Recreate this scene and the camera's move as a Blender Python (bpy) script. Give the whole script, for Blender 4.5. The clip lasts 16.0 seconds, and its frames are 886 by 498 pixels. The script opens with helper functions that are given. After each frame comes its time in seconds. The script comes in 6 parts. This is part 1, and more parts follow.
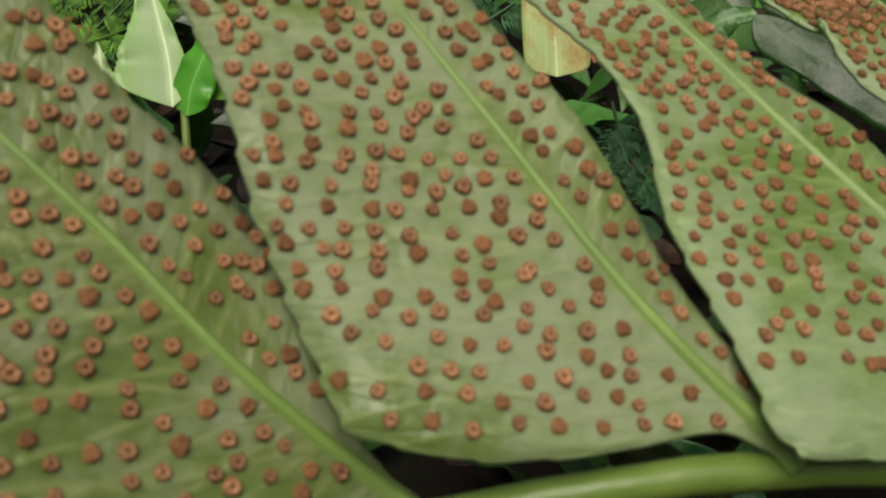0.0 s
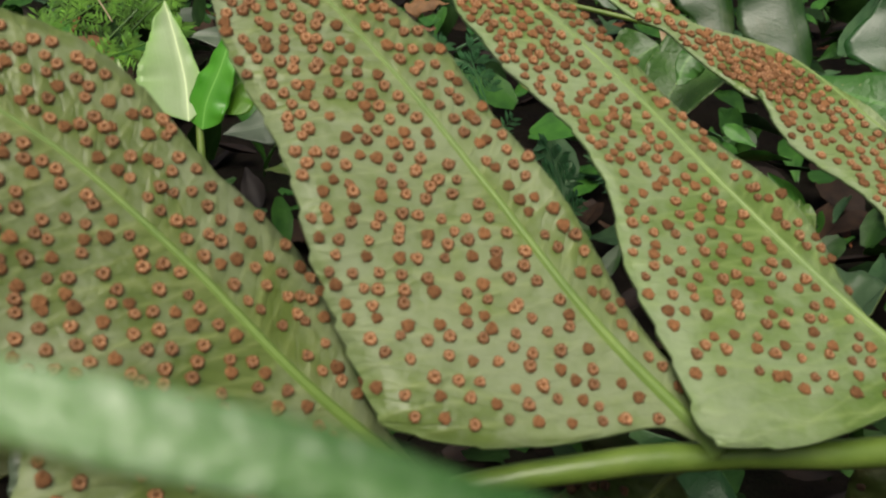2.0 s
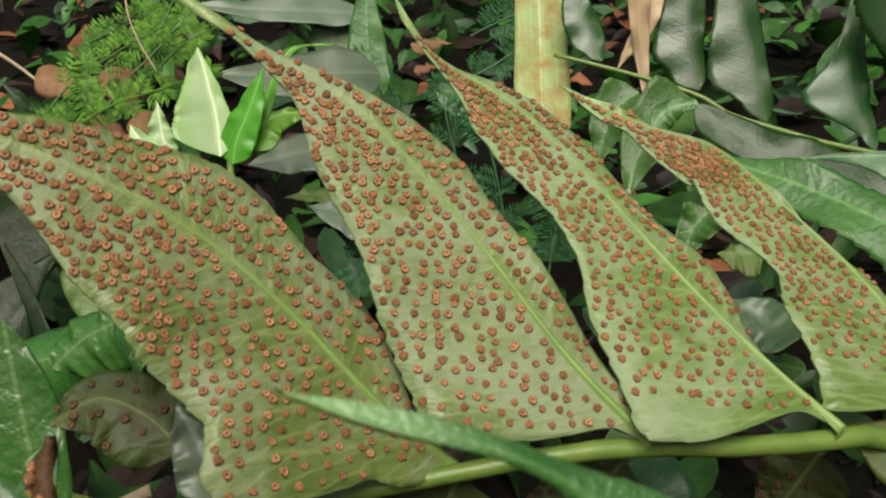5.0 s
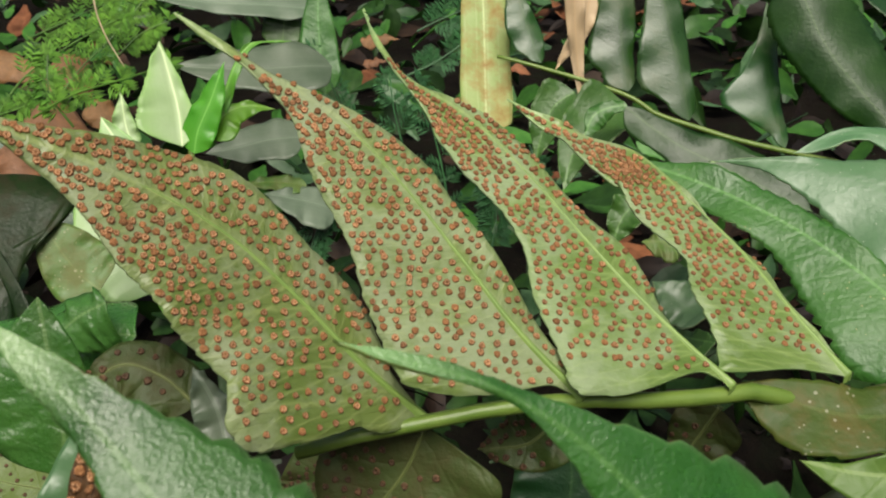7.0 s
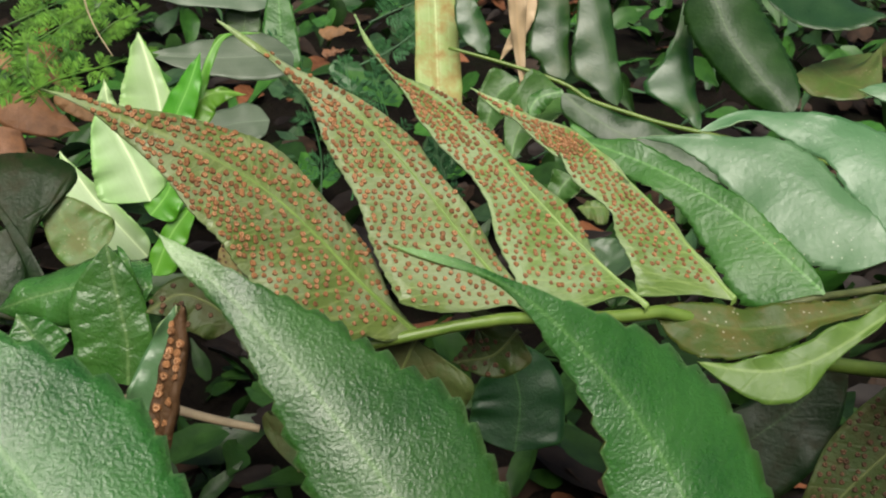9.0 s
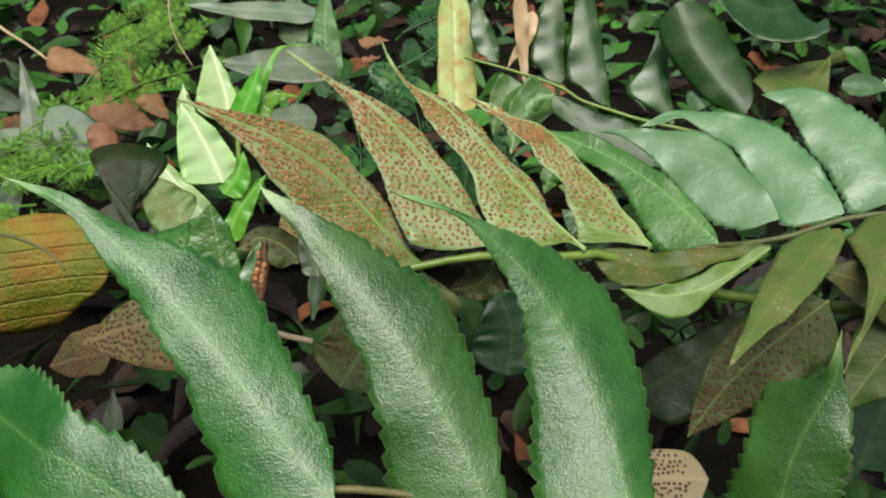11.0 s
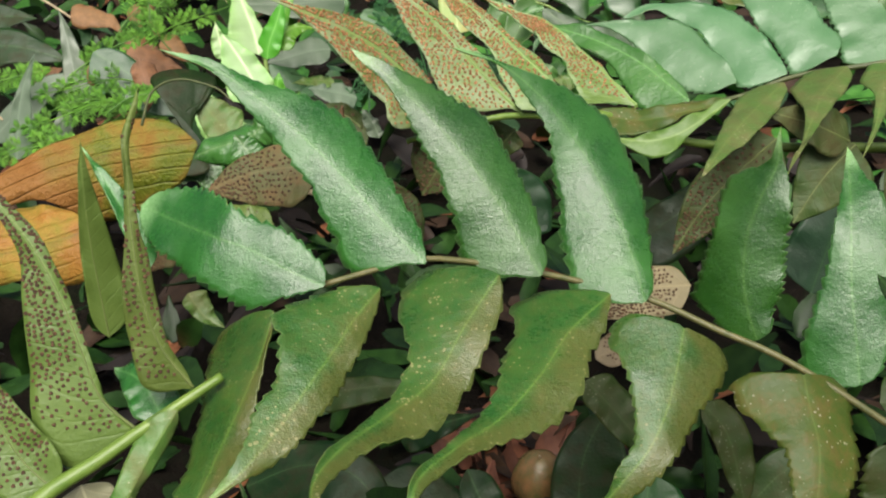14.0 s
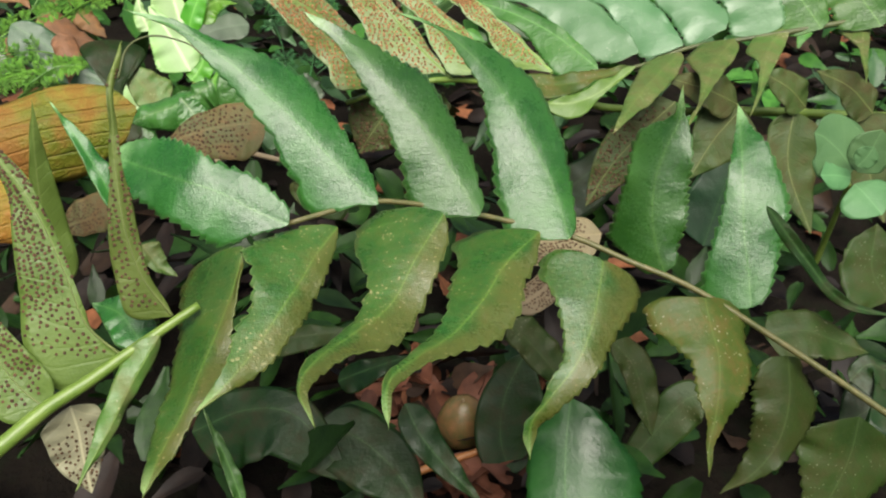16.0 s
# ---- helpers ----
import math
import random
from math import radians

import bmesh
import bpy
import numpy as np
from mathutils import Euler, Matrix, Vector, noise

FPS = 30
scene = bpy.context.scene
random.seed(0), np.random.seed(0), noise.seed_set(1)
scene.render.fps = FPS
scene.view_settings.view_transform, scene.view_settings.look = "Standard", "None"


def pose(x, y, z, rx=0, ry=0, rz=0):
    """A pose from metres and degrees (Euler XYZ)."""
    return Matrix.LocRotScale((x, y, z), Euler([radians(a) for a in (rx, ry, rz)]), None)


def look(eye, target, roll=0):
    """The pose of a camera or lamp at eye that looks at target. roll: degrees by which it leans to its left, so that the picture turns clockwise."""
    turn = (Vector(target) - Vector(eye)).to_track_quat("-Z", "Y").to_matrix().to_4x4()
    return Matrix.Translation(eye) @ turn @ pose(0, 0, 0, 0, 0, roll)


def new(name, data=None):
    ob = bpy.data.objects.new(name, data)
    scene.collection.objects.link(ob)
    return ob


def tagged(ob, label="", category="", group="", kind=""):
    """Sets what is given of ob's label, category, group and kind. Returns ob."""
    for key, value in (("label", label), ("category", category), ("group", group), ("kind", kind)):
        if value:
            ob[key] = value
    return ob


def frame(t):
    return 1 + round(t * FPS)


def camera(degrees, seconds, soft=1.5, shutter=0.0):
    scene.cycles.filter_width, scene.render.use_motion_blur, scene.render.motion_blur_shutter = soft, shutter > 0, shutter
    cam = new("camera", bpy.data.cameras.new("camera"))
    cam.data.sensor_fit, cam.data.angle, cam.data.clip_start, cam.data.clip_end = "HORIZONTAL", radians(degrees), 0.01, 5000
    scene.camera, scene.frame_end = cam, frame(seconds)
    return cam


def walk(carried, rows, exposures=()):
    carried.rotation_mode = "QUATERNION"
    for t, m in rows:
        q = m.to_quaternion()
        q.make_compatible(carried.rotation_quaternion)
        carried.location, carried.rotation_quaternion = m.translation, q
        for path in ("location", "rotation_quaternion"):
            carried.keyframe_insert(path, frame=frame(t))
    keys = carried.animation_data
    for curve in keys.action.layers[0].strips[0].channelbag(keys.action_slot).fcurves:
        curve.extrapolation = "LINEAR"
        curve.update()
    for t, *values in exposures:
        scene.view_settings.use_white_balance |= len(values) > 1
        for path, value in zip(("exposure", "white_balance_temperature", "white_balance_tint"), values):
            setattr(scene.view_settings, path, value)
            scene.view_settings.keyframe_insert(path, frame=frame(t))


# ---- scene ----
cam = camera(48.9, 16.0, soft=2.0)
cam.data.dof.use_dof, cam.data.dof.focus_distance, cam.data.dof.aperture_fstop = True, 0.21, 92.0
PATH = [
    (0, (0.03257, 0.03414, 0.29067), (-0.07690, 1.77755, -0.68326), -1.788),
    (0.5, (0.03269, 0.02953, 0.29448), (-0.07257, 1.76412, -0.69553), -1.364),
    (1, (0.03223, 0.02540, 0.29778), (-0.07226, 1.76104, -0.69046), -1.542),
    (1.5, (0.03370, 0.02108, 0.30037), (-0.07586, 1.75944, -0.68253), -1.590),
    (2, (0.03251, 0.01923, 0.30287), (-0.06875, 1.75947, -0.67759), -1.394),
    (2.5, (0.03258, 0.01574, 0.30530), (-0.06774, 1.75543, -0.67623), -1.020),
    (3, (0.03275, 0.01091, 0.30871), (-0.06517, 1.75101, -0.67234), -1.118),
    (3.5, (0.03306, 0.00533, 0.31073), (-0.06690, 1.74707, -0.66720), -0.861),
    (4, (0.03046, 0.00190, 0.31505), (-0.05957, 1.74778, -0.65645), -0.692),
    (4.2, (0.03132, -0.00006, 0.31766), (-0.07027, 1.75023, -0.64471), -1.080),
    (6.3, (0.03072, -0.02608, 0.33773), (0.00356, 1.70771, -0.65887), -0.303),
    (6.5, (0.02990, -0.02770, 0.33907), (0.02215, 1.70777, -0.65495), 0.147),
    (7, (0.02733, -0.03237, 0.34055), (0.06457, 1.69691, -0.66354), 1.175),
    (7.5, (0.02471, -0.04121, 0.34618), (0.11407, 1.69127, -0.64907), 1.773),
    (8, (0.02324, -0.05155, 0.35049), (0.13815, 1.67235, -0.65697), 2.350),
    (8.5, (0.01879, -0.06172, 0.35376), (0.16940, 1.65419, -0.66258), 2.463),
    (8.7, (0.01688, -0.06605, 0.35479), (0.18675, 1.64326, -0.66961), 2.958),
    (10.8, (0.02191, -0.14035, 0.38718), (0.13296, 1.57252, -0.63935), 2.244),
    (11, (0.02224, -0.15087, 0.39158), (0.10736, 1.55824, -0.64365), 1.783),
    (11.5, (0.01882, -0.16876, 0.39657), (0.05221, 1.53819, -0.64517), 0.354),
    (12, (0.01861, -0.18771, 0.39986), (0.02346, 1.51496, -0.64937), -0.686),
    (12.5, (0.01656, -0.20258, 0.40121), (0.00981, 1.49725, -0.65260), -0.799),
    (13, (0.01296, -0.21848, 0.40235), (0.00970, 1.47565, -0.66062), -1.357),
    (13.5, (0.00540, -0.22683, 0.39914), (0.07782, 1.45448, -0.68158), -0.958),
    (14, (-0.00369, -0.23259, 0.39846), (0.13327, 1.43951, -0.69026), -0.559),
    (14.5, (-0.00830, -0.23918, 0.40211), (0.18832, 1.41725, -0.70134), 0.392),
    (15, (-0.01887, -0.24733, 0.40420), (0.24180, 1.39679, -0.70436), 1.649),
    (15.5, (-0.02126, -0.25731, 0.40449), (0.27428, 1.37843, -0.70771), 1.632),
    (16, (-0.02466, -0.26478, 0.40380), (0.33244, 1.36496, -0.69912), 2.922),
]
walk(cam, [(t, look(eye, target, roll)) for t, eye, target, roll in PATH], [(0.0, -0.38, 6600, 10), (3.5, -0.12, 6560, 10), (7.0, 0.06, 6520, 9), (12.5, 0.36, 6340, 8), (16.0, 0.58, 6420, 8)])

# ---- light ----
world = bpy.data.worlds.new("sky")
scene.world = world
world.use_nodes = True
wn = world.node_tree
sky = wn.nodes.new("ShaderNodeTexSky")
sky.sky_type, sky.sun_disc = "NISHITA", False
sky.sun_elevation, sky.sun_rotation = radians(64), radians(184)
sky.air_density, sky.dust_density, sky.ozone_density = 0.6, 8.0, 0.4
wn.nodes["Background"].inputs["Strength"].default_value = 0.1
wn.links.new(sky.outputs["Color"], wn.nodes["Background"].inputs["Color"])
sun = new("sun", bpy.data.lights.new("sun", "SUN"))
sun.data.energy, sun.data.angle, sun.data.color = 3.2, radians(40), (1.0, 0.95, 0.86)
sun.matrix_world = look((-0.05, -0.75, 1.55), (0, 0, 0))


# ---- materials ----
def nodes(name):
    m = bpy.data.materials.new(name)
    m.use_nodes = True
    return m, m.node_tree, m.node_tree.nodes["Principled BSDF"]


def add(nt, kind, **inputs):
    n = nt.nodes.new(kind)
    for key, value in inputs.items():
        n.inputs[key.replace("_", " ")].default_value = value
    return n


def ramp(nt, fac, stops):
    n = nt.nodes.new("ShaderNodeValToRGB")
    e = n.color_ramp.elements
    while len(e) < len(stops):
        e.new(0.5)
    for el, (pos, col) in zip(e, stops):
        el.position, el.color = pos, (*col, 1) if len(col) == 3 else col
    nt.links.new(fac, n.inputs["Fac"])
    return n.outputs["Color"]


def mix(nt, fac, a, b, blend="MIX"):
    n = nt.nodes.new("ShaderNodeMix")
    n.data_type, n.blend_type = "RGBA", blend
    for sock, v in ((n.inputs[0], fac), (n.inputs[6], a), (n.inputs[7], b)):
        if isinstance(v, (int, float)):
            sock.default_value = v
        elif isinstance(v, tuple):
            sock.default_value = (*v, 1)
        else:
            nt.links.new(v, sock)
    return n.outputs[2]


def arith(nt, op, a, b=0.0, c=0.0):
    n = nt.nodes.new("ShaderNodeMath")
    n.operation = op
    for sock, v in zip(n.inputs, (a, b, c)):
        if isinstance(v, (int, float)):
            sock.default_value = v
        else:
            nt.links.new(v, sock)
    return n.outputs[0]


def noise_of(nt, vec, scale, detail=4.0, rough=0.55):
    n = add(nt, "ShaderNodeTexNoise", Scale=scale, Detail=detail, Roughness=rough)
    nt.links.new(vec, n.inputs["Vector"])
    return n.outputs["Fac"]


def leaf_material(name, deep, light, rough=0.32, vein=(0.12, 0.2, 0.05), vein_mix=0.35, rugose=0.5, dust_sheen=0.0, dust_sheen_col=(0.16, 0.10, 0.03), specks=0.0, speck_col=(0.34, 0.30, 0.14), thin=0.12, rib=False, edge=None, bump=0.0006, clear=0.0, furrow=0.12, sheen=0.5, fade=None, lump_scale=720.0, rim=None, midline=0.3, dust_sheen_mix=0.8, dust_sheen_scale=140.0, swell=0.0, half=None, net=0.0):
    """A leaf's skin. The surface is laid out by the attributes 'along' and 'across' (metres) and 'reach' (-1..1 across)."""
    m, nt, bs = nodes(name)
    at = {k: nt.nodes.new("ShaderNodeAttribute") for k in ("along", "across", "reach", "tip")}
    for k, n in at.items():
        n.attribute_name = k
    along, across, reach = (at[k].outputs["Fac"] for k in ("along", "across", "reach"))
    pos = nt.nodes.new("ShaderNodeTexCoord").outputs["Object"]
    rnd = nt.nodes.new("ShaderNodeObjectInfo").outputs["Random"]
    big = noise_of(nt, pos, 55.0, 3.0)
    fine = noise_of(nt, pos, 900.0, 3.0)
    ab = arith(nt, "ABSOLUTE", across)
    wob = arith(nt, "MULTIPLY", arith(nt, "SUBTRACT", big, 0.5), 0.006)
    s = arith(nt, "ADD", arith(nt, "SUBTRACT", along, arith(nt, "MULTIPLY", ab, 0.75)), wob)
    if rib:
        s = arith(nt, "ADD", across, arith(nt, "MULTIPLY", wob, 0.25))
    wave = arith(nt, "SINE", arith(nt, "MULTIPLY", s, 2 * math.pi / (0.0056 if not rib else 0.0042 * rib)))
    line = arith(nt, "POWER", arith(nt, "MULTIPLY_ADD", wave, 0.5, 0.5), 22.0)
    side = arith(nt, "SINE", arith(nt, "MULTIPLY", arith(nt, "ADD", s, arith(nt, "MULTIPLY", ab, 0.4)), 2 * math.pi / 0.0021))
    rib_mid = arith(nt, "MULTIPLY", arith(nt, "LESS_THAN", ab, 0.0003), 2.0 * midline)
    col = mix(nt, ramp(nt, big, [(0.3, (0, 0, 0)), (0.72, (1, 1, 1))]), deep, light)
    col = mix(nt, arith(nt, "MULTIPLY", fine, 0.25), col, tuple(c * 0.6 for c in deep))
    col = mix(nt, arith(nt, "MULTIPLY", line, vein_mix), col, vein)
    near_mid = arith(nt, "MULTIPLY", arith(nt, "SUBTRACT", 1.0, arith(nt, "MINIMUM", arith(nt, "DIVIDE", ab, 0.0024), 1.0)), midline)
    col = mix(nt, near_mid, col, vein)
    col = mix(nt, rib_mid, col, tuple(min(1, c * 1.35) for c in vein))
    if net:
        thread = arith(nt, "POWER", arith(nt, "MULTIPLY_ADD", side, 0.5, 0.5), 9.0)
        col = mix(nt, arith(nt, "MULTIPLY", thread, 0.9 * net), col, vein)
        cells = add(nt, "ShaderNodeTexVoronoi", Scale=1.0)
        cells.feature = "DISTANCE_TO_EDGE"
        lay = nt.nodes.new("ShaderNodeCombineXYZ")
        nt.links.new(arith(nt, "MULTIPLY", s, 640.0), lay.inputs[0])
        nt.links.new(arith(nt, "MULTIPLY", across, 260.0), lay.inputs[1])
        nt.links.new(rnd, lay.inputs[2])
        nt.links.new(lay.outputs[0], cells.inputs["Vector"])
        mesh_line = ramp(nt, cells.outputs["Distance"], [(0.0, (1, 1, 1)), (0.11, (0, 0, 0))])
        col = mix(nt, arith(nt, "MULTIPLY", mesh_line, 0.55 * net), col, tuple(c * 0.55 for c in deep))
    rf = arith(nt, "ADD", arith(nt, "MULTIPLY_ADD", fine, 0.2, rough - 0.1), arith(nt, "MULTIPLY_ADD", big, 0.36, -0.18))
    if fade:
        col = mix(nt, ramp(nt, arith(nt, "ADD", arith(nt, "MULTIPLY", along, 8.5), arith(nt, "MULTIPLY", big, 0.35)), [(0.5, (0, 0, 0)), (0.72, (1, 1, 1))]), col, fade)
    if rim:
        col = mix(nt, arith(nt, "MULTIPLY", arith(nt, "POWER", arith(nt, "ABSOLUTE", reach), 26.0), 0.6), col, rim)
        col = mix(nt, ramp(nt, at["tip"].outputs["Fac"], [(0.86, (0, 0, 0)), (0.97, (1, 1, 1))]), col, tuple(min(1.0, 1.3 * c) for c in rim))
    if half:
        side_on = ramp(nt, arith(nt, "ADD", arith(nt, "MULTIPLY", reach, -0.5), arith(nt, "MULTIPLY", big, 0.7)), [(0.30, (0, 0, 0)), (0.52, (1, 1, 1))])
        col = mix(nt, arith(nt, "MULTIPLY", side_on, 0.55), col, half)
    if edge:
        far = arith(nt, "POWER", arith(nt, "ABSOLUTE", reach), 2.5)
        far = arith(nt, "MULTIPLY", far, arith(nt, "MULTIPLY_ADD", big, 1.6, 0.1))
        col = mix(nt, arith(nt, "MINIMUM", far, 1.0), col, edge)
    # dust patches; on the dark frond behind they are painted sheen
    if dust_sheen:
        d = noise_of(nt, pos, dust_sheen_scale, 6.0, 0.7)
        d = ramp(nt, arith(nt, "ADD", d, arith(nt, "MULTIPLY", big, 0.5)), [(0.78 - 0.3 * dust_sheen, (0, 0, 0)), (1.0 - 0.2 * dust_sheen, (1, 1, 1))])
        col = mix(nt, arith(nt, "MULTIPLY", d, dust_sheen_mix), col, dust_sheen_col)
        rf = arith(nt, "ADD", rf, arith(nt, "MULTIPLY", d, 0.25 if dust_sheen_mix > 0.5 else 0.04))
    if specks:
        v = add(nt, "ShaderNodeTexVoronoi", Scale=620.0)
        nt.links.new(pos, v.inputs["Vector"])
        dot = arith(nt, "LESS_THAN", v.outputs["Distance"], arith(nt, "MULTIPLY", arith(nt, "POWER", big, 3.0), specks))
        col = mix(nt, arith(nt, "MULTIPLY", dot, 0.5), col, speck_col)
    hue = add(nt, "ShaderNodeHueSaturation")
    nt.links.new(arith(nt, "MULTIPLY_ADD", rnd, 0.03, 0.485), hue.inputs["Hue"])
    nt.links.new(arith(nt, "MULTIPLY_ADD", rnd, 0.35, 0.82), hue.inputs["Value"])
    nt.links.new(col, hue.inputs["Color"])
    col = hue.outputs["Color"]
    nt.links.new(col, bs.inputs["Base Color"])
    nt.links.new(rf, bs.inputs["Roughness"])
    bs.inputs["Specular IOR Level"].default_value = sheen
    bs.inputs["Coat Weight"].default_value = clear
    bs.inputs["Coat Roughness"].default_value = 0.3
    lump = noise_of(nt, pos, lump_scale, 3.0)
    h = arith(nt, "MULTIPLY", lump, rugose)
    h = arith(nt, "ADD", h, arith(nt, "MULTIPLY", big, 0.5 * rugose))
    h = arith(nt, "ADD", h, arith(nt, "MULTIPLY", side, 0.025 * rugose))
    if swell:
        h = arith(nt, "ADD", h, arith(nt, "MULTIPLY", noise_of(nt, pos, 260.0, 2.0), 5.0 * swell))
        h = arith(nt, "ADD", h, arith(nt, "MULTIPLY", wave, 0.35 * swell))
    h = arith(nt, "SUBTRACT", h, arith(nt, "MULTIPLY", line, furrow))
    if net:
        h = arith(nt, "ADD", h, arith(nt, "MULTIPLY", thread, 0.1))
        h = arith(nt, "SUBTRACT", h, arith(nt, "MULTIPLY", mesh_line, 0.1))
    b = add(nt, "ShaderNodeBump", Strength=1.0, Distance=bump)
    nt.links.new(h, b.inputs["Height"])
    nt.links.new(b.outputs["Normal"], bs.inputs["Normal"])
    nt.links.new(b.outputs["Normal"], bs.inputs["Coat Normal"])
    if thin:
        tr = nt.nodes.new("ShaderNodeBsdfTranslucent")
        nt.links.new(mix(nt, 0.5, col, light), tr.inputs["Color"])
        sh = nt.nodes.new("ShaderNodeMixShader")
        sh.inputs[0].default_value = thin
        nt.links.new(bs.outputs[0], sh.inputs[1])
        nt.links.new(tr.outputs[0], sh.inputs[2])
        nt.links.new(sh.outputs[0], nt.nodes["Material Output"].inputs["Surface"])
    return m


def plain_material(name, a, b, scale, rough=0.6, island=0.0, bump=0.0, shine=0.5):
    m, nt, bs = nodes(name)
    pos = nt.nodes.new("ShaderNodeTexCoord").outputs["Object"]
    f = noise_of(nt, pos, scale, 5.0)
    col = mix(nt, ramp(nt, f, [(0.32, (0, 0, 0)), (0.7, (1, 1, 1))]), a, b)
    if island:
        r = nt.nodes.new("ShaderNodeNewGeometry").outputs["Random Per Island"]
        o = nt.nodes.new("ShaderNodeObjectInfo").outputs["Random"]
        hue = add(nt, "ShaderNodeHueSaturation")
        nt.links.new(arith(nt, "MULTIPLY_ADD", arith(nt, "FRACT", arith(nt, "ADD", r, o)), 2 * island, 1.0 - island), hue.inputs["Value"])
        nt.links.new(col, hue.inputs["Color"])
        col = hue.outputs["Color"]
    nt.links.new(col, bs.inputs["Base Color"])
    bs.inputs["Roughness"].default_value = rough
    bs.inputs["Specular IOR Level"].default_value = shine
    if bump:
        bm_ = add(nt, "ShaderNodeBump", Strength=0.8, Distance=bump)
        nt.links.new(noise_of(nt, pos, scale * 3, 4.0), bm_.inputs["Height"])
        nt.links.new(bm_.outputs["Normal"], bs.inputs["Normal"])
    return m


UNDER = leaf_material("pale_underside", (0.100, 0.172, 0.028), (0.195, 0.285, 0.078), rough=0.38, vein=(0.28, 0.37, 0.12), vein_mix=0.42, rugose=0.55, thin=0.15, bump=0.0003, furrow=-0.15, rim=(0.22, 0.33, 0.12), sheen=0.55, dust_sheen=0.3, dust_sheen_col=(0.27, 0.34, 0.19), net=0.42, swell=0.15, midline=0.16)
UNDERDARK = leaf_material("brown_underside", (0.034, 0.060, 0.012), (0.060, 0.090, 0.020), rough=0.5, vein=(0.09, 0.11, 0.035), vein_mix=0.15, rugose=0.5, thin=0.1, dust_sheen=0.3, dust_sheen_col=(0.055, 0.046, 0.013), sheen=0.3)
UNDEROLD = leaf_material("olive_underside", (0.075, 0.115, 0.020), (0.112, 0.158, 0.032), rough=0.42, vein=(0.12, 0.17, 0.04), vein_mix=0.08, rugose=0.4, thin=0.12, sheen=0.35)
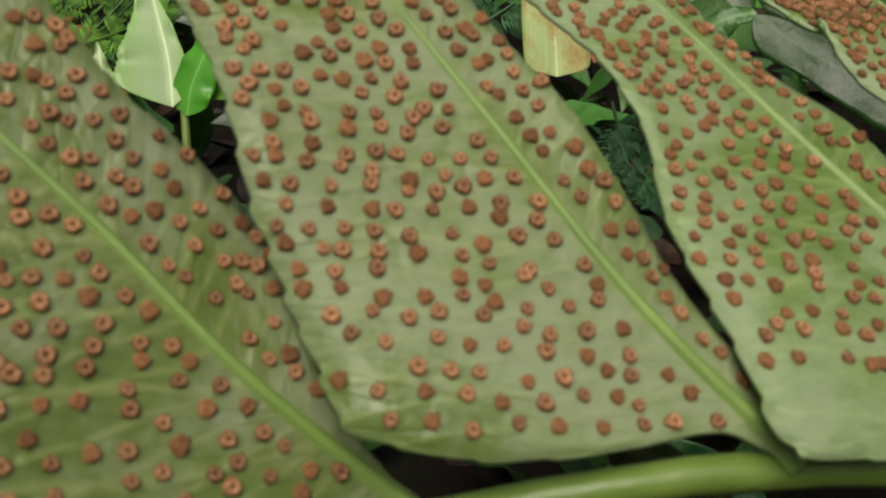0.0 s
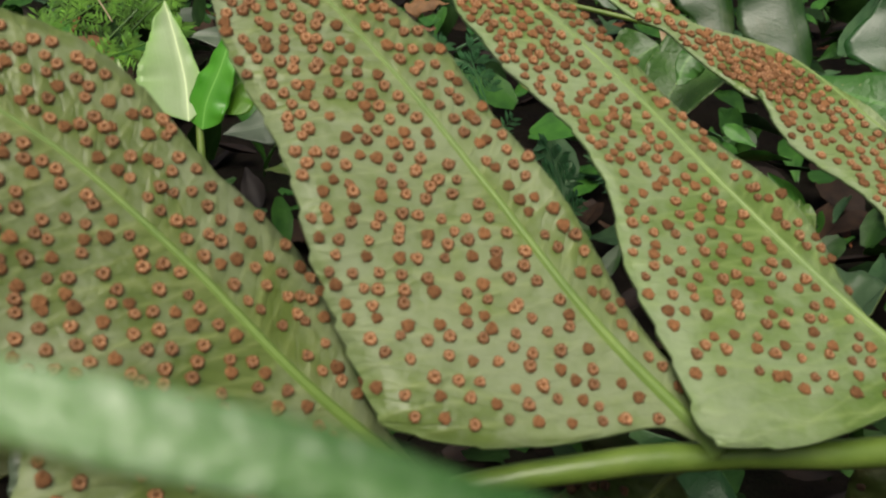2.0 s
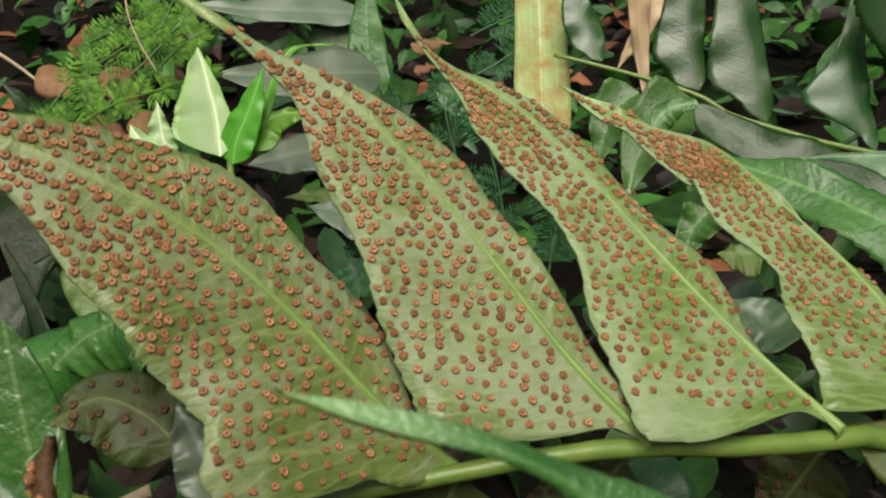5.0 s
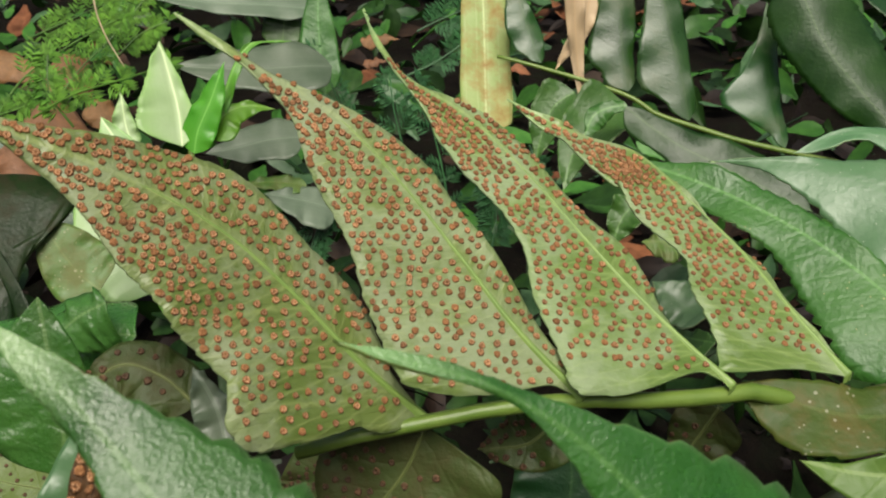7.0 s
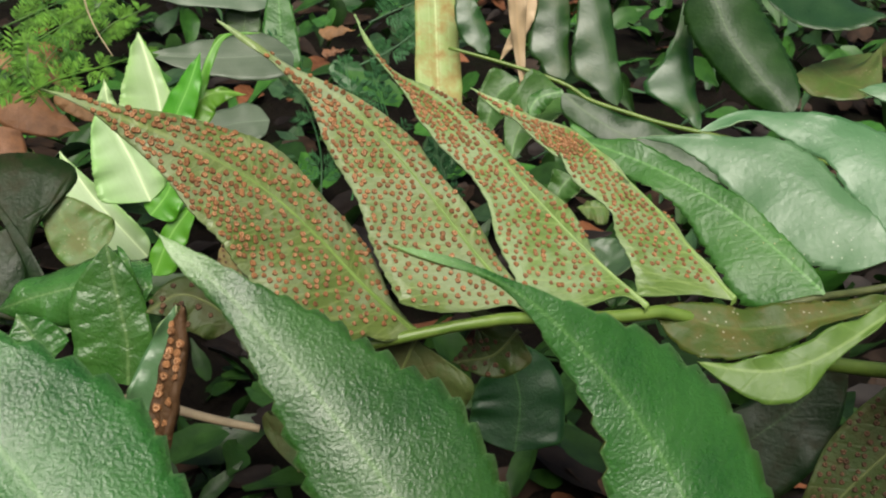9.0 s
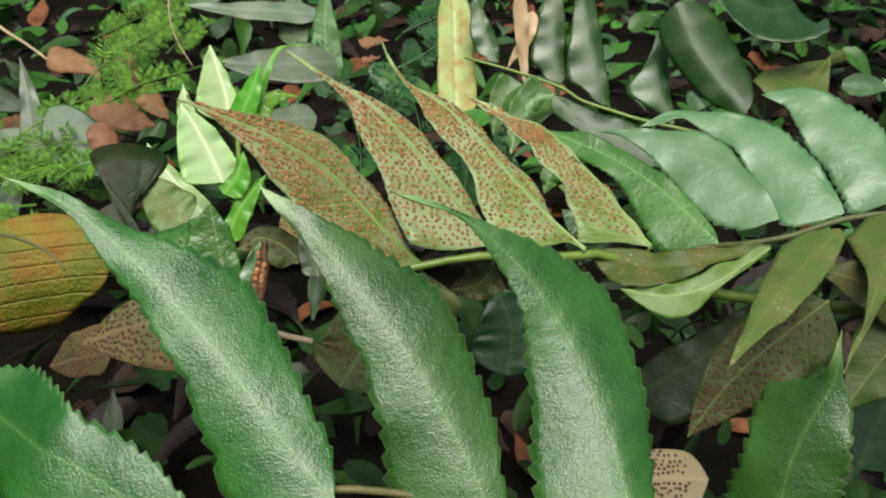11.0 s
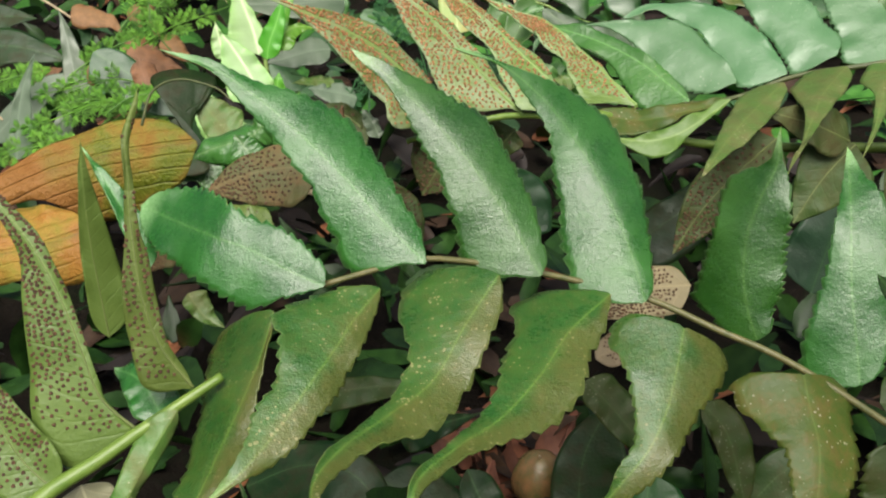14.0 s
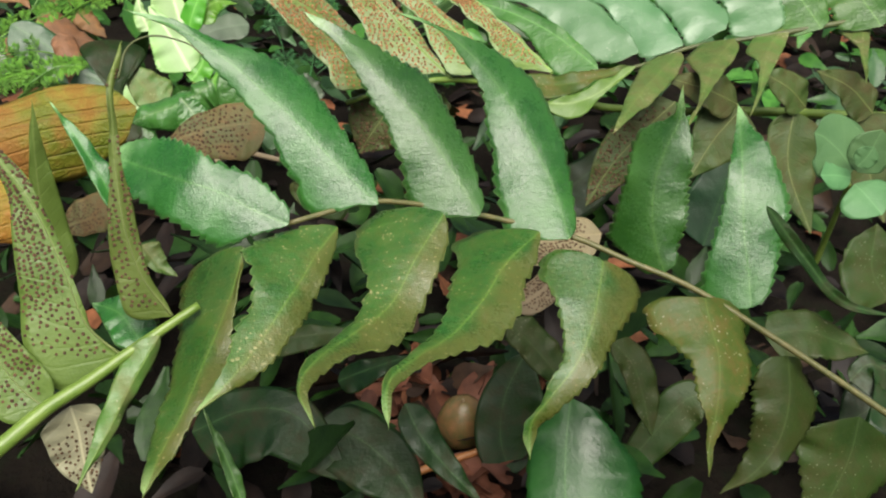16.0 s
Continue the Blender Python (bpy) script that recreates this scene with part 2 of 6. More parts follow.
MATS = {
    "top": leaf_material("glossy_leaf", (0.012, 0.072, 0.007), (0.036, 0.142, 0.016), rough=0.29, vein=(0.10, 0.22, 0.05), vein_mix=0.05, rugose=1.2, bump=0.00016, sheen=0.72, clear=0.04, furrow=0.05, rim=(0.15, 0.27, 0.10), midline=0.13, lump_scale=2000.0, swell=0.32),
    "dusty": leaf_material("dusty_leaf", (0.015, 0.074, 0.009), (0.042, 0.130, 0.017), rough=0.3, vein=(0.14, 0.24, 0.04), vein_mix=0.05, rugose=1.2, bump=0.00017, dust_sheen=0.36, dust_sheen_mix=0.2, dust_sheen_scale=420.0, dust_sheen_col=(0.15, 0.095, 0.02), specks=0.9, half=(0.095, 0.085, 0.016), sheen=0.55, clear=0.03, furrow=0.05, rim=(0.18, 0.28, 0.10), midline=0.15, lump_scale=2000.0, swell=0.3),
    "mid": leaf_material("green_leaf", (0.028, 0.09, 0.012), (0.058, 0.145, 0.024), rough=0.42, thin=0.05, vein=(0.10, 0.21, 0.05), vein_mix=0.05, rugose=0.8, bump=0.0003, specks=0.5, midline=0.2, sheen=0.45, swell=0.2),
    "pale": leaf_material("pale_leaf", (0.070, 0.165, 0.060), (0.115, 0.220, 0.100), rough=0.38, vein=(0.055, 0.135, 0.045), vein_mix=0.22, rugose=0.7, bump=0.00015, thin=0.15, sheen=0.65, furrow=0.04, specks=0.5, speck_col=(0.5, 0.55, 0.42), midline=0.2, swell=0.2, clear=0.1),
    "olive": leaf_material("olive_leaf", (0.065, 0.145, 0.022), (0.115, 0.21, 0.042), rough=0.42, vein=(0.15, 0.21, 0.05), vein_mix=0.07, rugose=0.7, dust_sheen=0.45, dust_sheen_col=(0.13, 0.13, 0.04), thin=0.2, bump=0.0003, specks=0.9, speck_col=(0.4, 0.38, 0.22), midline=0.2, swell=0.25),
    "worn": leaf_material("worn_green_leaf", (0.036, 0.074, 0.010), (0.070, 0.115, 0.018), rough=0.45, vein=(0.10, 0.16, 0.04), vein_mix=0.05, rugose=0.8, bump=0.00016, dust_sheen=0.35, dust_sheen_mix=0.5, dust_sheen_scale=260.0, dust_sheen_col=(0.14, 0.09, 0.025), specks=0.9, speck_col=(0.42, 0.42, 0.30), midline=0.12, swell=0.3, sheen=0.22),
    "paleolive": leaf_material("light_olive_leaf", (0.075, 0.145, 0.020), (0.115, 0.195, 0.035), rough=0.4, vein=(0.24, 0.32, 0.1), vein_mix=0.1, rugose=0.4, thin=0.2, bump=0.0003, sheen=0.35, midline=0.12),
    "dark": leaf_material("dark_leaf", (0.010, 0.050, 0.012), (0.02, 0.082, 0.02), rough=0.36, vein=(0.05, 0.12, 0.03), vein_mix=0.08, rugose=0.9, sheen=0.5, bump=0.00016, rim=(0.06, 0.13, 0.04), lump_scale=1600.0, midline=0.2, swell=0.3),
    # leaf green darkened: the shade low in the plants is put into the colour
    "shade": leaf_material("shaded_dark_leaf", (0.006, 0.022, 0.003), (0.015, 0.040, 0.006), rough=0.42, vein=(0.05, 0.10, 0.03), vein_mix=0.05, rugose=0.8, sheen=0.3, bump=0.0002, dust_sheen=0.2, dust_sheen_col=(0.028, 0.024, 0.008), midline=0.15, swell=0.2),
    # olive leaf darkened the same way, with shade in its base colour
    "dull": leaf_material("shaded_olive_leaf", (0.018, 0.038, 0.006), (0.036, 0.062, 0.012), rough=0.45, vein=(0.06, 0.09, 0.03), vein_mix=0.05, rugose=0.7, bump=0.00016, dust_sheen=0.35, dust_sheen_mix=0.5, dust_sheen_col=(0.045, 0.036, 0.012), specks=0.8, speck_col=(0.2, 0.2, 0.13), midline=0.12, sheen=0.2, swell=0.2),
    # part of the grey sheen is painted as broad pale blotches
    "bloom": leaf_material("dark_leaf_painted_grey_sheen", (0.014, 0.058, 0.008), (0.030, 0.095, 0.015), rough=0.36, vein=(0.06, 0.12, 0.03), vein_mix=0.06, rugose=0.6, sheen=0.65, clear=0.06, bump=0.00013, lump_scale=1600.0, midline=0.08, swell=0.12, dust_sheen=0.12, dust_sheen_scale=55.0, dust_sheen_mix=0.5, dust_sheen_col=(0.14, 0.15, 0.09)),
    "caps": leaf_material("brown_rolled_underside", (0.05, 0.022, 0.010), (0.09, 0.04, 0.016), rough=0.6, vein=(0.05, 0.03, 0.012), vein_mix=0.1, rugose=0.9, sheen=0.3, midline=0.05),
    "gloss": leaf_material("bright_glossy_leaf", (0.008, 0.045, 0.006), (0.020, 0.080, 0.012), rough=0.36, vein=(0.08, 0.2, 0.04), vein_mix=0.05, rugose=1.2, sheen=0.35, bump=0.0001, swell=0.25, midline=0.08),
    "grey": leaf_material("grey_green_leaf", (0.080, 0.125, 0.070), (0.150, 0.195, 0.130), rough=0.42, vein=(0.20, 0.26, 0.18), vein_mix=0.10, rugose=0.5, rib=True, bump=0.0002, sheen=0.6, midline=0.15),
    "white": leaf_material("variegated_leaf", (0.36, 0.54, 0.25), (0.47, 0.63, 0.36), rough=0.4, vein=(0.6, 0.8, 0.4), vein_mix=0.08, rugose=0.2, rib=True, edge=(0.28, 0.55, 0.14), thin=0.25, bump=0.0002),
    "fresh": leaf_material("fresh_leaf", (0.08, 0.28, 0.015), (0.13, 0.36, 0.03), rough=0.35, vein=(0.2, 0.42, 0.08), vein_mix=0.08, rugose=0.2, rib=True, thin=0.3, bump=0.0002),
    "blade": leaf_material("yellowing_blade", (0.22, 0.31, 0.07), (0.36, 0.40, 0.14), rough=0.5, vein=(0.4, 0.45, 0.2), vein_mix=0.25, rugose=0.2, rib=True, dust_sheen=0.3, dust_sheen_col=(0.25, 0.10, 0.03), bump=0.0003),
    "straw": leaf_material("dry_straw", (0.50, 0.36, 0.20), (0.66, 0.52, 0.34), rough=0.55, vein=(0.4, 0.28, 0.15), vein_mix=0.3, rugose=0.3, rib=True, bump=0.0004),
    "dead": leaf_material("withered_leaf", (0.10, 0.13, 0.010), (0.27, 0.22, 0.030), rough=0.45, vein=(0.12, 0.09, 0.02), vein_mix=0.2, rugose=0.9, rib=1.3, dust_sheen=0.3, dust_sheen_col=(0.20, 0.085, 0.018), thin=0.1, bump=0.0012, furrow=0.35, dust_sheen_scale=110.0, fade=(0.24, 0.11, 0.025), sheen=0.25, dust_sheen_mix=0.7),
    "dead_brown": leaf_material("withered_brown_leaf", (0.20, 0.075, 0.015), (0.34, 0.14, 0.03), rough=0.45, vein=(0.10, 0.05, 0.012), vein_mix=0.25, rugose=0.9, rib=1.3, dust_sheen=0.4, dust_sheen_col=(0.16, 0.15, 0.02), thin=0.1, bump=0.0008, furrow=0.35, dust_sheen_scale=80.0, sheen=0.25),
    "litter": leaf_material("fallen_leaf", (0.17, 0.075, 0.028), (0.31, 0.145, 0.055), rough=0.6, vein=(0.18, 0.09, 0.04), vein_mix=0.2, rugose=0.6, dust_sheen=0.4, dust_sheen_col=(0.12, 0.07, 0.04), thin=0.1),
    "crest": leaf_material("crinkled_leaf", (0.025, 0.11, 0.016), (0.06, 0.175, 0.032), rough=0.28, vein=(0.10, 0.18, 0.06), vein_mix=0.1, rugose=1.3, bump=0.0004, sheen=0.45, lump_scale=450.0),
    "weed": leaf_material("weed_leaf", (0.07, 0.175, 0.065), (0.11, 0.235, 0.09), rough=0.5, vein=(0.22, 0.42, 0.18), vein_mix=0.03, rugose=0.3, thin=0.2, bump=0.0003, midline=0.06, sheen=0.3),
    "rust": leaf_material("rusty_underside", (0.085, 0.095, 0.028), (0.15, 0.135, 0.05), rough=0.6, vein=(0.17, 0.14, 0.06), vein_mix=0.15, rugose=0.5, sheen=0.3, dust_sheen=0.4, dust_sheen_col=(0.17, 0.10, 0.045), midline=0.12),
    "buff": leaf_material("buff_dotted_underside", (0.19, 0.155, 0.085), (0.27, 0.22, 0.13), rough=0.6, vein=(0.28, 0.22, 0.12), vein_mix=0.15, rugose=0.5, sheen=0.3, midline=0.1),
    "paleunder": leaf_material("buff_underside", (0.28, 0.30, 0.17), (0.36, 0.36, 0.23), rough=0.5, vein=(0.5, 0.5, 0.3), rugose=0.3),
    "under": UNDER, "underdark": UNDERDARK, "underold": UNDEROLD,
}
STEM = plain_material("green_stem", (0.090, 0.160, 0.022), (0.150, 0.225, 0.040), 160.0, 0.4, bump=0.0002)
STEM_BROWN = plain_material("olive_stem", (0.05, 0.065, 0.018), (0.085, 0.10, 0.03), 160.0, 0.55, bump=0.0003)
STEM_TAN = plain_material("tan_stem", (0.065, 0.075, 0.020), (0.125, 0.11, 0.038), 300.0, 0.5, bump=0.0003)
STEM_RUST = plain_material("orange_stem", (0.20, 0.075, 0.018), (0.34, 0.14, 0.035), 200.0, 0.45, bump=0.0003)
STRAW_STEM = plain_material("dry_stem", (0.32, 0.25, 0.15), (0.45, 0.36, 0.22), 160.0, 0.6)
RIB = plain_material("leaf_rib", (0.13, 0.225, 0.045), (0.19, 0.295, 0.065), 200.0, 0.45)
RIB_OLD = plain_material("old_leaf_rib", (0.09, 0.12, 0.03), (0.13, 0.16, 0.045), 200.0, 0.5)
SORUS = plain_material("sorus_rust", (0.175, 0.080, 0.029), (0.37, 0.180, 0.076), 3200.0, 0.85, island=0.3, bump=0.0003, shine=0.25)
SORUS_EYE = plain_material("sorus_centre", (0.38, 0.20, 0.10), (0.56, 0.34, 0.19), 3000.0, 0.8, island=0.3, bump=0.0002, shine=0.25)
# dark brown sori; on the brown undersides this colour includes their shadow
SORUS_DARK = plain_material("sorus_dark", (0.045, 0.024, 0.009), (0.100, 0.050, 0.020), 2200.0, 0.8, island=0.3)


# ---- builders ----
def thing(name, base, label, category, group=""):
    e = new(name)
    e.location = base
    return tagged(e, label, category, group)


def mesh_part(name, verts, faces, mats, parent, label="", smooth=True, slots=None):
    """One mesh; a part's points are given in the world and laid relative to its thing's base."""
    me = bpy.data.meshes.new(name)
    verts = np.asarray(verts, float)
    if parent is not None:
        top = parent
        while top.parent:
            top = top.parent
        verts = verts - np.array(top.location)
    me.from_pydata(verts.tolist(), [], faces)
    for m in mats if isinstance(mats, (list, tuple)) else [mats]:
        me.materials.append(m)
    if slots is not None:
        me.polygons.foreach_set("material_index", slots)
    me.polygons.foreach_set("use_smooth", [smooth] * len(me.polygons))
    ob = new(name, me)
    ob.parent = parent
    if label:
        ob["label"] = label
    return ob


def spline(points, n):
    """n + 1 even steps along a smooth line through the points."""
    p = np.array(points, float)
    if len(p) == 2:
        p = np.array([p[0], (p[0] + p[1]) / 2, p[1]])
    q = np.vstack([2 * p[0] - p[1], p, 2 * p[-1] - p[-2]])
    out = []
    for i in range(1, len(q) - 2):
        a, b, c, d = q[i - 1:i + 3]
        for t in np.linspace(0, 1, 24, endpoint=False):
            out.append(0.5 * (2 * b + (c - a) * t + (2 * a - 5 * b + 4 * c - d) * t * t + (3 * b - a - 3 * c + d) * t ** 3))
    out = np.array(out + [p[-1]])
    s = np.concatenate([[0], np.cumsum(np.linalg.norm(np.diff(out, axis=0), axis=1))])
    u = np.linspace(0, s[-1], n + 1)
    return np.stack([np.interp(u, s, out[:, k]) for k in range(3)], 1), s[-1]


def unit(v):
    return v / np.maximum(np.linalg.norm(v, axis=-1, keepdims=True), 1e-12)


def tube(points, r0, r1, sides=10, steps=40, bend=0.0):
    c, _ = spline(points, steps)
    t = unit(np.gradient(c, axis=0))
    a = unit(np.cross(t, [0.13, 0.31, 0.94]))
    b = np.cross(t, a)
    r = np.linspace(r0, r1, steps + 1)[:, None]
    ring = np.linspace(0, 2 * math.pi, sides, endpoint=False)
    verts = np.concatenate([c[i] + r[i] * (np.cos(ring)[:, None] * a[i] + np.sin(ring)[:, None] * b[i]) for i in range(steps + 1)])
    faces = [(i * sides + j, i * sides + (j + 1) % sides, (i + 1) * sides + (j + 1) % sides, (i + 1) * sides + j) for i in range(steps) for j in range(sides)]
    faces += [tuple(range(sides))[::-1], tuple(steps * sides + j for j in range(sides))]
    return verts, faces


def stalk(parent, name, mat, points, r0, r1, label=""):
    v, f = tube(points, r0, r1)
    return mesh_part(name, v, f, {"stem": STEM, "brown": STEM_BROWN, "tan": STEM_TAN, "rust": STEM_RUST, "straw": STRAW_STEM}[mat], parent, label)


def sorus_shape(radius=0.00052, seed=1):
    """A lumpy spore cap standing on z = 0: a ruffled skirt, and in most a pale torn ring round a dark pit."""
    r = random.Random(seed)
    n, verts, faces, slots = 18, [], [], []
    pit = seed % 3
    rings = ((0.80, -0.12), (1.0, 0.22), (0.95, 0.46), (0.78, 0.66), (0.56, 0.70), (0.40, 0.66), (0.24, 0.30 if pit else 0.62))
    lumps = [r.uniform(-0.13, 0.13) for _ in range(n)]
    for k, (q, z) in enumerate(rings):
        for j in range(n):
            a = 2 * math.pi * (j + 0.5 * (k % 2)) / n
            lobe = 1 + (0.7 * lumps[j] + r.uniform(-0.10, 0.10)) * (0 < k < 6) + 0.06 * math.sin(3 * a + seed)
            verts.append((radius * q * lobe * math.cos(a), radius * q * lobe * math.sin(a), radius * (z + (r.uniform(-0.10, 0.10) + 0.5 * lumps[(j * 5) % n]) * (k > 1))))
    verts.append((0, 0, radius * (0.22 if pit else 0.68)))
    for k in range(len(rings) - 1):
        for j in range(n):
            faces.append((k * n + j, k * n + (j + 1) % n, (k + 1) * n + (j + 1) % n, (k + 1) * n + j))
            slots.append(1 if pit and (k == 4 or k == 3 and (j * 7 + seed) % 3 == 0) else 0)
    last = (len(rings) - 1) * n
    for j in range(n):
        faces.append((last + j, last + (j + 1) % n, len(verts) - 1))
        slots.append(0)
    return verts, faces, slots


SORI = []
for k in range(6):
    v, f, s = sorus_shape(seed=k + 3)
    me = bpy.data.meshes.new("sorus")
    me.from_pydata(v, [], f)
    me.materials.append(SORUS), me.materials.append(SORUS_EYE)
    me.polygons.foreach_set("material_index", s)
    me.polygons.foreach_set("use_smooth", [True] * len(s))
    SORI.append(me)


def profile(u, p, base):
    """Half width along a blade, 0 to 1: base is how fast it opens, p how late it narrows."""
    return (1 - np.exp(-u / base)) * np.maximum(0.0, 1 - u ** p) ** 1.15


def smooth_widths(stations, u):
    """Half widths in metres along a blade, from even stations in millimetres; the blade starts narrow at its stalk."""
    w = np.array(stations, float) / 1000.0
    at = np.linspace(0, 1, len(w))
    fine = np.linspace(0, 1, 241)
    v = np.interp(fine, at, w)
    kernel = np.hanning(11)
    v = np.convolve(np.pad(v, 5, mode="edge"), kernel / kernel.sum(), "valid")
    v = np.minimum(v, 0.0009 + 0.35 * (1 - fine))
    return np.interp(u, fine, v * np.clip((1 - fine) / 0.03, 0.05, 1) * (1 - 0.92 * np.exp(-(fine / 0.045) ** 1.4)))


COUNT = [0]


def leaflet(parent, mat, points, normal, wl, wr, p=2.2, base=0.05, teeth=0, amp=0.0, ear=0.0, fold=0.0, fl=None, fr=None, cup=0.0, wave=0.0006, heel=None, rib=0, sori=-1, gap=0.0026, nu=72, nv=6, thick=0.00035, label="", name="leaflet"):
    """A leaf blade along a smooth line, with its own thickness, toothed edge, raised midrib and, where gap and sori ask for them, spore caps on its underside."""
    COUNT[0] += 1
    rs = np.random.RandomState(COUNT[0])
    nu = max(nu, 7 * teeth)
    c, length = spline(points, nu)
    t = unit(np.gradient(c, axis=0))
    n0 = np.array(normal, float)
    nrm = unit(n0 - t * (t @ n0)[:, None])
    sd = np.cross(t, nrm)
    u = np.linspace(0, 1, nu + 1)
    given = not isinstance(wl, float)
    if given:
        half = [smooth_widths(w, u) for w in (wl, wr)]
        f = np.minimum(1.0, (half[0] + half[1]) / np.max(half[0] + half[1]) * 1.6)
        wl, wr = float(half[0].max()), float(half[1].max())
    else:
        f = profile(u, p, base)
    if heel is None:
        heel = 0.0 if given else 0.1
    ph = rs.uniform(0, 6.28, 4)
    fade = np.clip(u / 0.12, 0, 1) * np.clip((1 - u) / 0.12, 0, 1)
    saw = (u * teeth * (1 + 0.08 * np.sin(5 * u + ph[3]))) % 1.0
    tooth = (0.74 + 0.26 * np.sin(3 * ph[1] + 23 * u) * np.sin(41 * u + ph[2])) * (1 - saw) ** 1.3 if teeth else u * 0
    rows, off = [], []
    reach = np.linspace(-1, 1, 2 * nv + 1)
    for a in reach:
        w = half[int(a > 0)] if given else (wr if a > 0 else wl) * f
        if a * ear > 0:
            w = w * (1 + abs(ear) * np.exp(-((u - 0.18) / 0.075) ** 2))
        w = w - np.minimum(amp * w, 0.0019) * fade * tooth * abs(a) ** 4
        w = w * (1 + 0.03 * np.sin(9 * u + ph[2]) * abs(a))
        d = abs(a) * w
        bend = (fr if fr is not None else fold) if a > 0 else (fl if fl is not None else fold)
        droop = math.sin(bend) * d + cup * d * d / max(wl, wr, 0.004)
        lift = wave * abs(a) ** 1.5 * fade * (np.sin(u * 17 + ph[0] + 2 * np.sign(a)) + 0.6 * np.sin(u * 31 + ph[1] + np.sign(a)))
        lift = lift + 0.00028 * np.exp(-(d / 0.0012) ** 2) * (0 if rib else -1)
        rows.append(c + sd * (np.sign(a) * d * math.cos(bend))[:, None] + nrm * (lift - droop)[:, None] + t * (heel * d * np.clip(1 - u / 0.2, 0, 1))[:, None])
        off.append(np.sign(a) * d)
    top = np.stack(rows, 1)
    k = 2 * nv + 1
    gu, gv = np.gradient(top, axis=0), np.gradient(top, axis=1)
    sn = unit(np.cross(gv, gu))
    flat = np.einsum("ijk,ik->ij", sn, nrm) < 0
    sn[flat] *= -1
    sn = np.where(np.linalg.norm(sn, axis=-1, keepdims=True) < 0.5, nrm[:, None, :], sn)
    low = top - sn * thick
    verts = np.concatenate([top.reshape(-1, 3), low.reshape(-1, 3)])
    m = (nu + 1) * k
    faces = []
    for i in range(nu):
        for j in range(k - 1):
            q = i * k + j
            faces.append((q, q + 1, q + k + 1, q + k))
            faces.append((m + q, m + q + k, m + q + k + 1, m + q + 1))
        q = i * k
        faces.append((q, q + k, m + q + k, m + q))
        faces.append((q + k - 1, m + q + k - 1, m + q + 2 * k - 1, q + 2 * k - 1))
    below = {"top": UNDEROLD, "dusty": UNDEROLD, "mid": UNDER, "pale": UNDER}.get(mat, MATS[mat])
    upper = MATS["mid"] if mat in ("under", "underold") else MATS[mat]
    slots = []
    for i in range(nu):
        slots += [0, 1] * (k - 1) + [1, 1]
    ob = mesh_part(name, verts, faces, [upper, below], parent, label, slots=slots)
    al = np.repeat(u * length, k)
    ac = np.stack(off, 1).reshape(-1)
    rc = np.tile(reach, nu + 1)
    for key, val in (("along", al), ("across", ac), ("reach", rc), ("tip", np.repeat(u, k))):
        ob.data.attributes.new(key, "FLOAT", "POINT").data.foreach_set("value", np.concatenate([val, val]))
    origin = np.array(parent.location)
    if mat in ("under", "underold", "underdark"):
        keep = int(nu * (0.66 if mat == "under" else 0.9))
        big = 1.0 if mat == "under" else 0.6
        c0, out, sd0 = low[:keep, nv], -sn[:keep, nv], sd[:keep]
        back = np.linspace(0.0007, 0.0002, 4)[:, None] * big
        c0 = np.concatenate([c0[:1] - t[:1] * back, c0])
        out, sd0 = (np.concatenate([np.repeat(x[:1], 4, 0), x]) for x in (out, sd0))
        v = np.linspace(0, 1, len(c0))
        wide = big * (0.00052 * (1 - v) + 0.00045 * np.exp(-v / 0.07) + 0.0001)
        high = big * (0.0004 * (1 - v) + 0.0005 * np.exp(-v / 0.05))
        bows = ((-1, -0.25), (-0.6, 0.45), (-0.25, 0.9), (0.25, 0.9), (0.6, 0.45), (1, -0.25))
        c0[:4] -= out[:4] * (np.linspace(0.0016, 0.0003, 4) * big)[:, None]
        rv = np.stack([c0 + sd0 * (wide * x)[:, None] + out * (high * y + 0.00004 * y)[:, None] for x, y in bows], 1).reshape(-1, 3)
        rf = [(6 * i + j, 6 * i + j + 1, 6 * i + j + 7, 6 * i + j + 6) for i in range(len(c0) - 1) for j in range(5)]
        mesh_part("midrib", rv, rf, RIB if mat == "under" else RIB_OLD, ob, "pale raised midrib" if mat == "under" else "")
    if sori >= 0:
        spots, station = [], 0.004
        while station < 0.97 * length and len(spots) < 1600:
            step = gap * (1.25 - 0.7 * station / length)
            for sg in (-1, 1):
                wide = half[int(sg > 0)] if given else (wr if sg > 0 else wl) * f
                out_by = 0.0016 * (1 - 0.6 * station / length) + 0.4 * step * rs.rand()
                while out_by < 0.012 + max(wl, wr):
                    uu = (station + 0.75 * out_by + step * rs.normal(0, 0.13)) / length
                    far = out_by + step * rs.normal(0, 0.16)
                    out_by += step * rs.uniform(0.85, 1.2)
                    if not 0.03 < uu < 0.98 or rs.rand() > 0.93:
                        continue
                    aa = sg * far / max(float(np.interp(uu, u, wide)), 1e-5)
                    if abs(aa) > 0.95:
                        continue
                    i, j = uu * nu, (aa + 1) * nv
                    i0, j0 = min(int(i), nu - 1), min(int(j), k - 2)
                    fi, fj = i - i0, j - j0
                    spots.append((low[i0, j0] * (1 - fi) * (1 - fj) + low[i0 + 1, j0] * fi * (1 - fj) + low[i0, j0 + 1] * (1 - fi) * fj + low[i0 + 1, j0 + 1] * fi * fj, -sn[i0, j0]))
            station += step
        sites = []
        for pos, nn in spots:
            z = Vector(nn)
            rot = z.to_track_quat("Z", "Y").to_matrix().to_4x4()
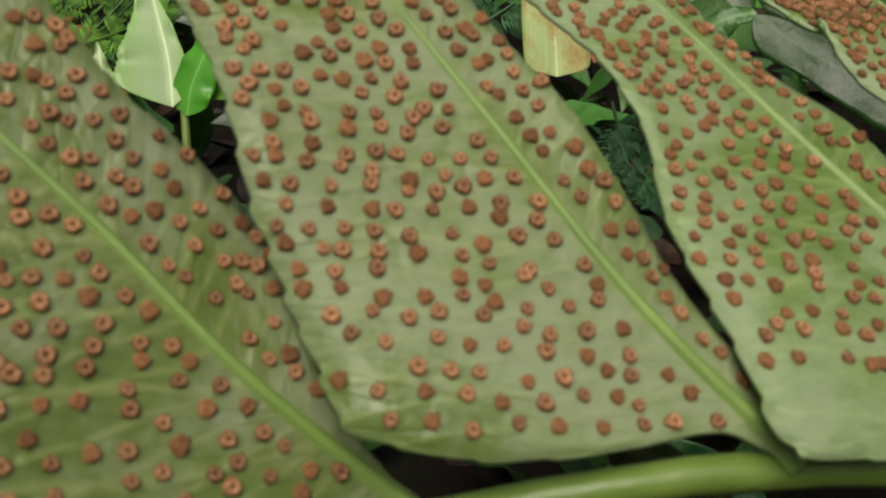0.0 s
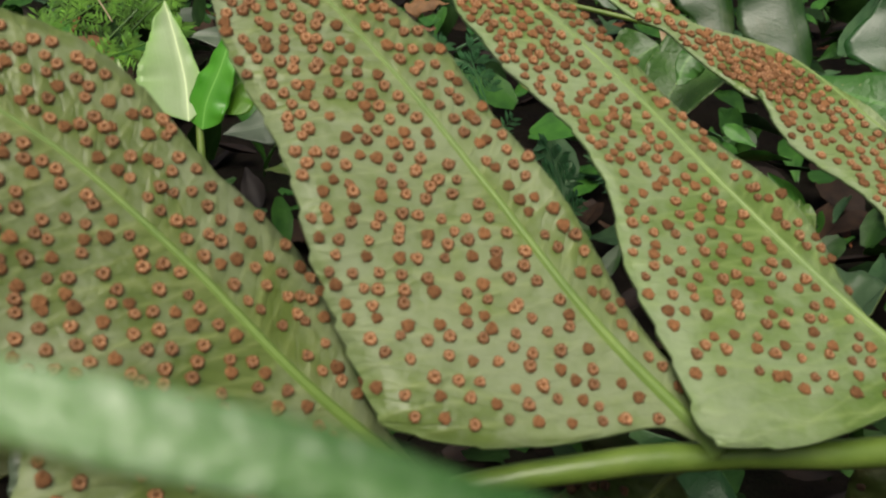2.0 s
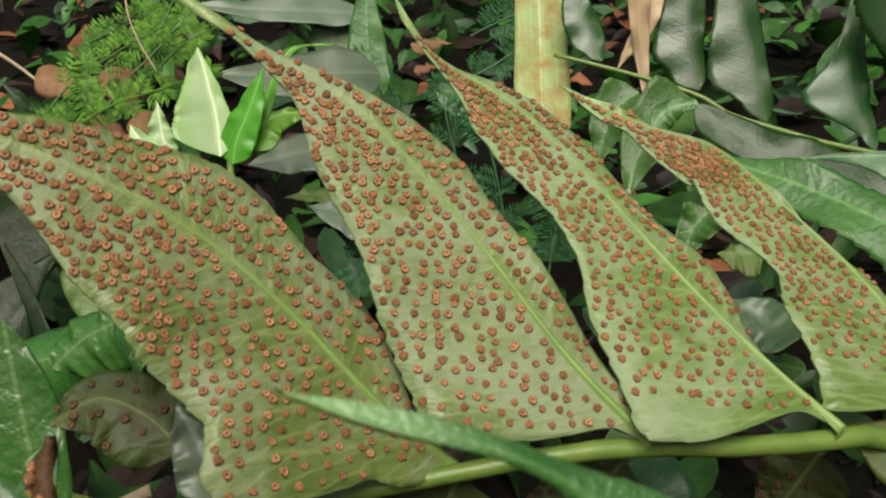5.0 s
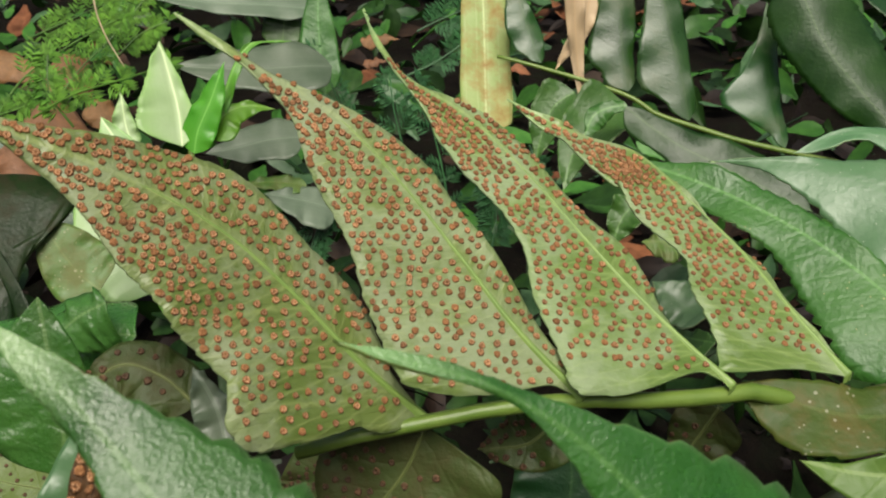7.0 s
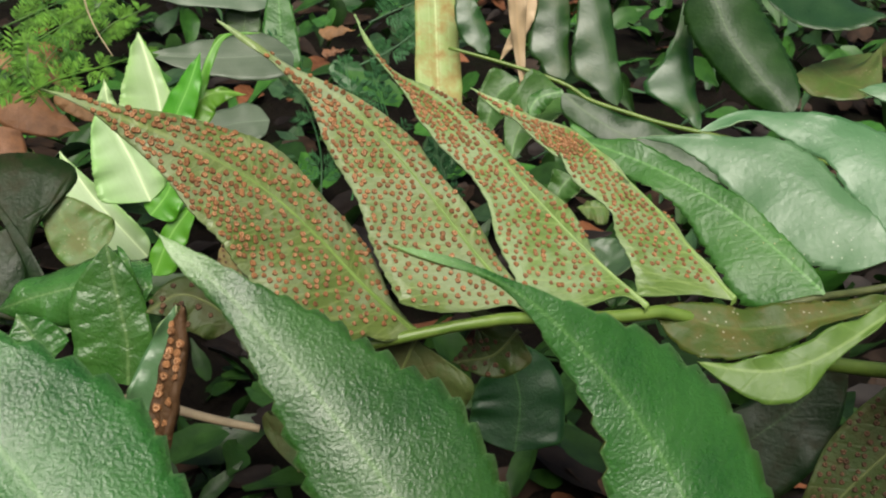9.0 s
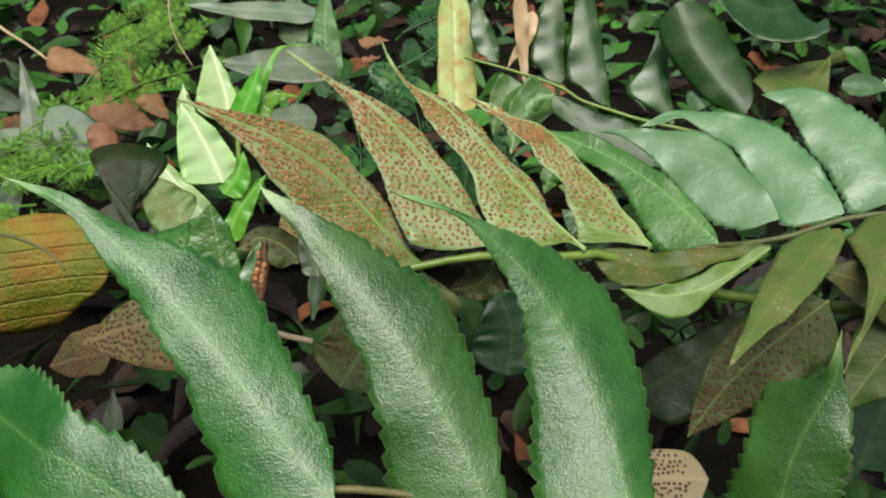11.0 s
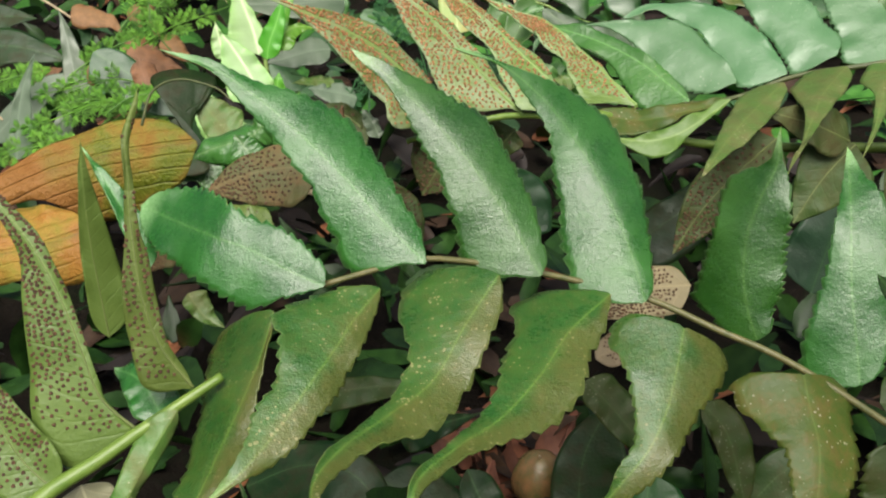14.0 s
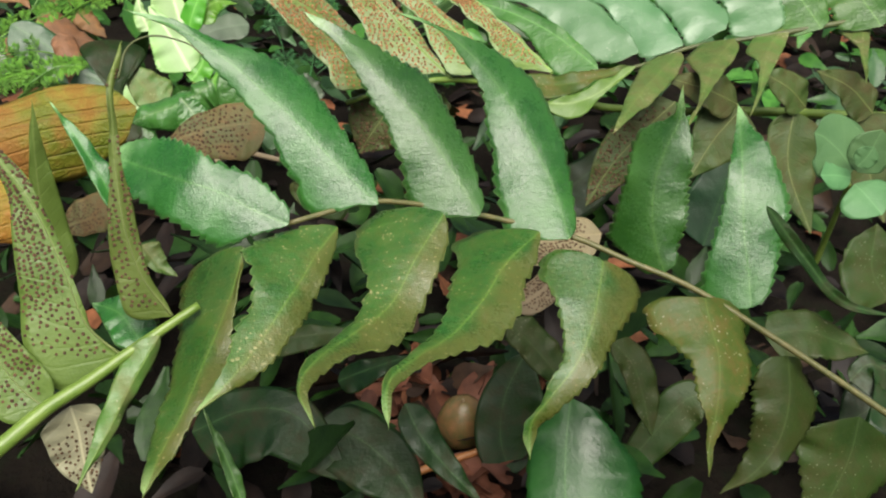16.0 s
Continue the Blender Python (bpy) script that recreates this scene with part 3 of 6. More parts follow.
            size = rs.uniform(0.82, 1.12)
            sites.append(Matrix.Translation(Vector(pos - origin)) @ rot @ Matrix.Rotation(rs.uniform(0, 6.28), 4, "Z") @ Matrix.Diagonal((size, size, size, 1)))
        for mtx in sites[:sori]:
            o = new("sorus", SORI[rs.randint(6)])
            o.parent = ob
            o.matrix_basis = mtx
        rest = sites[sori:]
        if rest:
            vs, fs, ss = [], [], []
            shapes = [sorus_shape({"under": 0.00052, "underold": 0.00045, "paleunder": 0.0004, "rust": 0.00045, "caps": 0.0007, "buff": 0.0005}.get(mat, 0.00055), 20 + q) for q in range(3)]
            for q, mtx in enumerate(rest):
                a, b, e = shapes[q % 3]
                r3 = np.array(mtx)
                st = len(vs) * 0 + sum(len(x) for x in vs)
                vs.append(np.array(a) @ r3[:3, :3].T + r3[:3, 3])
                fs += [tuple(st + w for w in x) for x in b]
                ss += e
            dark = mat in ("underold", "paleunder", "underdark", "rust", "buff")
            o = mesh_part("sori", np.concatenate(vs) + origin, fs, [SORUS_DARK, SORUS_DARK] if dark else [SORUS, SORUS_EYE], ob, "dense small brown sori", slots=ss)
            o["kind"] = "stuff"
    return ob


# ---- ground ----
def ground_height(x, y):
    h = 0.045 * math.exp(-((x - 0.03) ** 2 + (y - 0.05) ** 2) / 0.12)
    far = min(1.0, math.hypot(x, y) / 3.0)
    return h + 0.012 * (noise.noise(Vector((x * 9, y * 9, 3.1))) + 0.5 * noise.noise(Vector((x * 26, y * 26, 7.7)))) + 0.15 * far * noise.noise(Vector((x * 0.6, y * 0.6, 1.0)))


def ground_sheet():
    ax = [-400, -150, -50, -20, -8, -4, -2.4] + list(np.arange(-1.6, 1.61, 0.02)) + [2.4, 4, 8, 20, 50, 150, 400]
    n = len(ax)
    verts = [(x, y + 0.5, ground_height(x, y + 0.5)) for y in ax for x in ax]
    faces = [(i * n + j, i * n + j + 1, (i + 1) * n + j + 1, (i + 1) * n + j) for i in range(n - 1) for j in range(n - 1)]
    m, nt, bs = nodes("forest_soil")
    pos = nt.nodes.new("ShaderNodeTexCoord").outputs["Object"]
    a = noise_of(nt, pos, 30.0, 8.0, 0.7)
    col = ramp(nt, a, [(0.3, (0.005, 0.004, 0.003)), (0.5, (0.012, 0.009, 0.006)), (0.62, (0.009, 0.011, 0.005)), (0.8, (0.03, 0.018, 0.010))])
    nt.links.new(col, bs.inputs["Base Color"])
    bs.inputs["Roughness"].default_value = 0.9
    bs.inputs["Specular IOR Level"].default_value = 0.1
    b = add(nt, "ShaderNodeBump", Strength=1.0, Distance=0.01)
    nt.links.new(noise_of(nt, pos, 120.0, 6.0, 0.7), b.inputs["Height"])
    nt.links.new(b.outputs["Normal"], bs.inputs["Normal"])
    return tagged(mesh_part("ground", verts, faces, m, None), "dark damp soil strewn with leaf litter", "ground", kind="structure")


ground_sheet()

# ---- plants ----

# the near frond, tops towards the eye
near = thing('fern_frond', (0.16, -0.05, 0.20), 'glossy dark green holly fern frond with toothed leaflets', 'fern frond', 'fern fronds')
stalk(near, 'rachis', 'tan', [(-0.0187, -0.0192, 0.2501), (-0.0060, -0.0148, 0.2507), (0.0097, -0.0104, 0.2510), (0.0332, -0.0083, 0.2451), (0.0535, -0.0090, 0.2394), (0.0732, -0.0142, 0.2353), (0.0898, -0.0232, 0.2305), (0.1087, -0.0353, 0.2259), (0.1393, -0.0549, 0.2111), (0.1745, -0.0779, 0.1920)], 0.0008, 0.0011)
leaflet(near, 'top', [(-0.0179, -0.0220, 0.2519), (-0.0274, -0.0187, 0.2555), (-0.0363, -0.0144, 0.2593), (-0.0458, -0.0101, 0.2612), (-0.0538, -0.0031, 0.2608), (-0.0616, 0.0041, 0.2603), (-0.0695, 0.0113, 0.2601)], (-0.020, -0.751, 0.660), (3.45, 3.45, 5.44, 8.37, 13.85, 14.68, 15.00, 15.01, 14.70, 13.49, 13.08, 13.17, 11.90, 10.73, 10.36, 9.99, 8.66, 7.16, 4.28, 0.00), (6.63, 6.63, 6.63, 8.32, 9.07, 9.21, 9.25, 9.21, 9.54, 10.23, 11.02, 11.58, 12.01, 12.13, 11.95, 11.36, 9.32, 6.92, 4.73, 0.00), teeth=21, amp=0.2, cup=0.15, wave=0.0006, heel=-0.45)
leaflet(near, 'top', [(0.0093, -0.0150, 0.2528), (-0.0015, -0.0065, 0.2616), (-0.0115, 0.0026, 0.2709), (-0.0224, 0.0114, 0.2794), (-0.0341, 0.0198, 0.2874), (-0.0470, 0.0274, 0.2941), (-0.0618, 0.0332, 0.2976)], (-0.020, -0.751, 0.660), (5.76, 5.76, 12.37, 18.29, 13.43, 13.25, 11.39, 8.84, 8.35, 7.69, 6.38, 5.92, 5.37, 4.55, 3.27, 1.81, 1.13, 0.83, 0.46, 0.00), (5.04, 5.04, 7.91, 9.14, 10.36, 11.32, 12.01, 12.92, 14.25, 14.52, 13.05, 11.38, 8.38, 5.43, 3.68, 2.80, 2.40, 1.41, 0.56, 0.00), teeth=21, amp=0.2, cup=0.2, fr=0.36, fl=0.0, wave=0.0005, heel=-0.45)
leaflet(near, 'top', [(0.0412, -0.0142, 0.2460), (0.0350, -0.0057, 0.2557), (0.0283, 0.0025, 0.2652), (0.0205, 0.0106, 0.2740), (0.0117, 0.0184, 0.2821), (0.0023, 0.0260, 0.2897), (-0.0083, 0.0331, 0.2961)], (-0.020, -0.751, 0.660), (7.46, 7.46, 13.31, 17.32, 17.02, 15.23, 13.78, 12.74, 11.16, 8.95, 8.61, 8.06, 6.59, 5.21, 3.97, 2.69, 2.12, 2.02, 1.42, 0.00), (5.92, 5.92, 5.92, 8.30, 10.74, 11.31, 12.35, 13.15, 13.75, 14.29, 14.79, 13.88, 11.35, 9.83, 8.20, 5.92, 3.70, 2.57, 1.10, 0.00), teeth=21, amp=0.2, cup=0.2, fr=0.36, fl=0.0, wave=0.0005, heel=-0.45)
leaflet(near, 'top', [(0.0703, -0.0183, 0.2380), (0.0683, -0.0045, 0.2474), (0.0641, 0.0084, 0.2571), (0.0576, 0.0196, 0.2678), (0.0480, 0.0271, 0.2793), (0.0355, 0.0303, 0.2897), (0.0203, 0.0298, 0.2962)], (-0.020, -0.751, 0.660), (13.41, 13.41, 20.01, 18.66, 18.19, 17.86, 16.03, 13.83, 12.79, 11.96, 9.03, 6.80, 5.16, 4.02, 2.89, 1.37, 0.44, 0.53, 0.53, 0.00), (5.48, 5.48, 5.48, 7.57, 9.62, 10.89, 12.67, 13.90, 14.78, 16.43, 16.60, 14.47, 11.41, 7.75, 4.42, 2.32, 0.94, 0.95, 0.69, 0.00), teeth=21, amp=0.2, cup=0.2, fr=0.36, fl=0.0, wave=0.0005, heel=-0.45)
leaflet(near, 'top', [(0.1045, -0.0193, 0.2224), (0.1019, -0.0141, 0.2312), (0.1012, -0.0091, 0.2405), (0.1025, -0.0046, 0.2499), (0.1060, -0.0009, 0.2591), (0.1104, 0.0021, 0.2682), (0.1109, 0.0057, 0.2781)], (-0.330, -0.620, 0.712), (9.07, 9.07, 9.07, 12.55, 17.61, 15.73, 14.13, 13.26, 12.54, 11.80, 11.53, 12.35, 13.13, 12.69, 9.88, 5.78, 2.68, 1.54, 0.78, 0.00), (6.59, 6.59, 6.59, 8.84, 10.86, 11.68, 12.20, 12.41, 12.39, 12.18, 11.73, 11.17, 10.30, 9.10, 7.67, 4.93, 1.58, 0.79, 0.40, 0.00), teeth=21, amp=0.2, cup=0.15, fl=0.4, fr=-0.08, wave=0.0006, heel=-0.45)
leaflet(near, 'top', [(0.1273, -0.0382, 0.2197), (0.1276, -0.0306, 0.2294), (0.1275, -0.0231, 0.2392), (0.1285, -0.0155, 0.2488), (0.1312, -0.0059, 0.2558), (0.1345, 0.0049, 0.2608), (0.1376, 0.0157, 0.2658)], (-0.330, -0.620, 0.712), (16.29, 16.29, 16.29, 15.22, 13.06, 11.57, 9.96, 8.45, 7.30, 6.56, 5.83, 5.23, 4.56, 3.88, 3.22, 2.57, 1.74, 1.15, 0.58, 0.00), (6.59, 6.59, 7.81, 9.05, 10.74, 12.06, 13.30, 14.47, 15.45, 15.72, 14.92, 13.90, 12.84, 11.46, 9.73, 7.75, 4.97, 3.03, 1.41, 0.00), teeth=21, amp=0.2, cup=0.2, wave=0.0006, heel=-0.45)
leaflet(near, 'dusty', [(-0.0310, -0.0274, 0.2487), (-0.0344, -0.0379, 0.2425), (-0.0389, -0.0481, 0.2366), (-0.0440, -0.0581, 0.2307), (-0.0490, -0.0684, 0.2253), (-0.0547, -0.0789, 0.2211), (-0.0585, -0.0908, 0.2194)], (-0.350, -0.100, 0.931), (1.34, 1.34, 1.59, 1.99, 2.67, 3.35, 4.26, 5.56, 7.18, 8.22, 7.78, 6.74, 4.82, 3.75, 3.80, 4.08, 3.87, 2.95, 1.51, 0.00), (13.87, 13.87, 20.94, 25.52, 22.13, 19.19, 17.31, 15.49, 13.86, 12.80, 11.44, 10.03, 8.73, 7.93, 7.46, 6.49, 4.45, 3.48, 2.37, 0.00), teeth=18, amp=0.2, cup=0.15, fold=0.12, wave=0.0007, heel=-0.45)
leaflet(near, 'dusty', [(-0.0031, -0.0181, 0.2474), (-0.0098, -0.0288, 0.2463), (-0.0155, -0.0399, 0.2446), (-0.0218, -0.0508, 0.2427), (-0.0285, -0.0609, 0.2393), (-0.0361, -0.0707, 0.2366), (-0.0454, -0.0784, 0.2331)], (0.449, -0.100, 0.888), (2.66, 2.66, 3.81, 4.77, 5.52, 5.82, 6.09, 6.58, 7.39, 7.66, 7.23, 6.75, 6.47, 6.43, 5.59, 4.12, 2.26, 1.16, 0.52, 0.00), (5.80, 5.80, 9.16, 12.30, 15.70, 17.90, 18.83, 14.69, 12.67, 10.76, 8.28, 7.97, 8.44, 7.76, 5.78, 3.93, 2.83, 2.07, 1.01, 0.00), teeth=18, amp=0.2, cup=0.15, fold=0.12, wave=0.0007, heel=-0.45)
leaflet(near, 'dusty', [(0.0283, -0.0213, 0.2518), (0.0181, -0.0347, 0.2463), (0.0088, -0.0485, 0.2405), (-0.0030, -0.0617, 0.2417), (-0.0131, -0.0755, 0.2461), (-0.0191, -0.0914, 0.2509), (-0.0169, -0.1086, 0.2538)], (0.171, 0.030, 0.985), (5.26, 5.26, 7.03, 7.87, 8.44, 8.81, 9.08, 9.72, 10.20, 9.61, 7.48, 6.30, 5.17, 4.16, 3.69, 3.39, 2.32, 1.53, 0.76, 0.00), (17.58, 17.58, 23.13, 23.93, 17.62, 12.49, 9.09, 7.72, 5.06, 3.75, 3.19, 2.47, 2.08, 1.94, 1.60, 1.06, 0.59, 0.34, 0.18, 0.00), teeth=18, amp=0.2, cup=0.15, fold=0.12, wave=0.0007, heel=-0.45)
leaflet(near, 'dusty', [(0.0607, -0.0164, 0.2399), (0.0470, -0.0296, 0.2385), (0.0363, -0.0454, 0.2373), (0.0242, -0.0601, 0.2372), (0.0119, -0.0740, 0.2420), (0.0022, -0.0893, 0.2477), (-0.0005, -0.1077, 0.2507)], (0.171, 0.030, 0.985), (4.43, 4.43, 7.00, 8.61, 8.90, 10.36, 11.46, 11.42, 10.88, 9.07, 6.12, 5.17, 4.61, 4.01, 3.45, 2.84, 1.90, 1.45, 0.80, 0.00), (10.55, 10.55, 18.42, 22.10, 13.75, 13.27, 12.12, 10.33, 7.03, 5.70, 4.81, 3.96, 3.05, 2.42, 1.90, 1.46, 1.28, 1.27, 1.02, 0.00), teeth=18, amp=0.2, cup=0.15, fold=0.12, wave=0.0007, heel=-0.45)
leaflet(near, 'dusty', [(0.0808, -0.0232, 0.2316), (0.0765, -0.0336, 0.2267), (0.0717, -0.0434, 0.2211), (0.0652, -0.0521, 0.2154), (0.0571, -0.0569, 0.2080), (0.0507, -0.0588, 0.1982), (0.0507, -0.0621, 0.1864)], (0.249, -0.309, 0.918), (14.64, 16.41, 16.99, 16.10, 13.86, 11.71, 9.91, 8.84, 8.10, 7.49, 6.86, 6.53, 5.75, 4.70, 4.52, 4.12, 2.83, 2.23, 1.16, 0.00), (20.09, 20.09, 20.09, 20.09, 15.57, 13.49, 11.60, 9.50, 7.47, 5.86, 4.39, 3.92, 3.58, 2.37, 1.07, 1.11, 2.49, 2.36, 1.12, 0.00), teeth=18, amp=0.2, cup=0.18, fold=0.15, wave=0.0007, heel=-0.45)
leaflet(near, 'worn', [(0.1094, -0.0400, 0.2264), (0.1088, -0.0481, 0.2216), (0.1088, -0.0561, 0.2168), (0.1069, -0.0636, 0.2115), (0.1044, -0.0696, 0.2048), (0.1017, -0.0746, 0.1973), (0.1012, -0.0795, 0.1893)], (0.100, -0.449, 0.888), (12.27, 13.13, 13.80, 14.12, 14.07, 13.90, 14.03, 13.84, 12.98, 11.57, 9.32, 7.78, 6.15, 4.58, 3.25, 2.21, 1.52, 1.04, 0.53, 0.00), (10.39, 17.48, 19.78, 18.03, 14.30, 13.69, 12.32, 9.92, 8.71, 8.18, 7.58, 6.67, 5.11, 3.33, 1.86, 1.08, 0.72, 0.52, 0.27, 0.00), teeth=18, amp=0.2, cup=0.18, fold=0.15, wave=0.0007, heel=-0.45)
# the last two leaflets wear the olive with shade painted in
leaflet(near, 'dull', [(0.1361, -0.0517, 0.2092), (0.1355, -0.0575, 0.2026), (0.1338, -0.0627, 0.1957), (0.1307, -0.0668, 0.1885), (0.1258, -0.0694, 0.1817), (0.1196, -0.0705, 0.1755), (0.1124, -0.0700, 0.1704)], (0.209, -0.309, 0.928), (8.22, 8.22, 8.22, 9.92, 12.35, 13.40, 13.08, 11.74, 10.27, 8.88, 7.24, 6.12, 5.11, 4.10, 3.05, 2.04, 0.89, 0.43, 0.21, 0.00), (9.85, 10.61, 11.30, 11.67, 11.77, 11.64, 11.42, 11.11, 10.66, 10.22, 9.63, 9.04, 8.21, 7.24, 6.24, 5.28, 4.08, 2.91, 1.46, 0.00), teeth=18, amp=0.2, cup=0.18, fold=0.15, wave=0.0007, heel=-0.45)
leaflet(near, 'dull', [(0.1643, -0.0587, 0.1861), (0.1598, -0.0657, 0.1743), (0.1515, -0.0724, 0.1616), (0.1435, -0.0771, 0.1520)], (0.21, -0.52, 0.83), 0.0228, 0.0271, teeth=18, amp=0.2, p=1.6, base=0.12, cup=0.15)

# the frond turned over, its undersides full of sori
spore = thing('fern_frond', (0.36, 0.09, 0.19), 'fertile holly fern frond with rusty brown sori on pale undersides', 'fern frond', 'fern fronds')
stalk(spore, 'rachis', 'stem', [(0.0091, 0.0746, 0.2441), (0.0167, 0.0750, 0.2467), (0.0270, 0.0763, 0.2484), (0.0341, 0.0771, 0.2497), (0.0412, 0.0782, 0.2502), (0.0496, 0.0799, 0.2500), (0.0620, 0.0833, 0.2472), (0.0753, 0.0862, 0.2460), (0.0817, 0.0875, 0.2456), (0.0980, 0.0900, 0.2375), (0.1195, 0.0900, 0.2300), (0.1538, 0.0860, 0.2285), (0.1885, 0.0813, 0.2289), (0.2700, 0.0800, 0.2220), (0.3600, 0.0850, 0.2150)], 0.0010, 0.0030)
leaflet(spore, 'under', [(0.0272, 0.0781, 0.2479), (0.0179, 0.0790, 0.2572), (0.0090, 0.0817, 0.2667), (-0.0006, 0.0838, 0.2755), (-0.0116, 0.0837, 0.2829), (-0.0231, 0.0823, 0.2892), (-0.0350, 0.0805, 0.2949)], (-0.522, 0.502, -0.689), (1.50, 1.50, 2.08, 4.64, 7.18, 8.16, 7.83, 7.30, 8.08, 9.16, 9.18, 8.41, 7.48, 6.28, 4.59, 3.14, 2.11, 1.55, 0.87, 0.00), (7.45, 7.45, 7.45, 13.49, 20.78, 20.96, 16.24, 16.06, 16.05, 16.00, 14.56, 13.34, 11.73, 8.79, 5.92, 3.59, 2.34, 1.13, 0.18, 0.00), sori=300, gap=0.0015, teeth=30, amp=0.03, wave=0.0006)
leaflet(spore, 'under', [(0.0503, 0.0797, 0.2504), (0.0406, 0.0855, 0.2586), (0.0320, 0.0923, 0.2673), (0.0232, 0.0989, 0.2759), (0.0134, 0.1044, 0.2840), (0.0013, 0.1068, 0.2906), (-0.0101, 0.1099, 0.2976)], (-0.296, 0.586, -0.754), (3.01, 3.01, 3.01, 3.94, 4.68, 4.78, 5.09, 5.05, 4.97, 5.54, 5.34, 4.68, 3.04, 1.60, 1.05, 0.91, 0.84, 0.89, 0.51, 0.00), (2.51, 2.51, 9.26, 15.37, 19.91, 18.31, 17.18, 15.97, 14.16, 12.48, 11.29, 10.48, 9.40, 6.98, 3.82, 2.62, 1.25, 0.58, 0.26, 0.00), sori=300, gap=0.0015, teeth=30, amp=0.03, wave=0.0006)
leaflet(spore, 'under', [(0.0744, 0.0856, 0.2481), (0.0638, 0.0940, 0.2550), (0.0540, 0.1037, 0.2621), (0.0448, 0.1141, 0.2691), (0.0344, 0.1232, 0.2761), (0.0219, 0.1291, 0.2825), (0.0157, 0.1416, 0.2892)], (-0.302, 0.340, -0.891), (0.20, 0.20, 0.49, 1.78, 3.81, 4.69, 5.08, 4.80, 4.30, 3.88, 4.63, 4.52, 3.35, 1.70, 1.10, 0.53, 0.90, 0.39, 0.00, 0.00), (2.69, 2.69, 15.61, 22.90, 19.81, 17.88, 15.81, 12.52, 11.62, 10.51, 9.75, 10.07, 9.11, 8.34, 4.70, 2.34, 0.92, 0.38, 0.14, 0.00), sori=300, gap=0.0015, teeth=30, amp=0.03, wave=0.0006)
leaflet(spore, 'under', [(0.0949, 0.0913, 0.2459), (0.0885, 0.1018, 0.2507), (0.0824, 0.1126, 0.2556), (0.0748, 0.1223, 0.2605), (0.0665, 0.1314, 0.2655), (0.0540, 0.1326, 0.2694), (0.0421, 0.1367, 0.2740)], (-0.263, 0.268, -0.927), (1.01, 1.01, 1.27, 0.66, 0.60, 1.62, 1.82, 0.73, 0.00, 0.35, 1.26, 0.44, 0.00, 0.93, 1.12, 0.67, 1.34, 0.91, 0.29, 0.00), (10.35, 10.35, 22.11, 18.16, 17.09, 16.57, 14.76, 11.99, 11.98, 12.26, 12.65, 12.30, 11.71, 12.04, 11.29, 7.45, 2.34, 2.23, 1.34, 0.00), sori=240, gap=0.0015, teeth=30, amp=0.03, wave=0.0006)
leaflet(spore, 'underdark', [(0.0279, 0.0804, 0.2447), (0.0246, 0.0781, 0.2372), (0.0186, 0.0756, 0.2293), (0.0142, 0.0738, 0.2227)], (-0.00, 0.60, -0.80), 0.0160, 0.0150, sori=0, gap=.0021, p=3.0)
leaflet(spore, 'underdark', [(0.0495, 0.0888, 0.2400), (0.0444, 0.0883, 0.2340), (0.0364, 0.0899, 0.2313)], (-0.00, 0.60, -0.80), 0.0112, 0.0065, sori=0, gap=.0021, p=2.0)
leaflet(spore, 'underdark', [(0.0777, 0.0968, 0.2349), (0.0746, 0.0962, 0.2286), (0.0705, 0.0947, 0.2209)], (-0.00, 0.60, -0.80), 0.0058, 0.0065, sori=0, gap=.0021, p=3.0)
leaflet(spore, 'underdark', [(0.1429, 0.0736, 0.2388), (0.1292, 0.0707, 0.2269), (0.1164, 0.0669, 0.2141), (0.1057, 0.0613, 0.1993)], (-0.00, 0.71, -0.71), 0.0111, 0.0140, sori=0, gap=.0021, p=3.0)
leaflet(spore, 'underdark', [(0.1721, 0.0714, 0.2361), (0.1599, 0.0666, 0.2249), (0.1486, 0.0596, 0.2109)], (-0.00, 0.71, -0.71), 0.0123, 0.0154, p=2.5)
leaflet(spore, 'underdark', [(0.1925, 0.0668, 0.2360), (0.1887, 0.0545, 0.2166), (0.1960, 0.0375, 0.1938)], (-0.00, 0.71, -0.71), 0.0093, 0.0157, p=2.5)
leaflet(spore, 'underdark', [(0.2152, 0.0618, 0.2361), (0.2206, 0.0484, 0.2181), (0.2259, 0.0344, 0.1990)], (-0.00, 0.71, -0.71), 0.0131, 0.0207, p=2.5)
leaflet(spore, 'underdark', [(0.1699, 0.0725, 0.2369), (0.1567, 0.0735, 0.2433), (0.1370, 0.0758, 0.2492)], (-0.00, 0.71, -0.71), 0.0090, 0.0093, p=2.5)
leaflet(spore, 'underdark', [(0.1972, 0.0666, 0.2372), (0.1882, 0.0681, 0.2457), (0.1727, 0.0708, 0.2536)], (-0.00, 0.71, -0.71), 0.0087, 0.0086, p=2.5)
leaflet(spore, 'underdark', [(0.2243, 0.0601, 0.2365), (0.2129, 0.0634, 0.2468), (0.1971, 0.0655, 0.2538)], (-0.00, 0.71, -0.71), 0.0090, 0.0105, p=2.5)

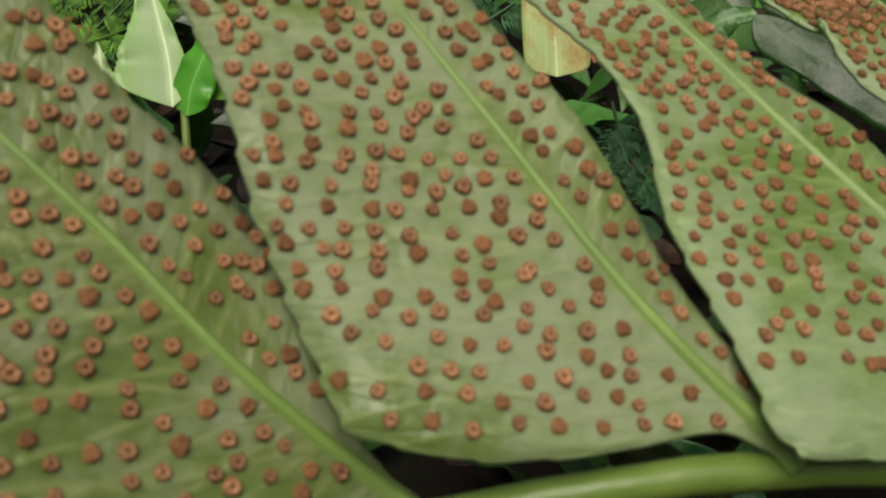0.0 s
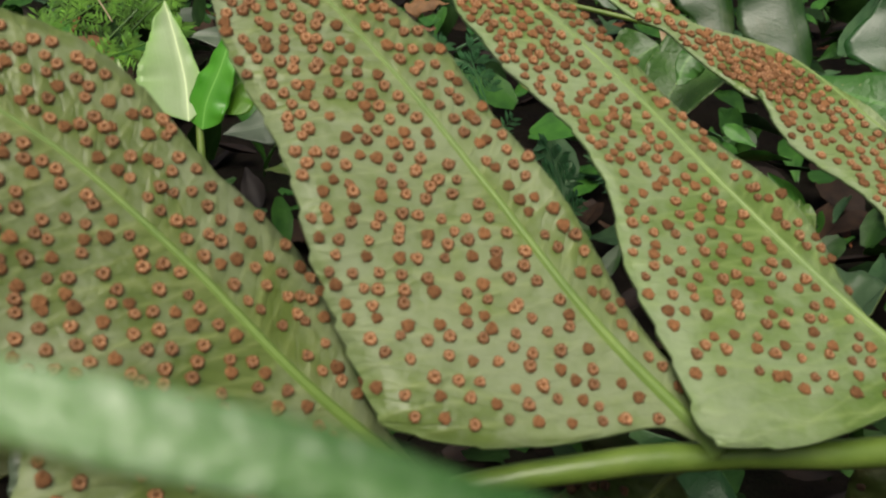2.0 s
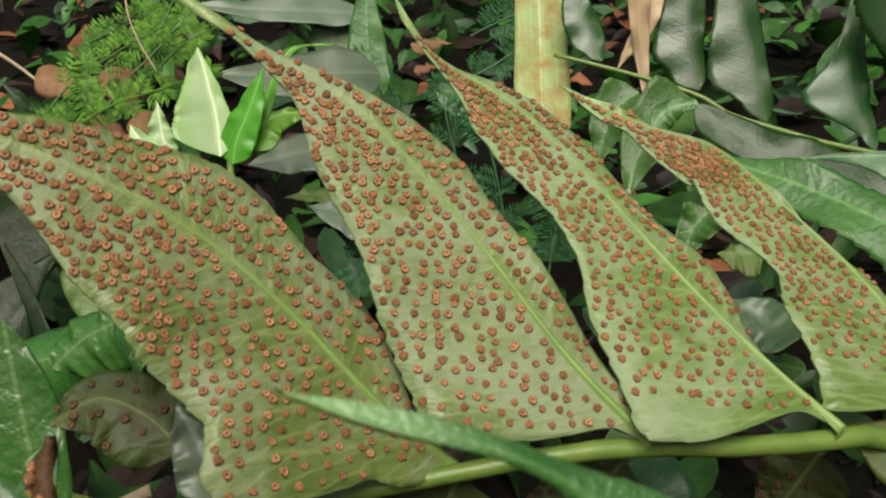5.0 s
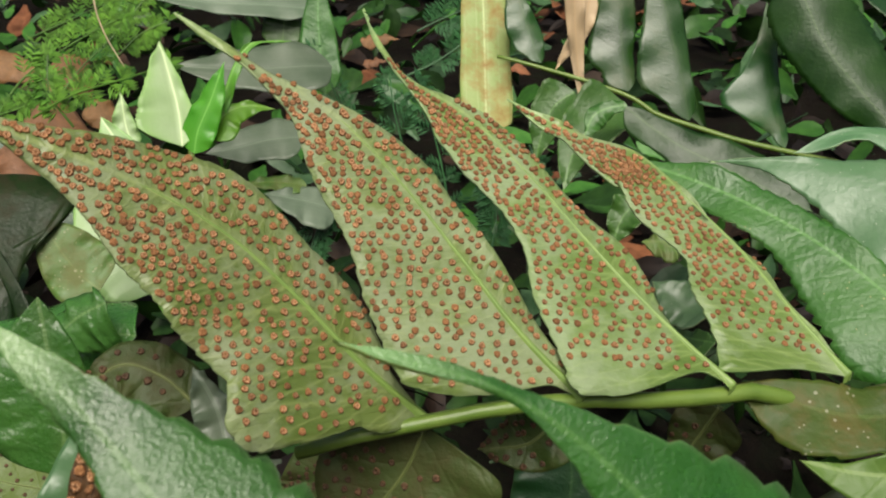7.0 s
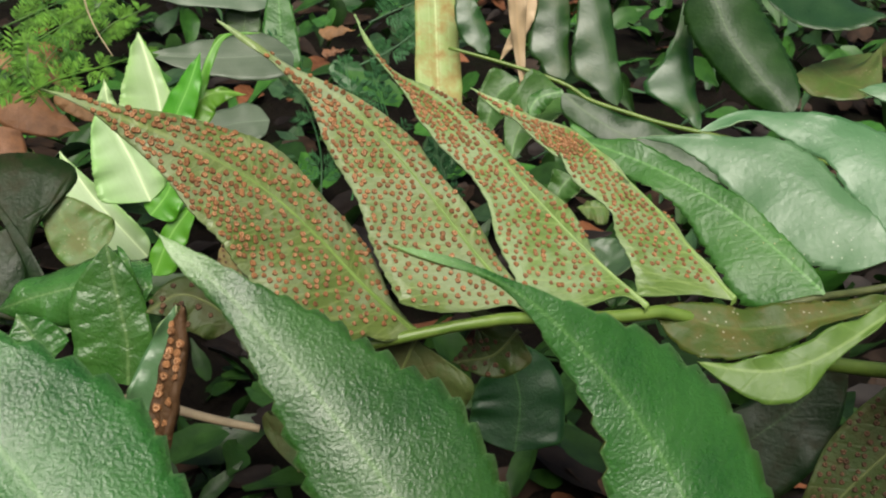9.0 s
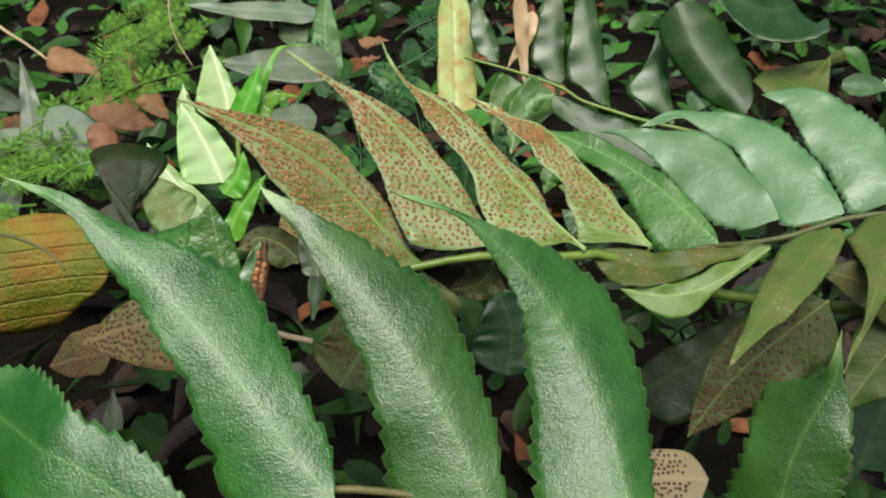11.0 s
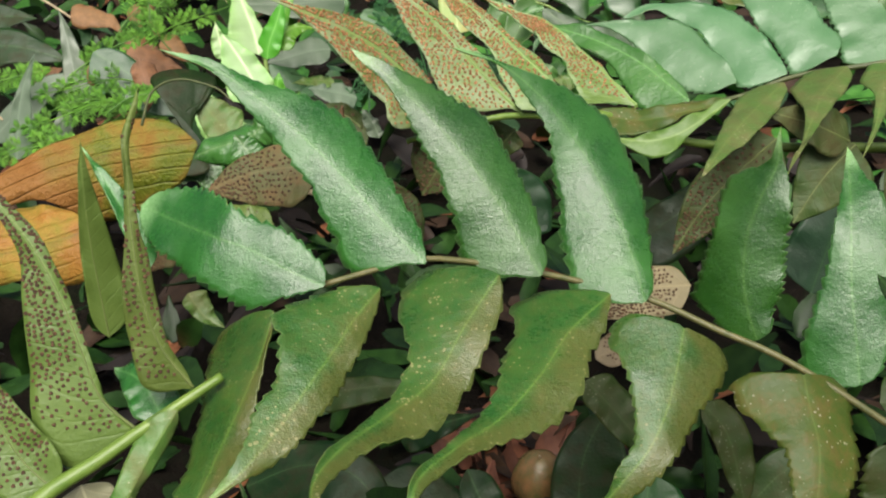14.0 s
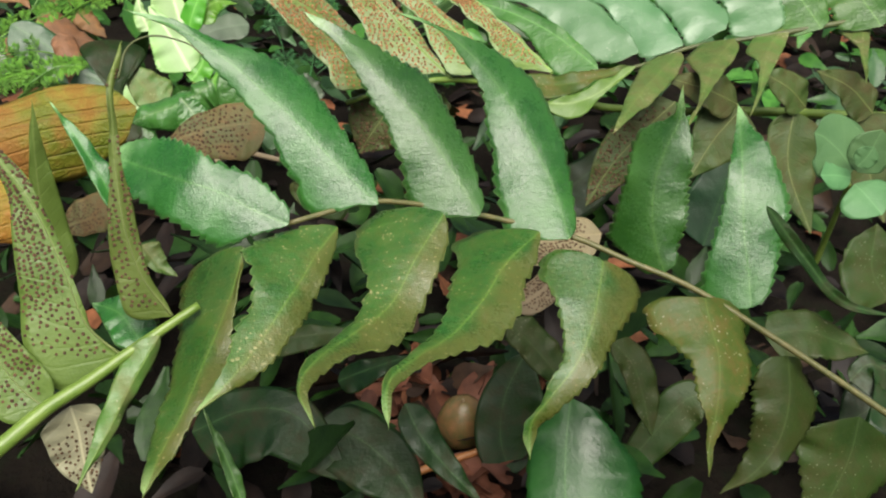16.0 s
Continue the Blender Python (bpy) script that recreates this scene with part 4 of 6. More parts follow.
# the pale frond beside it
pale = thing('fern_frond', (0.36, 0.10, 0.29), 'pale green holly fern frond with dusty hanging lower leaflets', 'fern frond', 'fern fronds')
stalk(pale, 'rachis', 'brown', [(0.1000, 0.0925, 0.2420), (0.1157, 0.0945, 0.2445), (0.1260, 0.1000, 0.2420), (0.1402, 0.1020, 0.2435), (0.1598, 0.1020, 0.2505), (0.1884, 0.0957, 0.2570), (0.2450, 0.0900, 0.2680)], 0.0008, 0.0013)
leaflet(pale, 'mid', [(0.1157, 0.0934, 0.2462), (0.1094, 0.1031, 0.2498), (0.1028, 0.1127, 0.2532), (0.0952, 0.1216, 0.2558), (0.0866, 0.1299, 0.2577), (0.0772, 0.1374, 0.2589), (0.0672, 0.1441, 0.2594)], (-0.290, -0.491, 0.821), (4.81, 9.48, 13.20, 14.41, 13.91, 13.13, 12.26, 11.12, 9.52, 7.79, 6.43, 6.03, 5.79, 5.45, 4.98, 4.45, 3.54, 2.50, 1.25, 0.00), (2.67, 2.67, 2.67, 3.18, 3.89, 4.22, 4.33, 4.32, 4.34, 4.48, 4.65, 4.63, 4.57, 4.55, 4.46, 4.17, 3.12, 2.07, 1.00, 0.00), teeth=22, amp=0.12, cup=0.1)
leaflet(pale, 'pale', [(0.1385, 0.1076, 0.2469), (0.1320, 0.1172, 0.2503), (0.1250, 0.1266, 0.2535), (0.1175, 0.1356, 0.2562), (0.1085, 0.1434, 0.2577), (0.0978, 0.1488, 0.2572), (0.0865, 0.1524, 0.2553)], (-0.290, -0.491, 0.821), (12.92, 12.92, 12.92, 14.91, 15.69, 15.80, 15.54, 14.96, 13.93, 12.97, 12.06, 11.31, 10.12, 8.60, 6.75, 4.91, 2.60, 1.11, 0.38, 0.00), (3.27, 3.27, 4.25, 5.17, 5.87, 6.29, 7.22, 8.17, 8.98, 8.79, 8.10, 7.00, 4.86, 3.12, 2.05, 1.23, 0.62, 0.40, 0.23, 0.00), teeth=20, amp=0.12, cup=0.06, fold=0.14, wave=0.0006)
leaflet(pale, 'pale', [(0.1566, 0.1039, 0.2511), (0.1494, 0.1141, 0.2547), (0.1425, 0.1246, 0.2585), (0.1347, 0.1345, 0.2616), (0.1251, 0.1431, 0.2634), (0.1139, 0.1497, 0.2633), (0.1023, 0.1489, 0.2588)], (-0.290, -0.491, 0.821), (12.24, 12.24, 15.83, 15.55, 14.06, 12.83, 11.81, 10.72, 9.36, 7.74, 6.07, 5.72, 5.47, 4.85, 3.80, 1.88, 2.08, 2.74, 1.75, 0.00), (3.65, 3.65, 4.99, 6.17, 7.29, 7.96, 8.75, 9.61, 10.03, 9.85, 8.88, 7.35, 5.80, 4.37, 3.16, 2.16, 1.36, 1.23, 0.73, 0.00), teeth=20, amp=0.12, cup=0.06, fold=0.14, wave=0.0006)
leaflet(pale, 'pale', [(0.1748, 0.1041, 0.2577), (0.1697, 0.1119, 0.2605), (0.1641, 0.1195, 0.2631), (0.1586, 0.1271, 0.2657), (0.1542, 0.1352, 0.2689), (0.1492, 0.1430, 0.2719), (0.1408, 0.1474, 0.2715)], (-0.290, -0.491, 0.821), (10.28, 13.43, 16.30, 17.41, 15.19, 13.76, 12.07, 10.43, 9.29, 8.87, 8.38, 7.60, 6.74, 5.88, 5.00, 4.19, 3.50, 2.94, 1.61, 0.00), (7.95, 7.95, 8.47, 9.03, 9.95, 10.94, 12.35, 13.65, 14.30, 14.58, 14.55, 14.24, 13.52, 12.34, 11.01, 9.10, 5.69, 3.23, 1.86, 0.00), teeth=20, amp=0.12, cup=0.06, fold=0.14, wave=0.0006)
leaflet(pale, 'pale', [(0.1884, 0.0957, 0.2574), (0.1881, 0.1034, 0.2618), (0.1875, 0.1110, 0.2662), (0.1861, 0.1187, 0.2703), (0.1842, 0.1264, 0.2742), (0.1808, 0.1338, 0.2775), (0.1765, 0.1410, 0.2803)], (-0.290, -0.491, 0.821), (13.66, 13.66, 13.66, 13.19, 12.55, 12.19, 11.84, 11.42, 11.03, 10.66, 10.16, 9.73, 9.22, 8.58, 7.81, 6.77, 4.91, 3.28, 1.58, 0.00), (11.56, 11.56, 12.19, 12.96, 13.72, 14.14, 14.69, 15.69, 16.48, 16.93, 16.59, 15.40, 13.40, 10.97, 8.48, 6.36, 4.09, 2.67, 1.34, 0.00), teeth=20, amp=0.16, fold=0.1)
leaflet(pale, 'mid', [(0.2111, 0.0901, 0.2622), (0.2096, 0.0961, 0.2652), (0.2081, 0.1021, 0.2682), (0.2067, 0.1081, 0.2713), (0.2043, 0.1139, 0.2740), (0.2010, 0.1195, 0.2761), (0.1974, 0.1251, 0.2782)], (-0.290, -0.491, 0.821), (13.66, 13.66, 13.66, 13.66, 14.79, 14.55, 13.96, 13.53, 13.35, 13.30, 13.24, 13.12, 12.92, 12.54, 11.94, 11.03, 8.89, 6.26, 2.99, 0.00), (6.12, 6.12, 6.12, 7.28, 8.64, 9.33, 9.69, 9.92, 10.07, 10.17, 10.21, 10.11, 9.94, 9.70, 9.28, 8.60, 6.88, 4.81, 2.37, 0.00), teeth=18, amp=0.12, cup=0.06, fold=0.12)
leaflet(pale, 'mid', [(0.2331, 0.0825, 0.2654), (0.2319, 0.0884, 0.2685), (0.2306, 0.0943, 0.2715), (0.2294, 0.1001, 0.2746), (0.2272, 0.1059, 0.2773), (0.2239, 0.1114, 0.2794), (0.2204, 0.1168, 0.2814)], (-0.290, -0.491, 0.821), (11.66, 11.66, 11.66, 14.29, 15.81, 15.71, 15.08, 14.53, 14.27, 14.21, 14.17, 14.08, 13.94, 13.64, 13.15, 12.39, 10.61, 7.97, 3.91, 0.00), (7.16, 7.16, 7.16, 8.31, 9.63, 10.24, 10.49, 10.58, 10.56, 10.46, 10.25, 10.04, 9.82, 9.56, 9.14, 8.44, 6.72, 4.69, 2.32, 0.00), teeth=18, amp=0.12, cup=0.06, fold=0.12)
leaflet(pale, 'worn', [(0.1288, 0.0868, 0.2496), (0.1200, 0.0854, 0.2479), (0.1112, 0.0842, 0.2463), (0.1022, 0.0835, 0.2449), (0.0932, 0.0839, 0.2441), (0.0846, 0.0868, 0.2446), (0.0764, 0.0904, 0.2455)], (-0.101, -0.453, 0.886), (1.35, 1.35, 1.35, 1.31, 1.29, 1.32, 1.44, 2.05, 3.40, 4.22, 5.30, 6.13, 6.91, 7.55, 8.17, 8.30, 6.96, 4.86, 2.41, 0.00), (1.58, 1.58, 2.02, 2.45, 3.00, 3.47, 3.97, 4.42, 4.75, 4.99, 5.33, 5.49, 5.51, 5.39, 5.08, 4.57, 3.59, 2.55, 1.26, 0.00), teeth=14, amp=0.12)
leaflet(pale, 'paleolive', [(0.1278, 0.0841, 0.2505), (0.1212, 0.0812, 0.2473), (0.1144, 0.0785, 0.2443), (0.1073, 0.0763, 0.2415), (0.0997, 0.0754, 0.2398), (0.0919, 0.0763, 0.2395), (0.0843, 0.0783, 0.2401)], (-0.104, -0.621, 0.777), (0.88, 0.88, 0.88, 0.88, 1.01, 1.17, 1.41, 1.72, 2.16, 2.90, 4.40, 5.69, 6.66, 6.81, 6.31, 5.44, 4.04, 2.80, 1.43, 0.00), (2.51, 2.51, 2.51, 2.51, 2.51, 3.31, 3.97, 4.42, 4.28, 4.07, 4.06, 3.94, 3.72, 3.37, 2.89, 2.29, 1.44, 0.91, 0.46, 0.00), teeth=10, amp=0.06)
leaflet(pale, 'olive', [(0.1485, 0.0882, 0.2545), (0.1397, 0.0793, 0.2534), (0.1311, 0.0703, 0.2524), (0.1229, 0.0609, 0.2514), (0.1150, 0.0512, 0.2504), (0.1075, 0.0412, 0.2494), (0.1003, 0.0311, 0.2485)], (-0.100, -0.020, 0.995), (4.38, 4.38, 4.38, 4.91, 5.61, 6.08, 6.45, 6.72, 6.87, 6.85, 6.49, 6.00, 5.36, 4.60, 3.78, 3.05, 2.13, 1.42, 0.71, 0.00), (9.69, 9.69, 9.69, 9.69, 9.69, 9.15, 8.65, 8.14, 7.53, 6.83, 5.82, 5.03, 4.25, 3.53, 2.90, 2.32, 1.57, 1.04, 0.52, 0.00), fold=0.2, teeth=14, amp=0.05)
leaflet(pale, 'olive', [(0.1744, 0.0941, 0.2572), (0.1650, 0.0838, 0.2561), (0.1561, 0.0731, 0.2550), (0.1488, 0.0612, 0.2540), (0.1413, 0.0494, 0.2530), (0.1336, 0.0378, 0.2520), (0.1259, 0.0262, 0.2510)], (-0.100, -0.020, 0.995), (4.89, 4.89, 5.11, 5.32, 5.53, 5.57, 5.46, 5.13, 4.61, 3.96, 3.12, 2.65, 2.26, 1.91, 1.59, 1.28, 0.88, 0.59, 0.30, 0.00), (13.01, 13.01, 13.01, 13.01, 13.01, 13.01, 9.34, 6.52, 4.80, 3.74, 2.68, 1.92, 1.24, 0.66, 0.23, 0.02, 0.00, 0.00, 0.03, 0.00), fold=0.2, teeth=14, amp=0.05)
leaflet(pale, 'olive', [(0.2000, 0.1001, 0.2600), (0.1907, 0.0893, 0.2588), (0.1817, 0.0781, 0.2577), (0.1745, 0.0658, 0.2567), (0.1673, 0.0534, 0.2557), (0.1598, 0.0413, 0.2547), (0.1516, 0.0296, 0.2536)], (-0.100, -0.020, 0.995), (3.67, 3.67, 4.00, 4.33, 4.71, 4.91, 4.97, 4.82, 4.44, 3.87, 3.01, 2.49, 2.05, 1.62, 1.22, 0.85, 0.47, 0.29, 0.15, 0.00), (9.24, 9.24, 9.24, 9.24, 9.24, 9.24, 9.24, 5.77, 3.56, 2.50, 1.94, 1.66, 1.43, 1.26, 1.08, 0.86, 0.62, 0.44, 0.23, 0.00), fold=0.2, teeth=14, amp=0.05)
leaflet(pale, 'olive', [(0.2389, 0.1069, 0.2640), (0.2332, 0.0960, 0.2632), (0.2273, 0.0852, 0.2624), (0.2211, 0.0746, 0.2616), (0.2152, 0.0638, 0.2608), (0.2097, 0.0528, 0.2600), (0.2041, 0.0418, 0.2592)], (-0.100, -0.020, 0.995), (4.42, 4.42, 4.12, 3.82, 3.44, 3.18, 2.96, 2.81, 2.71, 2.62, 2.48, 2.33, 2.12, 1.87, 1.60, 1.31, 0.91, 0.60, 0.30, 0.00), (9.53, 9.53, 9.53, 9.53, 9.53, 9.53, 9.53, 7.52, 5.47, 3.70, 2.15, 1.55, 1.25, 1.09, 0.95, 0.74, 0.50, 0.34, 0.18, 0.00), fold=0.2, teeth=14, amp=0.05)

# the narrow fertile frond
side = thing('fern_frond', (-0.14, -0.13, 0.24), 'arching fertile fern frond with narrow dotted leaflets', 'fern frond', 'fern fronds')
stalk(side, 'rachis', 'stem', [(-0.0440, -0.0400, 0.2385), (-0.0513, -0.0436, 0.2358), (-0.0641, -0.0502, 0.2310), (-0.0743, -0.0556, 0.2270), (-0.0842, -0.0604, 0.2236), (-0.0952, -0.0673, 0.2183), (-0.1110, -0.0760, 0.2118)], 0.0012, 0.0026)
leaflet(side, 'underold', [(-0.0515, -0.0412, 0.2368), (-0.0579, -0.0383, 0.2476), (-0.0612, -0.0338, 0.2593), (-0.0622, -0.0285, 0.2711), (-0.0622, -0.0229, 0.2829), (-0.0619, -0.0173, 0.2946), (-0.0580, -0.0110, 0.3050)], (-0.300, 0.861, -0.410), (1.47, 1.47, 1.47, 1.81, 2.31, 2.80, 3.11, 3.21, 3.26, 3.04, 2.11, 1.67, 1.41, 1.21, 1.03, 0.75, 0.76, 1.18, 0.87, 0.00), (9.63, 9.63, 9.63, 7.55, 6.07, 5.48, 4.88, 4.12, 3.32, 2.52, 1.69, 1.35, 1.11, 0.93, 0.86, 0.95, 0.90, 0.30, 0.00, 0.00), sori=0, gap=0.0014, wave=0.0005, fold=-0.1)
leaflet(side, 'underold', [(-0.0647, -0.0475, 0.2284), (-0.0733, -0.0437, 0.2370), (-0.0773, -0.0375, 0.2473), (-0.0812, -0.0312, 0.2577), (-0.0862, -0.0253, 0.2679), (-0.0929, -0.0203, 0.2775), (-0.1012, -0.0162, 0.2863)], (-0.201, 0.803, -0.562), (0.01, 0.01, 0.01, 0.01, 1.21, 1.41, 1.38, 1.53, 1.75, 1.92, 2.01, 2.05, 2.23, 2.74, 2.89, 2.46, 2.03, 1.78, 1.06, 0.00), (17.56, 17.56, 17.56, 17.56, 15.89, 14.49, 13.49, 12.58, 11.58, 10.69, 9.34, 7.84, 5.83, 3.98, 2.96, 2.43, 1.89, 1.32, 0.70, 0.00), sori=0, gap=0.0014, wave=0.0005, fold=-0.1)
leaflet(side, 'underold', [(-0.0839, -0.0592, 0.2217), (-0.0919, -0.0544, 0.2292), (-0.0979, -0.0480, 0.2398), (-0.1021, -0.0404, 0.2527)], (-0.20, 0.81, -0.55), 0.0080, 0.0095, sori=0, gap=.0014, p=2.6, fold=0.2)
leaflet(side, 'paleunder', [(-0.0794, -0.0554, 0.2197), (-0.0783, -0.0570, 0.2117), (-0.0780, -0.0589, 0.2029), (-0.0770, -0.0619, 0.1927)], (-0.21, 0.52, -0.83), 0.0096, 0.0074, sori=0, gap=.0017, p=3)
leaflet(side, 'olive', [(-0.0544, -0.0480, 0.2352), (-0.0616, -0.0566, 0.2275), (-0.0684, -0.0658, 0.2188), (-0.0773, -0.0760, 0.2081)], (0.54, -0.54, 0.65), 0.0039, 0.0058, p=2.2, fold=0.6)
leaflet(side, 'pale', [(-0.0749, -0.0509, 0.2242), (-0.0844, -0.0434, 0.2249), (-0.0944, -0.0375, 0.2231)], (0.00, -0.41, 0.91), 0.0068, 0.0087, p=3)
leaflet(side, 'top', [(-0.0604, -0.0418, 0.2279), (-0.0667, -0.0317, 0.2317), (-0.0753, -0.0242, 0.2309)], (0.00, -0.41, 0.91), 0.0064, 0.0067, p=3)

# variegated shoots
lily = thing('variegated_plant', (-0.05, 0.30, 0.06), 'young shoots with white and green variegated leaves', 'plant')
stalk(lily, 'stem', 'stem', [(-0.0595, 0.2917, 0.1574), (-0.0608, 0.3013, 0.1741), (-0.0620, 0.3094, 0.1880)], 0.0015, 0.0012)
leaflet(lily, 'white', [(-0.0647, 0.3068, 0.1875), (-0.0675, 0.3178, 0.1971), (-0.0721, 0.3286, 0.2067), (-0.0779, 0.3403, 0.2175)], (0.21, -0.83, 0.52), 0.0173, 0.0060, p=2.2, fold=-0.3, teeth=16, amp=0.05, wave=0.0009)
leaflet(lily, 'fresh', [(-0.0604, 0.3054, 0.1851), (-0.0588, 0.3087, 0.1930), (-0.0538, 0.3136, 0.2036), (-0.0489, 0.3197, 0.2163)], (-0.32, -0.89, 0.32), 0.0078, 0.0078, p=2.4, fold=0.15)
leaflet(lily, 'fresh', [(-0.0556, 0.3099, 0.1890), (-0.0499, 0.3177, 0.1962), (-0.0419, 0.3224, 0.1980), (-0.0315, 0.3249, 0.1959)], (0.00, -0.60, 0.80), 0.0036, 0.0100, p=2.0)
leaflet(lily, 'fresh', [(-0.0560, 0.3117, 0.1882), (-0.0514, 0.3217, 0.2004), (-0.0423, 0.3345, 0.2176), (-0.0252, 0.3380, 0.2190)], (0.00, -0.60, 0.80), 0.0011, 0.0042, p=2.0)
leaflet(lily, 'white', [(-0.0834, 0.3085, 0.1858), (-0.0868, 0.3129, 0.1931), (-0.0890, 0.3193, 0.2042)], (0.21, -0.83, 0.52), 0.0066, 0.0045, p=2.0, teeth=16, amp=0.05, wave=0.0009)
leaflet(lily, 'white', [(-0.0581, 0.2429, 0.1875), (-0.0645, 0.2504, 0.1994), (-0.0709, 0.2565, 0.2091), (-0.0777, 0.2621, 0.2177)], (0.21, -0.83, 0.52), 0.0175, 0.0099, p=2.4, fold=-0.3, teeth=16, amp=0.05, wave=0.0009)
leaflet(lily, 'white', [(-0.0699, 0.2764, 0.1436), (-0.0805, 0.2829, 0.1530), (-0.0917, 0.2900, 0.1633), (-0.1062, 0.3010, 0.1797)], (0.21, -0.83, 0.52), 0.0211, 0.0068, p=2.0, fold=-0.2, teeth=16, amp=0.05, wave=0.0009)
leaflet(lily, 'fresh', [(-0.0581, 0.2402, 0.1831), (-0.0517, 0.2446, 0.1909), (-0.0492, 0.2498, 0.1997)], (-0.30, -0.81, 0.51), 0.0072, 0.0086, p=2.4)
leaflet(lily, 'fresh', [(-0.0569, 0.2290, 0.1646), (-0.0505, 0.2367, 0.1778), (-0.0390, 0.2442, 0.1912)], (-0.30, -0.81, 0.51), 0.0045, 0.0077, p=2.4)

# the dark glossy frond behind
grove = thing('fern_frond', (0.16, 0.33, 0.05), 'dark glossy holly fern frond with grey sheen, partly in shade', 'fern frond', 'fern fronds')
stalk(grove, 'rachis', 'stem', [(0.0529, 0.3078, 0.2240), (0.0620, 0.3054, 0.2226), (0.0848, 0.2988, 0.2183), (0.1008, 0.2935, 0.2141), (0.1086, 0.2897, 0.2100), (0.1241, 0.2849, 0.2064), (0.1396, 0.2804, 0.2034), (0.1700, 0.2740, 0.1990), (0.2134, 0.2700, 0.1900)], 0.0007, 0.0012)
leaflet(grove, 'bloom', [(0.0686, 0.3045, 0.2230), (0.0662, 0.3076, 0.2277), (0.0640, 0.3108, 0.2325), (0.0623, 0.3141, 0.2375), (0.0607, 0.3173, 0.2425), (0.0591, 0.3205, 0.2475), (0.0576, 0.3237, 0.2525)], (-0.190, -0.710, 0.678), (4.23, 4.23, 4.23, 5.69, 7.24, 7.65, 7.74, 7.69, 7.55, 7.38, 7.00, 6.53, 5.94, 5.25, 4.48, 3.66, 2.50, 1.65, 0.82, 0.00), (3.36, 3.36, 3.36, 4.32, 5.13, 5.30, 5.22, 4.99, 4.64, 4.24, 3.68, 3.29, 2.90, 2.51, 2.12, 1.73, 1.22, 0.82, 0.41, 0.00), teeth=10, amp=0.05, fl=-0.08, fr=0.5)
leaflet(grove, 'bloom', [(0.0994, 0.2951, 0.2163), (0.0980, 0.2995, 0.2234), (0.0969, 0.3039, 0.2306), (0.0965, 0.3082, 0.2378), (0.0965, 0.3125, 0.2451), (0.0965, 0.3168, 0.2525), (0.0960, 0.3212, 0.2597)], (-0.190, -0.710, 0.678), (8.48, 8.48, 8.48, 8.48, 11.34, 12.40, 12.35, 11.76, 11.09, 10.44, 9.47, 8.73, 8.02, 7.38, 6.76, 6.09, 4.86, 3.50, 1.76, 0.00), (4.08, 4.08, 4.08, 4.08, 4.08, 4.08, 4.73, 5.30, 5.75, 6.06, 6.19, 6.03, 5.70, 5.31, 4.85, 4.31, 3.38, 2.35, 1.17, 0.00), teeth=12, amp=0.05, fl=-0.08, fr=0.5)
leaflet(grove, 'bloom', [(0.1202, 0.2869, 0.2087), (0.1185, 0.2926, 0.2180), (0.1162, 0.2984, 0.2270), (0.1136, 0.3042, 0.2360), (0.1114, 0.3099, 0.2451), (0.1099, 0.3156, 0.2544), (0.1097, 0.3212, 0.2639)], (-0.190, -0.710, 0.678), (7.21, 7.21, 7.21, 10.58, 14.93, 16.15, 15.91, 14.83, 13.49, 12.01, 10.08, 8.74, 7.51, 6.48, 5.57, 4.73, 3.64, 2.64, 1.36, 0.00), (4.23, 4.23, 4.23, 4.23, 4.26, 4.42, 4.82, 5.48, 6.10, 6.45, 6.58, 6.56, 6.49, 6.39, 6.25, 5.95, 5.01, 3.64, 1.80, 0.00), teeth=14, amp=0.05, fl=-0.08, fr=0.5)
leaflet(grove, 'bloom', [(0.1526, 0.2775, 0.2025), (0.1505, 0.2821, 0.2097), (0.1487, 0.2867, 0.2169), (0.1472, 0.2913, 0.2242), (0.1466, 0.2958, 0.2317), (0.1464, 0.3003, 0.2393), (0.1462, 0.3048, 0.2468)], (-0.190, -0.710, 0.678), (3.25, 3.25, 3.25, 5.78, 9.38, 12.10, 15.35, 18.19, 18.34, 15.27, 10.42, 8.03, 6.26, 4.85, 3.74, 2.85, 1.92, 1.30, 0.68, 0.00), (2.78, 2.78, 2.78, 2.78, 2.78, 2.78, 2.78, 3.24, 3.66, 3.98, 4.26, 4.32, 4.32, 4.25, 4.01, 3.53, 2.56, 1.70, 0.82, 0.00), teeth=12, amp=0.06, fl=-0.08, fr=0.5)
leaflet(grove, 'gloss', [(0.1495, 0.2914, 0.2582), (0.1530, 0.2853, 0.2507), (0.1566, 0.2793, 0.2431), (0.1614, 0.2733, 0.2362), (0.1672, 0.2676, 0.2300), (0.1733, 0.2619, 0.2239), (0.1795, 0.2562, 0.2180)], (-0.202, -0.807, 0.555), (14.63, 14.63, 14.63, 14.63, 15.94, 16.83, 17.55, 18.05, 18.30, 18.33, 18.06, 17.62, 16.99, 16.14, 15.05, 13.77, 11.76, 9.70, 6.68, 0.00), (12.39, 12.39, 12.64, 12.92, 13.06, 12.86, 12.49, 12.04, 11.65, 11.41, 11.24, 11.13, 10.90, 10.49, 9.89, 9.01, 7.23, 5.30, 3.11, 0.00), teeth=16, amp=0.07, fold=0.2, cup=0.2)
leaflet(grove, 'dark', [(0.2194, 0.3241, 0.2482), (0.2008, 0.3142, 0.2484), (0.1698, 0.3120, 0.2597)], (-0.26, -0.68, 0.68), 0.0263, 0.0145, teeth=16, amp=0.05, ear=0.15, cup=-0.5)
